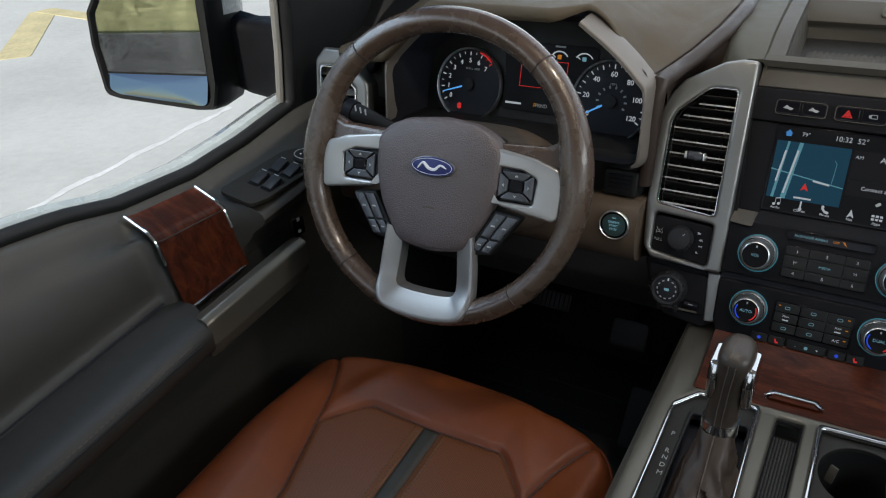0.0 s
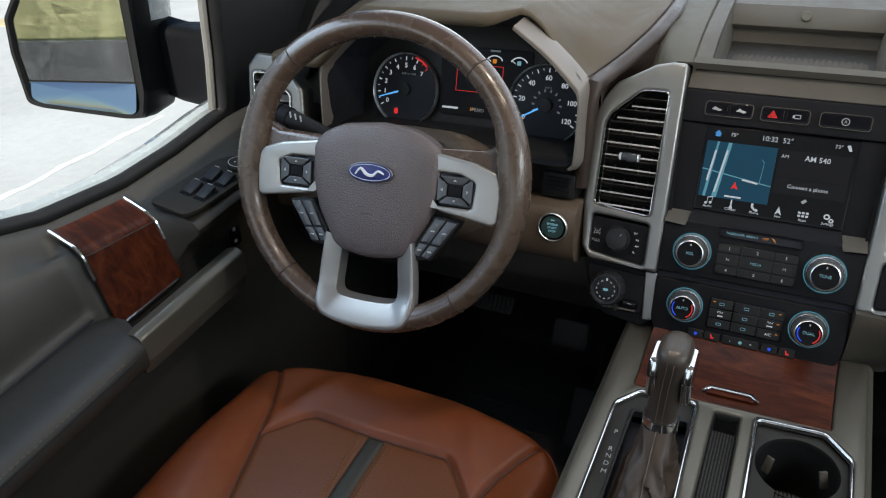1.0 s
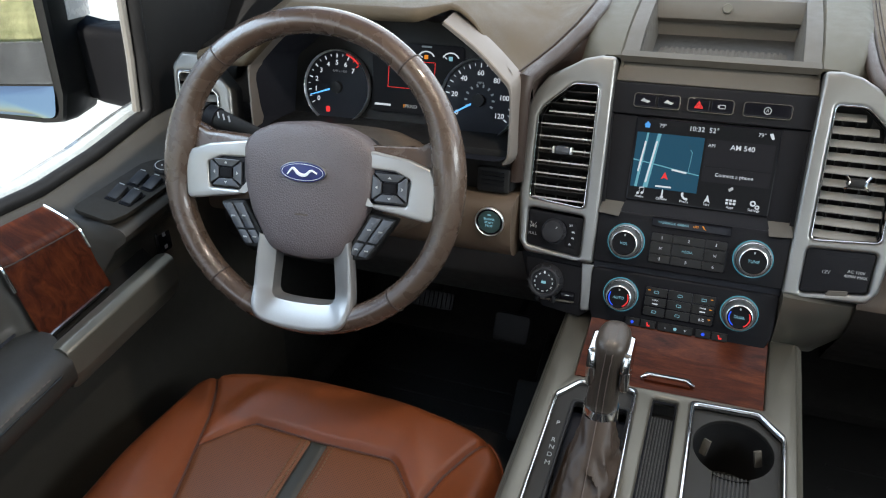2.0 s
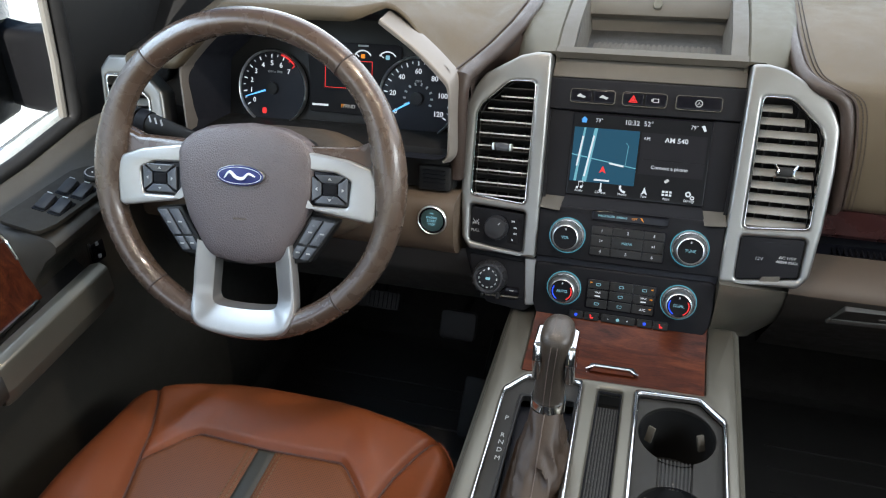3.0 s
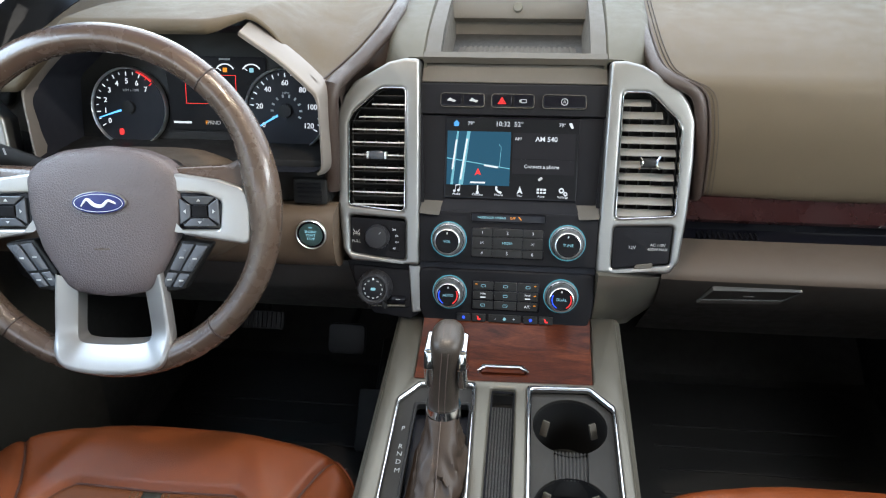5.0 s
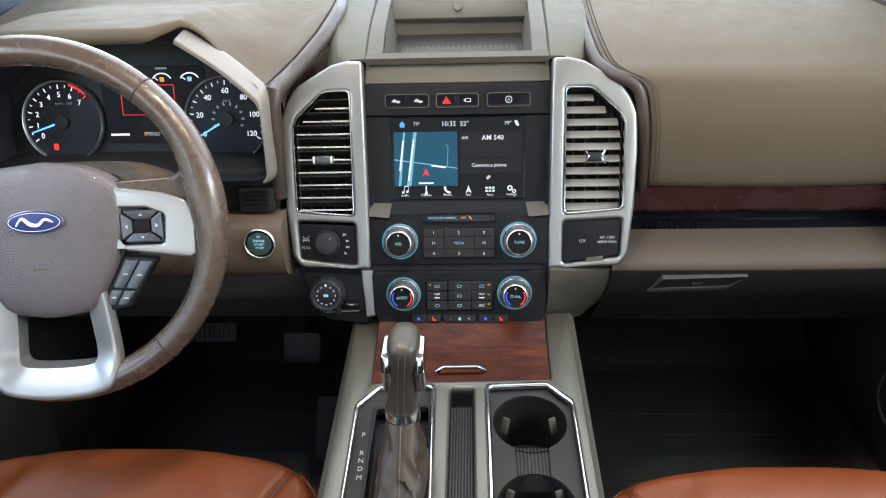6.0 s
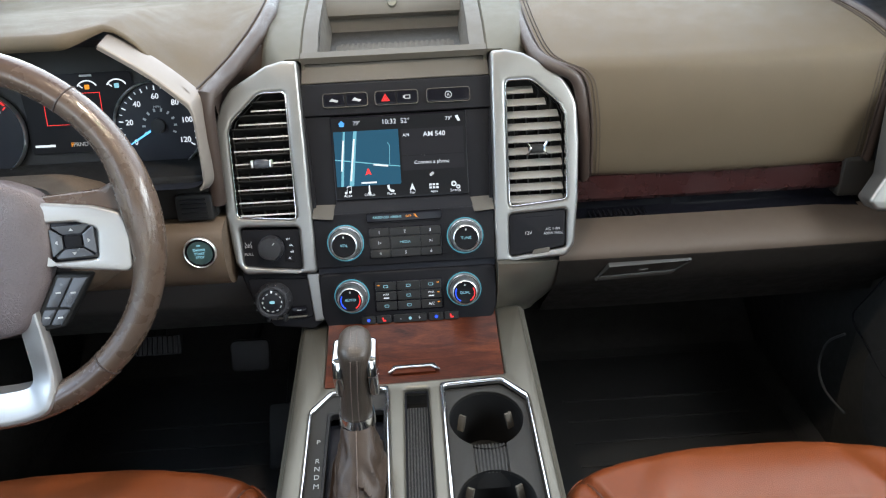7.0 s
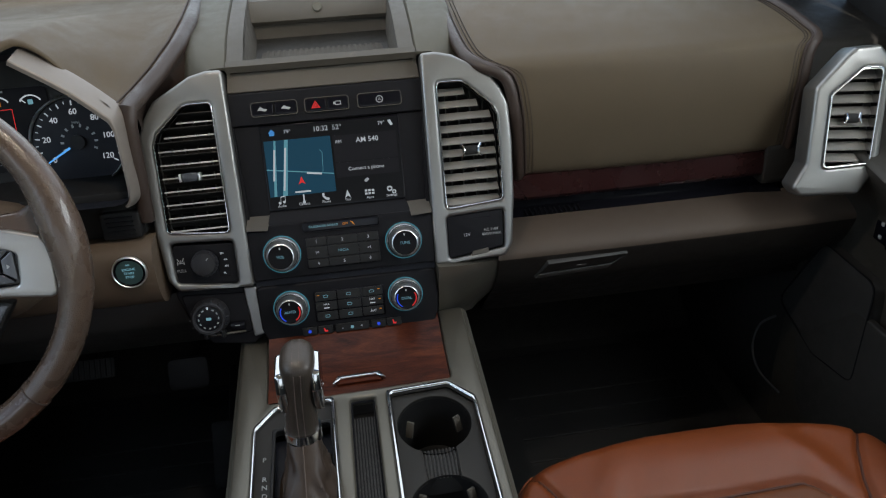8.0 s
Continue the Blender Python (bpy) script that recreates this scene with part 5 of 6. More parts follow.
# silver spoke trims
for s in (-1, 1):
    outer = [(s * 0.070, 0.0385), (s * 0.128, 0.0300), (s * 0.154, 0.0215), (s * 0.1625, 0.008), (s * 0.1600, -0.036), (s * 0.154, -0.040), (s * 0.088, -0.030), (s * 0.075, -0.015)]
    hole = [(s * 0.0775, 0.016), (s * 0.112, 0.015), (s * 0.131, 0.007), (s * 0.128, -0.024), (s * 0.0775, -0.024)]
    sp = part("spoke_trim", plate([rounded(outer, [0.004, 0.008, 0.010, 0.012, 0.006, 0.006, 0.006, 0.005]), rounded(hole, [0.004, 0.005, 0.006, 0.005, 0.004])], 0.016, 0.003, top=0.009, soft=3), SILVER_WHEEL, sw, "satin silver spoke trim")
    pad = part("button_pad", plate(rounded(hole, 0.003), 0.012, 0.0005, top=0.004), BLACK_GLOSS, sw)
    cx, cy = s * 0.106, -0.004
    for k, (ox, oy) in enumerate(((0, 1), (1, 0), (0, -1), (-1, 0))):
        a, b = (0.0205, 0.0165), (0.009, 0.0065)
        if oy:
            q = [(cx - a[0] * 0.95, cy + oy * a[1]), (cx + a[0] * 0.95, cy + oy * a[1]), (cx + b[0], cy + oy * (b[1] + 0.001)), (cx - b[0], cy + oy * (b[1] + 0.001))]
        else:
            q = [(cx + ox * a[0] * 1.05, cy - a[1] * 0.9), (cx + ox * a[0] * 1.05, cy + a[1] * 0.9), (cx + ox * (b[0] + 0.001), cy + b[1]), (cx + ox * (b[0] + 0.001), cy - b[1])]
        bt = part("direction_button", plate(rounded(q, 0.0012), 0.006, 0.0008, top=0.0085), WHEEL_KEY, pad)
        part("arrow", move(plate([(-0.0022, -0.001), (0.0022, -0.001), (0, 0.0018)], 0.0004, top=0.0088), at(cx + ox * 0.0155, cy + oy * 0.0118, 0, {(0, 1): 0, (1, 0): -90, (0, -1): 180, (-1, 0): 90}[(ox, oy)])), INK_DIM, bt)
    part("ok_button", move(plate(rounded(rect(0.0165, 0.0115), 0.0012), 0.006, 0.0008, top=0.0080), at(cx, cy)), BEZEL, pad)
    # lower button cluster
    q = [(s * 0.117, -0.040), (s * 0.082, -0.036), (s * 0.050, -0.086), (s * 0.060, -0.095), (s * 0.082, -0.092)]
    cl = part("key_pad", plate(rounded(q, 0.004), 0.018, 0.002, top=0.003), BLACK, sw)
    e1, e2, e3, e4 = Vector((s * 0.1145, -0.0415)), Vector((s * 0.0835, -0.0385)), Vector((s * 0.0555, -0.0885)), Vector((s * 0.0800, -0.0905))
    for i in range(2):
        for j, (v0, v1) in enumerate(((0.02, 0.62), (0.66, 0.98))):
            u0, u1 = (0.03, 0.47) if i == 0 else (0.53, 0.97)
            quad = [(e1.lerp(e2, u).lerp(e4.lerp(e3, u), v))[:] for u, v in ((u0, v0), (u1, v0), (u1, v1), (u0, v1))]
            kb = part("key", plate(rounded(quad, 0.0015), 0.004, 0.0008, top=0.0055), WHEEL_KEY, cl)
            m = (Vector(quad[0]) + Vector(quad[2])) / 2
            part("legend_bar", move(plate(rect(0.005, 0.0018), 0.0004, top=0.0058), at(m.x, m.y)), INK_DIM, kb)
# lower U-shaped trim
def u_line(half):
    """The left half of a line along the U, from its top to the middle of its foot, with its mirror image."""
    return smooth_path([(x, y, 0) for x, y in half] + [(-x, y, 0) for x, y in half[-2::-1]], 4)


u_outer = u_line([(-0.060, -0.072), (-0.0645, -0.110), (-0.067, -0.145), (-0.0645, -0.166), (-0.053, -0.1800), (-0.027, -0.1865), (0, -0.188)])
u_ridge = u_line([(-0.0565, -0.074), (-0.0605, -0.110), (-0.0625, -0.145), (-0.0600, -0.163), (-0.0500, -0.1750), (-0.026, -0.1805), (0, -0.182)])
u_inner = u_line([(-0.037, -0.080), (-0.0395, -0.110), (-0.0420, -0.138), (-0.0405, -0.148), (-0.0345, -0.1525), (-0.019, -0.1545), (0, -0.155)])
rows = []
for o, m, i in zip(u_outer, u_ridge, u_inner):
    foot = step(-0.135, -0.172, m.y)
    z, z_in = lerp(0.0100, 0.0212, foot), lerp(0.0045, 0.0085, foot)
    n = (m - i).normalized()
    rows.append([(o.x, o.y, -0.004), (o.x, o.y, z - 0.0065), (o.x - n.x * 0.001, o.y - n.y * 0.001, z - 0.0030), (lerp(o.x, m.x, 0.5), lerp(o.y, m.y, 0.5), z - 0.0006), (m.x, m.y, z),
                 (lerp(m.x, i.x, 0.12), lerp(m.y, i.y, 0.12), z - 0.0005), (lerp(m.x, i.x, 0.90), lerp(m.y, i.y, 0.90), z_in), (i.x, i.y, z_in - 0.0017), (i.x - n.x * 0.002, i.y - n.y * 0.002, -0.014)])
part("lower_trim", loft(rows), SILVER_WHEEL, sw, "satin silver lower spoke trim", 28)
# airbag cover: a soft shield
shield = rounded([(-0.064, 0.051), (-0.042, 0.061), (0.0, 0.0655), (0.042, 0.061), (0.064, 0.051), (0.0805, 0.036), (0.0790, -0.010), (0.0690, -0.048), (0.044, -0.094), (0.0, -0.1010), (-0.044, -0.094), (-0.0690, -0.048), (-0.0790, -0.010), (-0.0805, 0.036)], [0.02, 0.05, 0.05, 0.05, 0.02, 0.02, 0.06, 0.06, 0.03, 0.06, 0.03, 0.06, 0.06, 0.02], 7)
rows = []
for f, z in ((1.0, -0.016), (1.0, 0.001), (0.985, 0.0065), (0.955, 0.0100), (0.90, 0.0122), (0.75, 0.0142), (0.5, 0.0158), (0.25, 0.0164), (0.03, 0.0166)):
    rows.append([(x * 1.055 * f + 0.002, (y + 0.015) * f - 0.015, z) for x, y in shield])
part("airbag_cover", loft(rows, True, True), LEATHER_HUB, sw, "grained brown airbag cover", 60)
em = part("emblem", move(plate(ring_points(0.0296, 40, 0, 0, 0.0125), 0.006, 0.0015, top=0.0196), at(0.002, 0.0065)), SILVER, sw, "oval blue emblem with a chrome rim")
part("emblem_field", move(plate(ring_points(0.0285, 40, 0, 0, 0.0115), 0.002, 0.0004, top=0.0202), at(0.002, 0.0065)), EMBLEM_BLUE, em)
part("emblem_line", move(plate([ring_points(0.0266, 40, 0, 0, 0.0098), ring_points(0.0260, 40, 0, 0, 0.0092)], 0.0005, top=0.0206), at(0.002, 0.0065)), EMBLEM_WHITE, em)
swoosh = smooth_path([(-0.019, -0.0035, 0), (-0.012, 0.0040, 0), (-0.004, -0.0020, 0), (0.004, -0.0030, 0), (0.011, 0.0025, 0), (0.019, -0.0005, 0)], 6)
part("emblem_swoosh", move(tube(swoosh, lambda f: 0.0010 + 0.0016 * math.sin(math.pi * f), 6, flat=0.6), at(0.002, 0.0065, 0.0204)), EMBLEM_WHITE, em)
part("embossed_bar", plate(rect(0.017, 0.0022, 0.0, -0.044), 0.0006, top=0.0163), LEATHER_GRIP, sw)
part("embossed_bar", plate(rect(0.006, 0.0022, 0.0, -0.056), 0.0006, top=0.0158), LEATHER_GRIP, sw)


# ---- centre console ----
co = thing("center_console", CON, "champagne-painted center console with chrome-edged trays", "console")
gear_hole = rounded([(-0.1205, -0.40), (-0.1235, -0.040), (-0.100, -0.010), (-0.031, -0.006), (-0.0225, -0.40)], [0.002, 0.010, 0.010, 0.006, 0.002])
cup_hole = rounded([(0.0385, -0.40), (0.0345, -0.007), (0.110, -0.003), (0.1385, -0.034), (0.1410, -0.40)], [0.002, 0.006, 0.010, 0.010, 0.002])
slot = rounded([(-0.0105, -0.40), (-0.0105, -0.010), (0.0185, -0.010), (0.0205, -0.40)], 0.004)
top = rounded([(-0.146, -0.42), (-0.146, 0.14), (-0.110, 0.14), (-0.110, 0.0), (0.1155, 0.006), (0.1155, 0.14), (0.152, 0.14), (0.154, -0.42)], [0.01, 0.004, 0.002, 0.004, 0.004, 0.002, 0.004, 0.01])
part("top_frame", plate([top, gear_hole, cup_hole, slot], 0.016, 0.004), CONSOLE, co, "champagne painted frame")
for s, x0 in ((-1, -0.146), (1, 0.153)):
    rows = [[(x0 - s * 0.006, y, -0.006), (x0 + s * 0.000, y, -0.014), (x0 + s * 0.008, y, -0.06), (x0 + s * 0.010, y, -0.30)] for y in (-0.42, -0.2, 0.0, 0.14)]
    part("side_skirt", solid(loft(rows), 0.006), COLUMN_GREY, co)
part("inner_body", move(box(0.27, 0.50, 0.26, 0.01), at(0.0, -0.16, -0.265)), BLACK, co)
# wood panel rising to the stack
woodp = [[(x, y, z) for x in (-0.1095, -0.04, 0.04, 0.1145)] for y, z in ((0.001, -0.002), (0.03, 0.0), (0.07, 0.004), (0.10, 0.012), (0.13, 0.024))]
part("wood_panel", solid(loft(woodp), 0.01), WOOD, co, "polished red-brown wood panel")
for name, outer in (("gear_surround", gear_hole), ("cup_surround", cup_hole)):
    cx, cy = sum(q[0] for q in outer) / len(outer), -0.2
    big = [(cx + (x - cx) * 1.030, cy + (y - cy) * 1.012) for x, y in outer]
    small = [(cx + (x - cx) * 0.93, cy + (y - cy) * 0.975) for x, y in outer]
    part(name + "_chrome", plate([big, small], 0.008, 0.0026, top=0.0030, soft=3), CHROME, co, "chrome edging")
part("gear_plate", plate([gear_hole, rounded([(-0.100, -0.383), (-0.101, -0.042), (-0.034, -0.038), (-0.028, -0.383)], 0.006)], 0.01, 0.0, top=-0.004), CUP_GREY, co, "grey-brown shift gate plate")
boot_hole = rounded([(-0.098, -0.38), (-0.099, -0.044), (-0.036, -0.040), (-0.030, -0.38)], 0.005)
part("boot_rim", plate([rounded([(-0.102, -0.385), (-0.103, -0.040), (-0.032, -0.036), (-0.026, -0.385)], 0.006), boot_hole], 0.006, 0.001, top=-0.002), BLACK, co)
part("boot_well", plate([(-0.104, -0.385), (-0.105, -0.036), (-0.030, -0.034), (-0.024, -0.385)], 0.003, 0, top=-0.030), MATTE, co)
for t, y in (("P", -0.084), ("R", -0.1115), ("N", -0.1225), ("D", -0.134), ("M", -0.146)):
    part("gear_letter", move(words(t, 0.0088), at(-0.1105 + (y + 0.084) * -0.04, y, -0.0038)), INK_DIM, co)
# slot with its ribbed mat
part("slot_floor", plate(slot, 0.004, 0, top=-0.028), BLACK, co)
part("slot_mat", plate([(-0.0095, -0.40), (-0.0095, -0.034), (0.0175, -0.034), (0.0195, -0.40)], 0.010, 0.001, top=-0.010), BLACK, co)
for i in range(8):
    part("slot_rib", move(box(0.0016, 0.36, 0.002, 0.0005), at(-0.0075 + i * 0.0034, -0.216, -0.009)), DOOR_DARK, co)
part("slot_wall", tube([(x, y, -0.008) for x, y in slot], 0.0022, 6, True), BEZEL, co)
# latch on the wood
part("tray_latch", plate(rounded([(-0.031, 0.012), (-0.024, 0.026), (0.028, 0.027), (0.036, 0.014), (0.030, 0.017), (0.024, 0.0215), (-0.020, 0.0205), (-0.026, 0.016)], 0.0015), 0.006, 0.0012, top=0.006), CHROME, co, "chrome latch")
part("latch_face", plate(rounded([(-0.026, 0.014), (-0.020, 0.0205), (0.024, 0.0215), (0.031, 0.015)], 0.001), 0.004, 0, top=0.0025), WOOD, co)

# cup holder
ch = thing("cup_holder", CON @ at(0.085, -0.115), "dark twin cup holder insert with rubber grips", "cup holder")
plate_out = rounded([(-0.0455, -0.28), (-0.0480, 0.106), (0.0235, 0.108), (0.0510, 0.078), (0.0530, -0.28)], 0.005)
h1 = [(0.0435 * math.cos(radians(a)), 0.056 - 0.002 + 0.0435 * math.sin(radians(a))) for a in np.linspace(-64, 244, 40)]
h2 = [(0.0420 * math.cos(radians(a)), -0.064 + 0.0420 * math.sin(radians(a))) for a in np.linspace(116, 424, 40)]
part("insert", plate([plate_out, h1 + h2], 0.006, 0.001, top=-0.006), CUP_GREY, ch, "grey-brown insert plate")
for cy, r, n in ((0.054, 0.0435, 1), (-0.064, 0.042, 2)):
    cup = part("cup", move(lathe([(r + 0.001, -0.008), (r * 0.95, -0.075), (r * 0.90, -0.090), (0, -0.092)], 40), at(0, cy)), BLACK, ch)
    for s in (-1, 1):
        g = move(box(0.009, 0.004, 0.020, 0.001), pose(s * r * 0.66, cy + r * 0.20 if n == 1 else cy + r * 0.5, -0.022, -24, 0, s * 28))
        part("grip", g, TRIM_GREY, cup, "grey rubber grip")
part("bridge", loft([[(x, y, z) for x in (-0.019, 0.019)] for y, z in ((0.022, -0.030), (0.018, -0.012), (0.0, -0.008), (-0.022, -0.012), (-0.028, -0.030))]), BLACK, ch)
for i in range(9):
    part("bridge_rib", tube([(-0.0165 + i * 0.0041, 0.018, -0.0115), (-0.0165 + i * 0.0041, 0.0, -0.0075), (-0.0165 + i * 0.0041, -0.022, -0.0115)], 0.0012, 5), DOOR_DARK, ch)

# ---- gear shifter ----
gs = thing("gear_shifter", CON @ at(-0.060, -0.105, -0.012), "brown leather gear shifter with chrome sides", "gear lever")
rows = []
for f in np.linspace(0, 1, 26):
    w = lerp(0.036, 0.0165, f ** 0.75)
    l = lerp(0.092, 0.0165, f ** 0.75)
    row = []
    for k in range(64):
        a = 2 * math.pi * k / 64
        swell = math.sin(math.pi * min(1, 0.08 + f * 0.98)) ** 0.8
        n = noise.noise(Vector((1.5 * math.cos(a + 1.4 * f), 1.5 * math.sin(a + 1.4 * f), 3.4 * f)))
        crease = 0.24 * (1 - 2 * abs(n)) - 0.15 + 0.04 * math.sin(3 * a + 5 * f)
        fold = 1 + crease * swell
        row.append((w * fold * math.copysign(abs(math.cos(a)) ** 0.75, math.cos(a)), -0.050 * (1 - f) + l * fold * math.copysign(abs(math.sin(a)) ** 0.8, math.sin(a)), -0.006 + 0.070 * f ** 1.05))
    rows.append(row)
part("boot", loft(rows, True), LEATHER_BOOT, gs, "creased brown leather boot")
part("boot_stitch", tube([Vector(r[48]) + Vector((0, -0.001, 0.001)) for r in rows], 0.0008, 5), THREAD_GREY, gs)
part("collar", tube([(0.0005, 0.002, 0.058), (0.0006, 0.004, 0.072)], 0.0195, 28), CHROME, gs, "chrome collar")
# the grip: a flat-fronted column that runs out forward into a long rounded head
LEVER = [(0.068, 0.0006, 0.004, 0.0172, 0.0172), (0.085, 0.001, 0.006, 0.0166, 0.0172), (0.105, 0.002, 0.009, 0.0162, 0.0176), (0.122, 0.003, 0.013, 0.0168, 0.0196), (0.134, 0.004, 0.017, 0.0178, 0.0228),
         (0.144, 0.005, 0.019, 0.0184, 0.0250), (0.151, 0.0055, 0.020, 0.0182, 0.0256), (0.156, 0.0055, 0.021, 0.0170, 0.0248), (0.1600, 0.0055, 0.021, 0.0140, 0.0222), (0.1626, 0.0055, 0.022, 0.0080, 0.0150), (0.1634, 0.0055, 0.022, 0.0020, 0.0050)]


def lever_at(z):
    return [table([(r[0], r[k]) for r in LEVER], z) for k in (1, 2, 3, 4)]


rows = []
for z in [r[0] for r in LEVER]:
    x0, y0, hx, hy = lever_at(z)
    rows.append([(x0 + hx * math.copysign(abs(math.cos(a)) ** 0.75, math.cos(a)), y0 + hy * math.copysign(abs(math.sin(a)) ** 0.75, math.sin(a)), z) for a in np.linspace(0, 2 * math.pi, 41)[:-1]])
part("lever", loft(rows, True, True), LEATHER_HEAD, gs, "stitched dark brown leather grip", 60)
for s in (-1, 1):
    st = []
    for z in np.arange(0.074, 0.153, 0.0042):
        x0, y0, hx, hy = lever_at(z)
        x1, y1, _, hy1 = lever_at(z + 0.0028)
        st.append(tube([(x0 + s * 0.0034, y0 - hy - 0.0002, z), (x1 + s * 0.0034, y1 - hy1 - 0.0002, z + 0.0028)], 0.0006, 5))
    for y in np.arange(0.004, 0.040, 0.0042):
        st.append(tube([(0.0055 + s * 0.0034, y, 0.1630 - 5.0 * (y - 0.022) ** 2), (0.0055 + s * 0.0034, y + 0.0028, 0.1630 - 5.0 * (y - 0.0192) ** 2)], 0.0006, 5))
    tagged(part("lever_stitch", merge(*st), THREAD_GREY, gs), kind="stuff")
    cheek = [(s * u, v) for u, v in ((-0.018, -0.012), (-0.021, 0.018), (-0.010, 0.028), (0.010, 0.020), (0.036, -0.006), (0.030, -0.018), (0.0, -0.021))]
    part("side_cap", move(plate(rounded(cheek, 0.006), 0.011, 0.004, top=0.0035, soft=1), pose(0.0050 + s * 0.0195, 0.014, 0.131, 0, s * 90, 0)), CHROME, gs, "polished chrome side cap", 25)


# ---- seats ----
def seat(side, label):
    cx = -0.414 if side < 0 else 0.406
    s = thing("front_seat", at(cx, -0.55 if side < 0 else -0.577, 0.05), label, "seat", "front seats")
    # base
    part("seat_base", move(box(0.44, 0.50, 0.20, 0.03), at(0, 0.0, 0.10)), BLACK, s)
    W, F, H = 0.260, 0.342, 0.343
    EDGE = [(0.0, F), (0.06, F - 0.001), (0.11, F - 0.008), (0.15, F - 0.015), (0.187, F - 0.026), (0.212, F - 0.040), (0.235, F - 0.064), (0.249, F - 0.090), (0.256, F - 0.118), (W, F - 0.150)]

    def front_line(u):
        """How far forward the cushion reaches at the side position u."""
        return (table(EDGE, abs(u) - 0.006) + table(EDGE, abs(u)) + table(EDGE, abs(u) + 0.006)) / 3

    def height(u, v):
        """The cushion falls gently to the rear, rolls off at its front and sides and swells at the bolsters."""
        a, d = abs(u), front_line(u) - v
        z = H - 0.13 * max(0.0, 0.29 - v)
        z -= 0.060 * max(0.0, 1 - d / 0.045) ** 2.4
        z -= 0.085 * max(0.0, (a - (W - 0.045)) / 0.045) ** 2.4
        z += 0.024 * step(bolster_line(v) - 0.01, bolster_line(v) + 0.055, a) * step(0.28, 0.08, v)
        z += 0.008 * step(0.055, 0.0, abs(v - front_roll(u) - 0.052)) * step(0.17, 0.12, a)
        return z

    def bolster_line(v):
        return table([(-0.30, 0.112), (-0.05, 0.116), (0.047, 0.128), (0.117, 0.147), (0.165, 0.161), (0.21, 0.174), (0.25, 0.192), (0.285, 0.213), (0.33, 0.236)], v)

    def front_roll(u):
        """Where the front roll meets the perforated insert."""
        return table([(0.0, 0.213), (0.100, 0.216), (0.112, 0.208), (0.165, 0.150), (0.3, 0.02)], abs(u))

    def groove(u, v):
        """Depth of the sewn joints."""
        g = math.exp(-((abs(u) - bolster_line(v)) / 0.0050) ** 2)
        if abs(u) < bolster_line(v):
            g = max(g, math.exp(-((v - front_roll(u)) / 0.0050) ** 2))
            if v < front_roll(u):
                g = max(g, 0.6 * math.exp(-((abs(u) - 0.0135) / 0.003) ** 2))
        return 0.0075 * g

    us = np.linspace(-W, W, 150)
    vs = np.concatenate([np.linspace(-0.30, 0.02, 22), np.linspace(0.03, 1.0, 100) * 0 + np.linspace(0.03, F, 100)])
    grid = []
    for u in us:
        top_v = front_line(u)
        row = []
        for v in vs:
            q = (v + 0.30) / (F + 0.30) * (top_v + 0.30) - 0.30
            row.append((u, q, height(u, q) - groove(u, q)))
        # skirt folding down at the front
        zf = row[-1][2]
        row += [(u, top_v + 0.006, zf - 0.012), (u, top_v + 0.004, zf - 0.04), (u, top_v - 0.01, zf - 0.10)]
        grid.append(row)
    # outer side skirts
    for e, sgn in ((0, -1), (-1, 1)):
        edge = [(x + sgn * 0.004, y, z - 0.06) for x, y, z in grid[e]]
        low_edge = [(x - sgn * 0.01, y, z - 0.13) for x, y, z in grid[e]]
        grid = [low_edge, edge] + grid if e == 0 else grid + [edge, low_edge]

    def zone(p):
        u, v, _ = p
        if abs(u) > bolster_line(v):
            return "bolster_left" if u < 0 else "bolster_right"
        if v > front_roll(u):
            return "front_roll"
        if abs(u) < 0.0135:
            return "stripe"
        return "insert_left" if u < 0 else "insert_right"

    meshes = {}
    for i in range(len(grid) - 1):
        for j in range(len(grid[0]) - 1):
            c = [grid[i][j], grid[i + 1][j], grid[i + 1][j + 1], grid[i][j + 1]]
            mid = tuple(sum(p[k] for p in c) / 4 for k in range(3))
            meshes.setdefault(zone(mid), []).append(c)
    looks = {"front_roll": (LEATHER_SEAT, "front_roll", ""), "bolster_left": (LEATHER_SEAT, "side_bolster", ""), "bolster_right": (LEATHER_SEAT, "side_bolster", ""),
             "insert_left": (LEATHER_PERF, "seat_insert", "perforated saddle leather"), "insert_right": (LEATHER_PERF, "seat_insert", "perforated saddle leather"), "stripe": (STRIP_DARK, "center_stripe", "dark stitched stripe")}
    for k, quads in meshes.items():
        b = bmesh.new()
        known = {}
        for c in quads:
            ids = []
            for p in c:
                key = tuple(round(v, 5) for v in p)
                if key not in known:
                    known[key] = b.verts.new(p)
                ids.append(known[key])
            if len(set(ids)) == 4:
                b.faces.new(ids)
        mat, name, lab = looks[k]
        part(name, b, mat, s, lab, 60)
    line = []
    for u in np.linspace(-0.162, 0.162, 70):
        q = front_roll(u)
        if abs(u) < bolster_line(q):
            line.append((u, q, height(u, q) - groove(u, q) + 0.0004))
    part("seam", tube(line, 0.0018, 6), SEAM_BROWN, s)
    # stitching beside the stripe
    for x in (-0.0165, 0.0165, -0.0235, 0.0235):
        st = []
        for v in np.arange(-0.25, front_roll(x) - 0.006, 0.0058):
            z = height(x, v) - groove(x, v) + 0.0008
            st.append(tube([(x, v, z), (x, v + 0.0036, z)], 0.0008, 4))
        tagged(part("stitching", merge(*st), THREAD, s), kind="stuff")
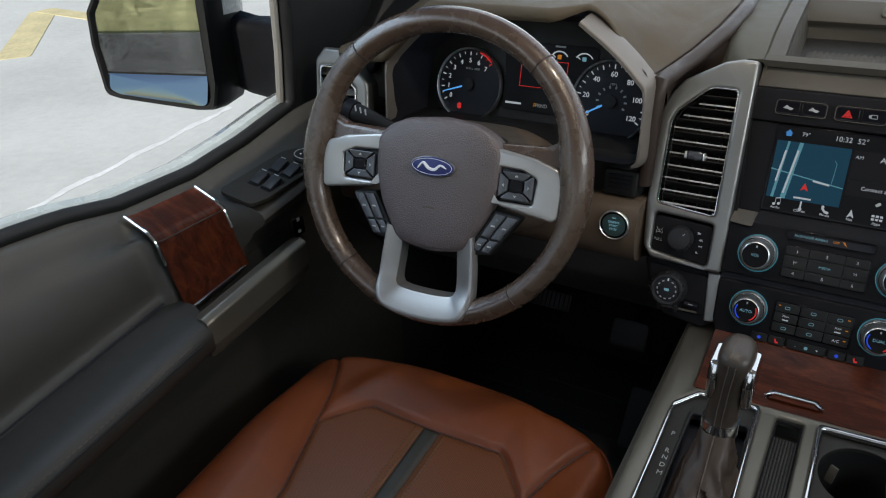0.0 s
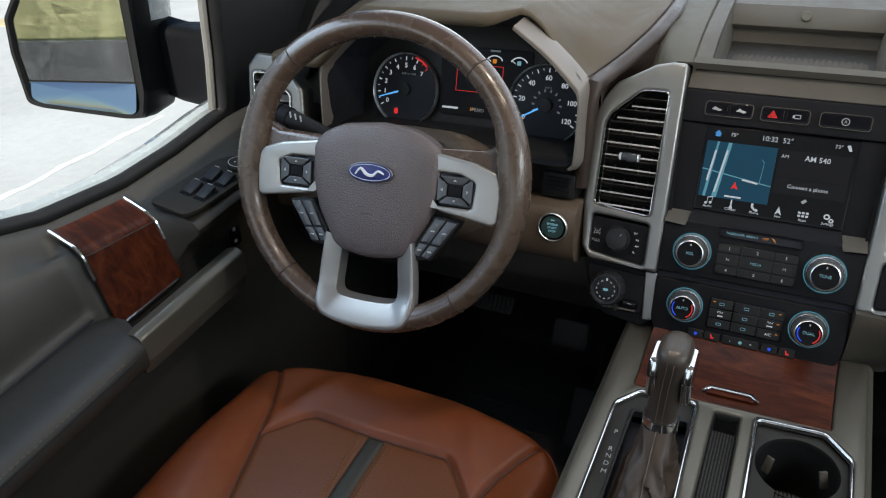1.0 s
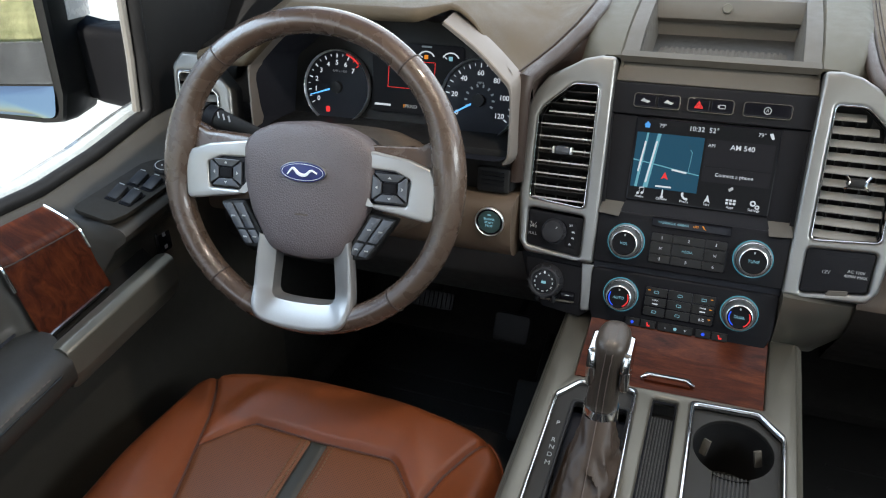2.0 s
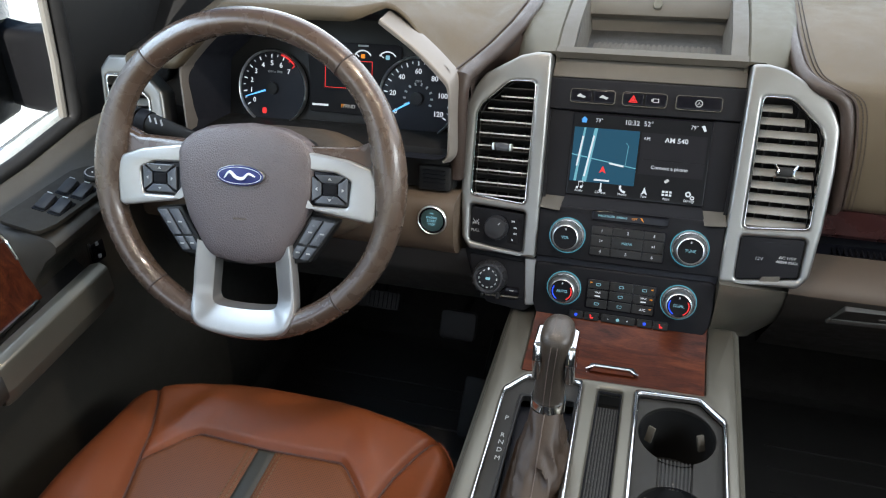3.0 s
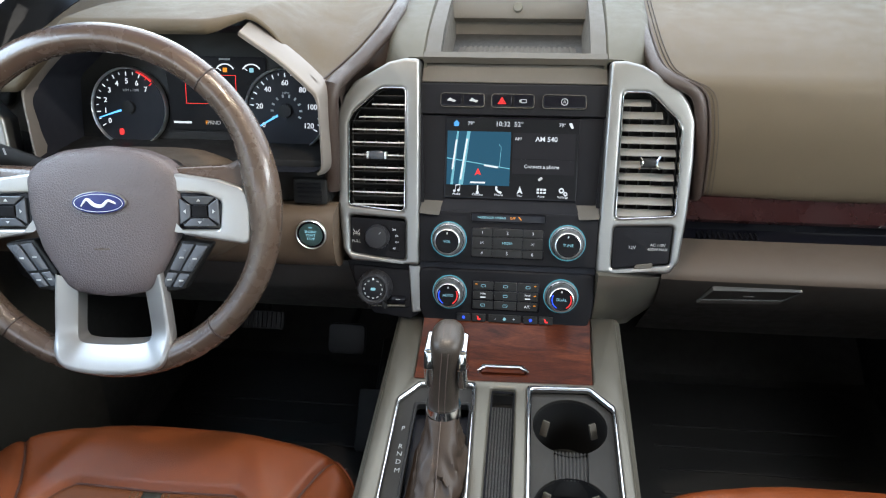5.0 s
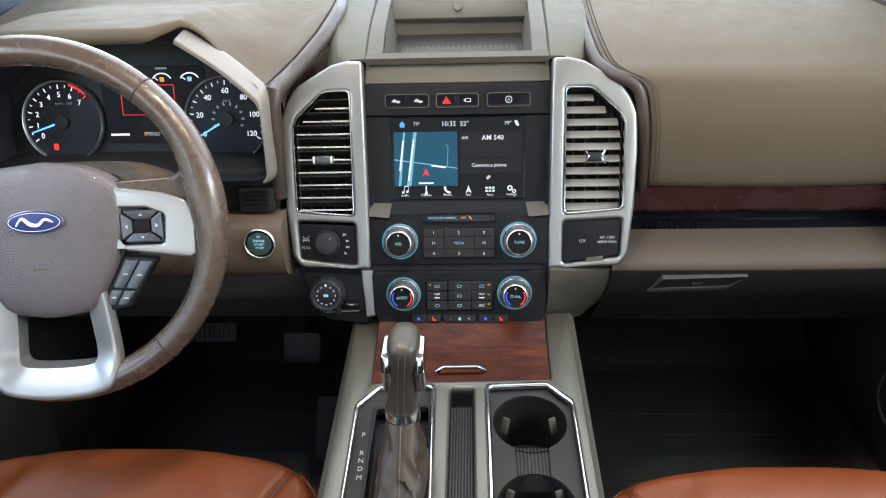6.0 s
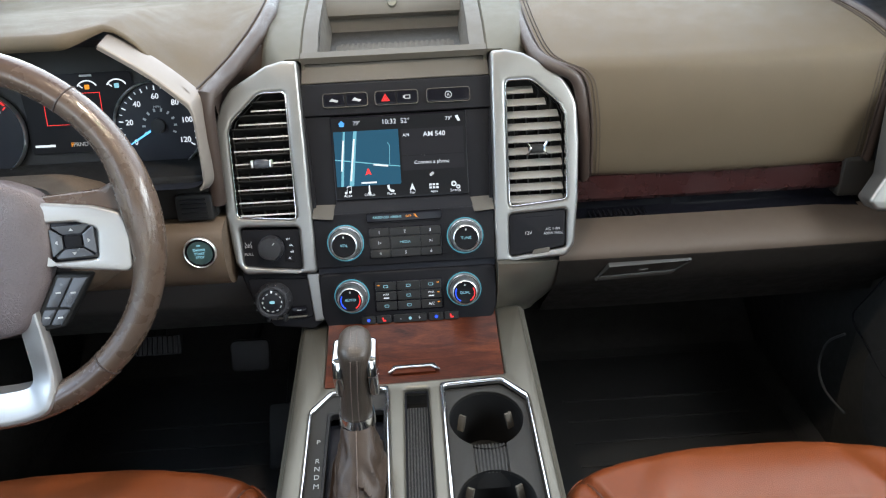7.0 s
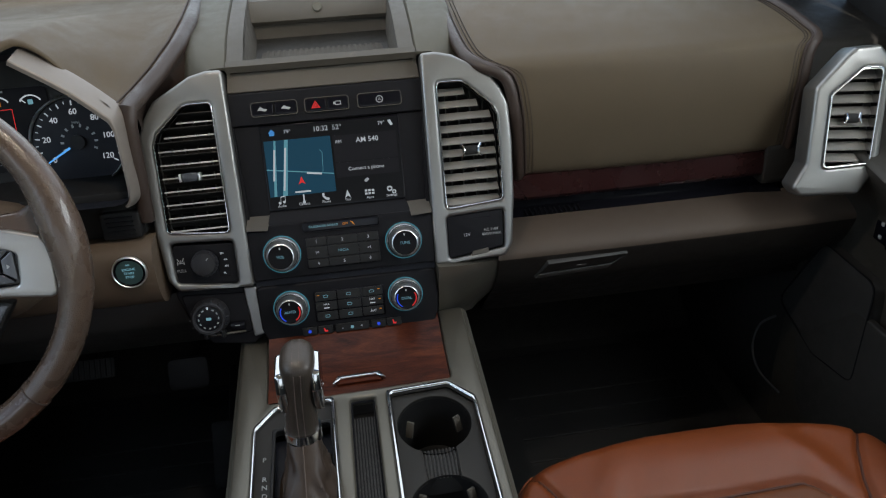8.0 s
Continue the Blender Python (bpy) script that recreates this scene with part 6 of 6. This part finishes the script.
    for sgn in (-1, 1):
        line = []
        for v in np.linspace(-0.28, 0.292, 80):
            u = sgn * bolster_line(v)
            line.append((u, v, height(u, v) - groove(u, v) + 0.0004))
        part("seam", tube(line, 0.0020, 6), SEAM_BROWN, s)
        line = []
        for f in np.linspace(0, 1, 60):
            if f < 0.75:
                v, u = lerp(-0.28, 0.185, f / 0.75), W - 0.014
            else:
                u = lerp(W - 0.014, 0.206, (f - 0.75) / 0.25)
                v = front_line(u) - 0.012
            line.append((sgn * u, v, height(u, v) + 0.0012))
        part("piping", tube(line, 0.0022, 6), LEATHER_SEAT, s)
    return s


seat(-1, "saddle-brown leather driver seat cushion with perforated inserts")
seat(1, "saddle-brown leather passenger seat cushion with perforated inserts")


# ---- doors ----
def sill(y):
    return table([(-0.80, 0.705), (-0.592, 0.694), (-0.521, 0.687), (-0.442, 0.671), (-0.316, 0.667), (-0.209, 0.679), (-0.105, 0.699), (0.10, 0.72)], y)


def door(s):
    d = thing("door_1" if s < 0 else "door_2", at(s * 0.80, -0.35, 0.40), "dark vinyl truck door trim with leather armrest", "door", kind="structure")
    O = pose(-s * 0.80, 0.35, -0.40)

    def dp(name, bm, mat, label="", parent=None):
        return part(name, move(bm, O), mat, parent or d, label)

    # upper trim: from the window sill in to the armrest
    rows = []
    for y in np.linspace(-1.0, 0.06, 180):
        z0 = sill(y)
        front = step(-0.468, -0.448, y)
        pod = step(-0.336, -0.318, y)
        a = [(0.825, z0 - 0.004), (0.806, z0 + 0.004), (0.792, z0 - 0.004)]
        fall = 0.13 * min(0.0, y + 0.46)
        rear_p = [(0.778, z0 - 0.030), (0.764, 0.645 + fall * 0.3), (0.752, 0.608 + fall * 0.6), (0.747, 0.576 + fall), (0.742, 0.562 + fall)]
        wood_p = [(0.774, z0 - 0.016), (0.752, z0 - 0.030), (0.745, 0.610), (0.737, 0.580), (0.731, 0.545)]
        pod_p = [(0.775, z0 - 0.012), (0.735, z0 - 0.018), (0.690, z0 - 0.026), (0.684, z0 - 0.044), (0.728, 0.58)]
        lowp = [(0.738, 0.50), (0.745, 0.40), (0.74, 0.20), (0.75, 0.04)]
        mixp = [tuple(lerp(lerp(r[k], w[k], front), p[k], pod) for k in range(2)) for r, w, p in zip(rear_p, wood_p, pod_p)]
        prof = smooth_path([(u, v, 0) for u, v in a + mixp + lowp], 3)
        rows.append([(s * p.x, y, p.y) for p in prof])
    dp("trim_panel", loft(rows), DOOR_SOFT, "dark grey-green door trim")
    # armrest
    arm = [(0.745, 0.556), (0.700, 0.557), (0.668, 0.556), (0.655, 0.549), (0.650, 0.538), (0.651, 0.520), (0.668, 0.508), (0.745, 0.480)]
    ring = [(p.x, p.y) for p in smooth_path([(u, v, 0) for u, v in arm], 3)]
    rows = []
    for f in np.linspace(0, 1, 24):
        row = []
        for u, v in ring:
            y = lerp(-1.0, -0.446 - 0.42 * max(0.0, 0.70 - u), f)
            row.append((s * (u + 0.004 * max(0.0, f - 0.93) / 0.07), y, v + 0.14 * (y + 0.48) - 0.003 * max(0.0, f - 0.96) / 0.04))
        rows.append(row)
    dp("armrest", loft(rows, True, True), DOOR_BROWN, "stitched brown leather armrest")
    st = []
    for y in np.arange(-0.98, -0.50, 0.0075):
        st.append(tube([(s * 0.6525, y, 0.5475 + 0.14 * (y + 0.48)), (s * 0.6525, y + 0.005, 0.5482 + 0.14 * (y + 0.48))], 0.0007, 4))
    tagged(dp("stitching", merge(*st), THREAD_GREY), kind="stuff")
    dp("armrest_seam", tube([(s * 0.6495, -0.99, 0.541 - 0.0714), (s * 0.6495, -0.49, 0.541 - 0.0014)], 0.0013, 5), BLACK)
    dp("armrest_gap", tube([(s * 0.7435, y, 0.5585 + 0.14 * (y + 0.48)) for y in np.linspace(-0.99, -0.462, 12)], 0.0030, 6), MATTE)
    # pull handle
    bar = [(0.688, 0.556), (0.668, 0.562), (0.657, 0.556), (0.655, 0.522), (0.664, 0.498), (0.688, 0.496)]
    rows = []
    for y, k in ((-0.468, 0.90), (-0.463, 0.97), (-0.450, 1.0), (-0.33, 1.0), (-0.285, 1.0), (-0.270, 0.96)):
        rise = 0.022 * (y + 0.468) / 0.19
        rows.append([(s * (0.675 + (u - 0.675) * k), y, 0.545 + rise + (v - 0.545) * k) for u, v in [(q[0], q[1]) for q in rounded([(a, b) for a, b in bar], 0.006)]])
    dp("pull_handle", loft(rows, True, True), CONSOLE, "champagne painted pull handle")
    dp("pull_pocket", loft([[(s * 0.730, y, 0.546 + 0.13 * (y + 0.444)), (s * 0.690, y, 0.530), (s * 0.690, y, 0.50), (s * 0.74, y, 0.50)] for y in (-0.455, -0.25)]), BLACK)
    # wood insert
    rows = []
    for f in np.linspace(0, 1, 14):
        y = lerp(-0.456, -0.337, f)
        z0 = sill(y)
        pr = smooth_path([(0.794, z0 - 0.003, 0), (0.774, z0 - 0.013, 0), (0.752, z0 - 0.026, 0), (0.743, 0.618, 0), (0.734, 0.585, 0), (0.724, 0.541 + 0.013 * f, 0)], 4)
        n = len(pr) - 1
        rows.append([(s * (p.x - 0.006), y + 0.008 * (i / n), p.y + 0.004) for i, p in enumerate(pr)])
    dp("wood_insert", loft(rows), WOOD, "polished walnut insert")
    dp("wood_crease", tube([Vector(r[9]) + Vector((0, 0, 0.0002)) for r in rows], 0.0011, 5), THREAD_DARK)
    dp("pull_chrome", tube([Vector(r[-1]) + Vector((-s * 0.001, 0, 0.001)) for r in rows[:-1]], 0.0030, 6), CHROME)
    for row in (rows[0], rows[-1]):
        dp("wood_edge", tube(row[:14], 0.0026, 8), CHROME, "chrome edging")
    # switches
    if s < 0:
        swm = pose(0.0, 0, 0) @ Matrix.Translation((-0.722, -0.252, 0.665)) @ Euler((radians(4), radians(10), 0)).to_matrix().to_4x4()
        swp = dp("switch_panel", move(plate(rounded([(-0.032, -0.075), (0.028, -0.075), (0.036, -0.050), (0.036, 0.085), (-0.020, 0.085), (-0.032, 0.06)], 0.012), 0.006, 0.0006, top=0.0006), swm), SWITCH, "dark brown window switch panel")
        for yy in (-0.020, 0.022):
            for xx in (-0.004, 0.019):
                part("switch_well", move(move(move(plate(rounded(rect(0.020, 0.034, xx, yy), 0.004), 0.002, 0.0004, top=0.0014), at(0, 0)), swm), O), CAP_BLACK, swp)
                k = part("window_switch", move(move(move(box(0.017, 0.026, 0.008, 0.0028), pose(xx, yy, 0.0035, 16)), swm), O), DIAL_GREY, swp)
                part("switch_mark", move(move(move(plate(rect(0.008, 0.0016), 0.0005, top=0.0124), at(xx, yy + 0.010)), swm), O), INK_DIM, k)
        kd = part("mirror_dial", move(move(move(lathe([(0.017, 0.003), (0.0165, 0.007), (0.0150, 0.0085), (0.0, 0.0080)], 32), at(0.008, 0.064)), swm), O), BLACK, swp)
        part("dial_ring", move(move(move(plate([ring_points(0.0148, 30), ring_points(0.0136, 30)], 0.0006, top=0.0092), at(0.008, 0.064)), swm), O), INK_DIM, kd)
        for a in range(4):
            q = radians(a * 90 + 45)
            part("dial_mark", move(move(move(plate(rect(0.002, 0.002), 0.0005, top=0.0092), at(0.008 + 0.005 * math.cos(q), 0.064 + 0.005 * math.sin(q))), swm), O), INK_WHITE, kd)
    lk = dp("lock_switch", move(box(0.010, 0.030, 0.038, 0.003), at(s * 0.735, -0.205 if s < 0 else -0.118, 0.56)), BLACK_GLOSS)
    for k in (-1, 1):
        part("switch_mark", move(move(box(0.002, 0.006, 0.006, 0.001), at(s * 0.7292, (-0.205 if s < 0 else -0.118), 0.56 + 0.010 * k)), O), INK_DIM, lk)
    part("switch_rim", move(move(box(0.004, 0.005, 0.040, 0.001), at(s * 0.7285, (-0.222 if s < 0 else -0.137), 0.56)), O), CHROME, lk)
    # lower pocket and speaker edge
    dp("map_pocket", move(box(0.05, 0.62, 0.16, 0.02), at(s * 0.722, -0.55, 0.16)), DOOR_DARK)
    if s > 0:
        dp("lower_trim", move(plate(rounded([(-0.30, -0.10), (0.16, -0.10), (0.20, 0.02), (0.08, 0.15), (-0.30, 0.15)], 0.03), 0.012, 0.003), Matrix.Translation((s * 0.735, -0.20, 0.28)) @ pose(0, 0, 0, 90, 0, 90)), DOOR_DARK)
    if s > 0:
        side = Matrix.Translation((0.724, 0, 0)) @ pose(0, 0, 0, 90, 0, -90)
        cover = rounded([(-0.062, 0.334), (0.019, 0.489), (0.143, 0.486), (0.146, 0.316), (0.05, 0.300)], [0.02, 0.03, 0.02, 0.02, 0.02])
        dp("speaker_panel", move(plate(cover, 0.03, 0.004), side), DOOR_DARK, "dark grey speaker cover")
        dp("panel_edge", tube([(0.7235, -u, v) for u, v in cover], 0.0016, 5, True), BEZEL)
        dp("pocket_rim", tube(smooth_path([(0.722, 0.058, 0.300), (0.722, 0.098, 0.252), (0.722, 0.105, 0.195), (0.722, 0.07, 0.168), (0.722, 0.006, 0.172)], 5), 0.0022, 6), SILVER, "thin silver pocket rim")
    # window seal and outer skin
    seal = [(s * 0.818, y, sill(y) + 0.009) for y in np.linspace(-1.0, -0.098, 40)] + [(s * 0.816, -0.090, sill(-0.09) + 0.02), (s * 0.808, -0.088, 0.80), (s * 0.78, -0.10, 1.0), (s * 0.74, -0.14, 1.16)]
    dp("window_seal", tube(seal, 0.011, 10), BLACK, "black rubber window seal")
    run = [(s * 0.823, -0.106, sill(-0.106) + 0.02), (s * 0.814, -0.104, 0.80), (s * 0.786, -0.117, 1.0), (s * 0.746, -0.157, 1.16)]
    dp("glass_run", tube(run, 0.006, 8), VENT_GREY, "grey felt glass run")
    skin = []
    for y in np.linspace(-1.0, -0.05, 30):
        skin.append([(s * u, y, v) for u, v in ((0.836, sill(y) + 0.004), (0.842, sill(y) + 0.014), (0.850, sill(y) + 0.017), (0.868, sill(y) + 0.011), (0.886, sill(y) - 0.012), (0.900, sill(y) - 0.08), (0.93, 0.45), (0.94, 0.1), (0.92, -0.15))])
    dp("outer_skin", solid(loft(skin), 0.003), WHITE_PAINT, "white painted outer door skin")
    g = dp("window_glass", loft([[(s * 0.829, y, sill(y) - 0.02), (s * 0.81, y, 0.92), (s * 0.755, y, 1.22)] for y in np.linspace(-1.0, -0.092, 8)]), GLASS)
    g.visible_shadow = False
    # corner panel ahead of the window, and the frame above
    dp("corner_panel", loft([[(s * 0.812, -0.094, z), (s * 0.800, -0.03, z + 0.01), (s * 0.815, 0.10, z + 0.02), (s * 0.83, 0.20, z + 0.03)] for z in (0.60, 0.70, 0.80, 0.90, 1.0, 1.15)]), BLACK, "black corner panel behind the mirror")
    dp("upper_frame", tube([(s * 0.755, -1.0, 1.22), (s * 0.75, -0.55, 1.225), (s * 0.745, -0.14, 1.16)], 0.03, 8), BLACK)
    return d


door(-1)
door(1)

# ---- door mirror, outside the driver's window ----
MIR = Matrix(((0.9632, -0.0191, 0.268, -1.24), (0.2686, 0.0684, -0.961, 0.0), (0.0, 0.9975, 0.071, 0.78), (0, 0, 0, 1)))
mi = thing("side_mirror", MIR, "black truck side mirror with a split glass", "mirror")
fr = rounded([(-0.118, -0.128), (-0.128, -0.03), (-0.124, 0.035), (-0.086, 0.088), (-0.050, 0.118), (0.115, 0.128), (0.142, 0.105), (0.140, -0.10), (0.128, -0.152), (0.09, -0.153), (-0.085, -0.136)], 0.018)
rows = []
for k, z in ((0.985, 0.008), (1.0, 0.004), (1.01, -0.03), (0.97, -0.09), (0.78, -0.14), (0.35, -0.165)):
    rows.append([(x * k + 0.10 * max(0, -z) , y * k, z) for x, y in fr])
part("housing", loft(rows, True, True), BLACK, mi)
lens = rounded([(-0.106, -0.116), (-0.114, -0.03), (-0.111, 0.028), (-0.077, 0.076), (-0.045, 0.104), (0.105, 0.114), (0.116, 0.09), (0.117, -0.10), (0.114, -0.141), (0.09, -0.141), (-0.085, -0.125)], 0.014)
split = -0.083
upper = [(x, max(y, split + 0.002)) for x, y in lens]
lower = [(x, min(y, split - 0.002)) for x, y in lens]


def mirror_sheet(outline, tilt, bulge, base):
    """A glass sheet; tilt leans its top back, bulge makes it convex."""
    cx, cy = sum(q[0] for q in outline) / len(outline), sum(q[1] for q in outline) / len(outline)
    return loft([[(cx + (x - cx) * k, cy + (y - cy) * k, base - tilt * (y - cy) * k + bulge * (1 - k * k)) for x, y in outline] for k in (1.0, 0.8, 0.6, 0.4, 0.2, 0.02)], True, True)


part("main_glass", mirror_sheet(upper, 0.0, 0.0, 0.0095), MIRROR, mi, "flat mirror glass", 80)
part("spot_glass", mirror_sheet(lower, 0.20, 0.002, 0.012), MIRROR_BLUE, mi, "convex spotter mirror glass", 80)
part("glass_frame", loft([[(x * k, y * k, z) for x, y in fr] for k, z in ((0.99, 0.006), (0.98, 0.018), (0.93, 0.018), (0.90, 0.009))], True), BLACK, mi)
MO = MIR.inverted()
arm_rows = []
for x, y0, y1, z0, z1 in ((-1.14, 0.085, 0.15, 0.655, 0.80), (-1.10, 0.095, 0.17, 0.638, 0.785), (-1.03, 0.085, 0.18, 0.636, 0.787), (-0.95, 0.07, 0.19, 0.642, 0.79), (-0.86, 0.04, 0.20, 0.648, 0.795)):
    arm_rows.append([(x, y, z) for y, z in rounded([(y0, z0), (y1, z0), (y1, z1), (y0, z1)], 0.02)])
part("arm", move(loft(arm_rows, True, True), MO), BEZEL, mi)
part("cap", loft([[(x * k + 0.10 * max(0, -z), max(y, 0.02) * k + 0.004, z) for x, y in fr] for k, z in ((1.02, -0.035), (0.99, -0.09), (0.80, -0.145), (0.36, -0.172))], True, True), WHITE_PAINT, mi, "white painted mirror cap")

# ---- pedals and mats ----
pd = thing("brake_pedal", pose(-0.298, 0.16, 0.258, 62), "black rubber brake pedal", "pedal")
part("pad", plate(rounded(rect(0.070, 0.056), 0.012), 0.014, 0.003), BLACK, pd)
part("arm", tube([(0, 0, -0.01), (0.0, 0.05, -0.10), (0.0, 0.20, -0.18)], 0.009, 8), BLACK, pd)
pa = thing("accelerator_pedal", pose(-0.245, 0.12, 0.10, 48), "black rubber-faced accelerator pedal", "pedal")
part("pad", plate(rounded(rect(0.075, 0.12), 0.010), 0.012, 0.003), BLACK, pa)
part("arm", tube([(0, 0.04, -0.01), (0, 0.16, -0.06)], 0.008, 8), BLACK, pa)
fr_ = thing("foot_rest", pose(-0.46, 0.17, 0.285, 55), "black ribbed parking brake pedal", "pedal")
part("pad", plate(rounded(rect(0.085, 0.035), 0.006), 0.012, 0.002), BLACK, fr_)
for i in range(9):
    part("rib", move(box(0.003, 0.030, 0.003, 0.0008), at(-0.036 + i * 0.009, 0, 0.001)), BLACK, fr_)
part("arm", tube([(0, 0, -0.01), (0, 0.14, -0.10)], 0.009, 8), BLACK, fr_)
for s in (-1, 1):
    m = thing("floor_mat", at(s * 0.47, 0.02, 0.022), "black rubber floor mat", "mat", "floor mats")
    part("mat", plate(rounded([(-0.26, -0.34), (0.24, -0.34), (0.25, 0.36), (-0.24, 0.36)], 0.05), 0.008, 0.002, top=0.008), RUBBER, m)
    for i in range(9):
        part("rib", move(box(0.36, 0.006, 0.005, 0.0015), at(0, -0.26 + i * 0.06, 0.009)), RUBBER, m)

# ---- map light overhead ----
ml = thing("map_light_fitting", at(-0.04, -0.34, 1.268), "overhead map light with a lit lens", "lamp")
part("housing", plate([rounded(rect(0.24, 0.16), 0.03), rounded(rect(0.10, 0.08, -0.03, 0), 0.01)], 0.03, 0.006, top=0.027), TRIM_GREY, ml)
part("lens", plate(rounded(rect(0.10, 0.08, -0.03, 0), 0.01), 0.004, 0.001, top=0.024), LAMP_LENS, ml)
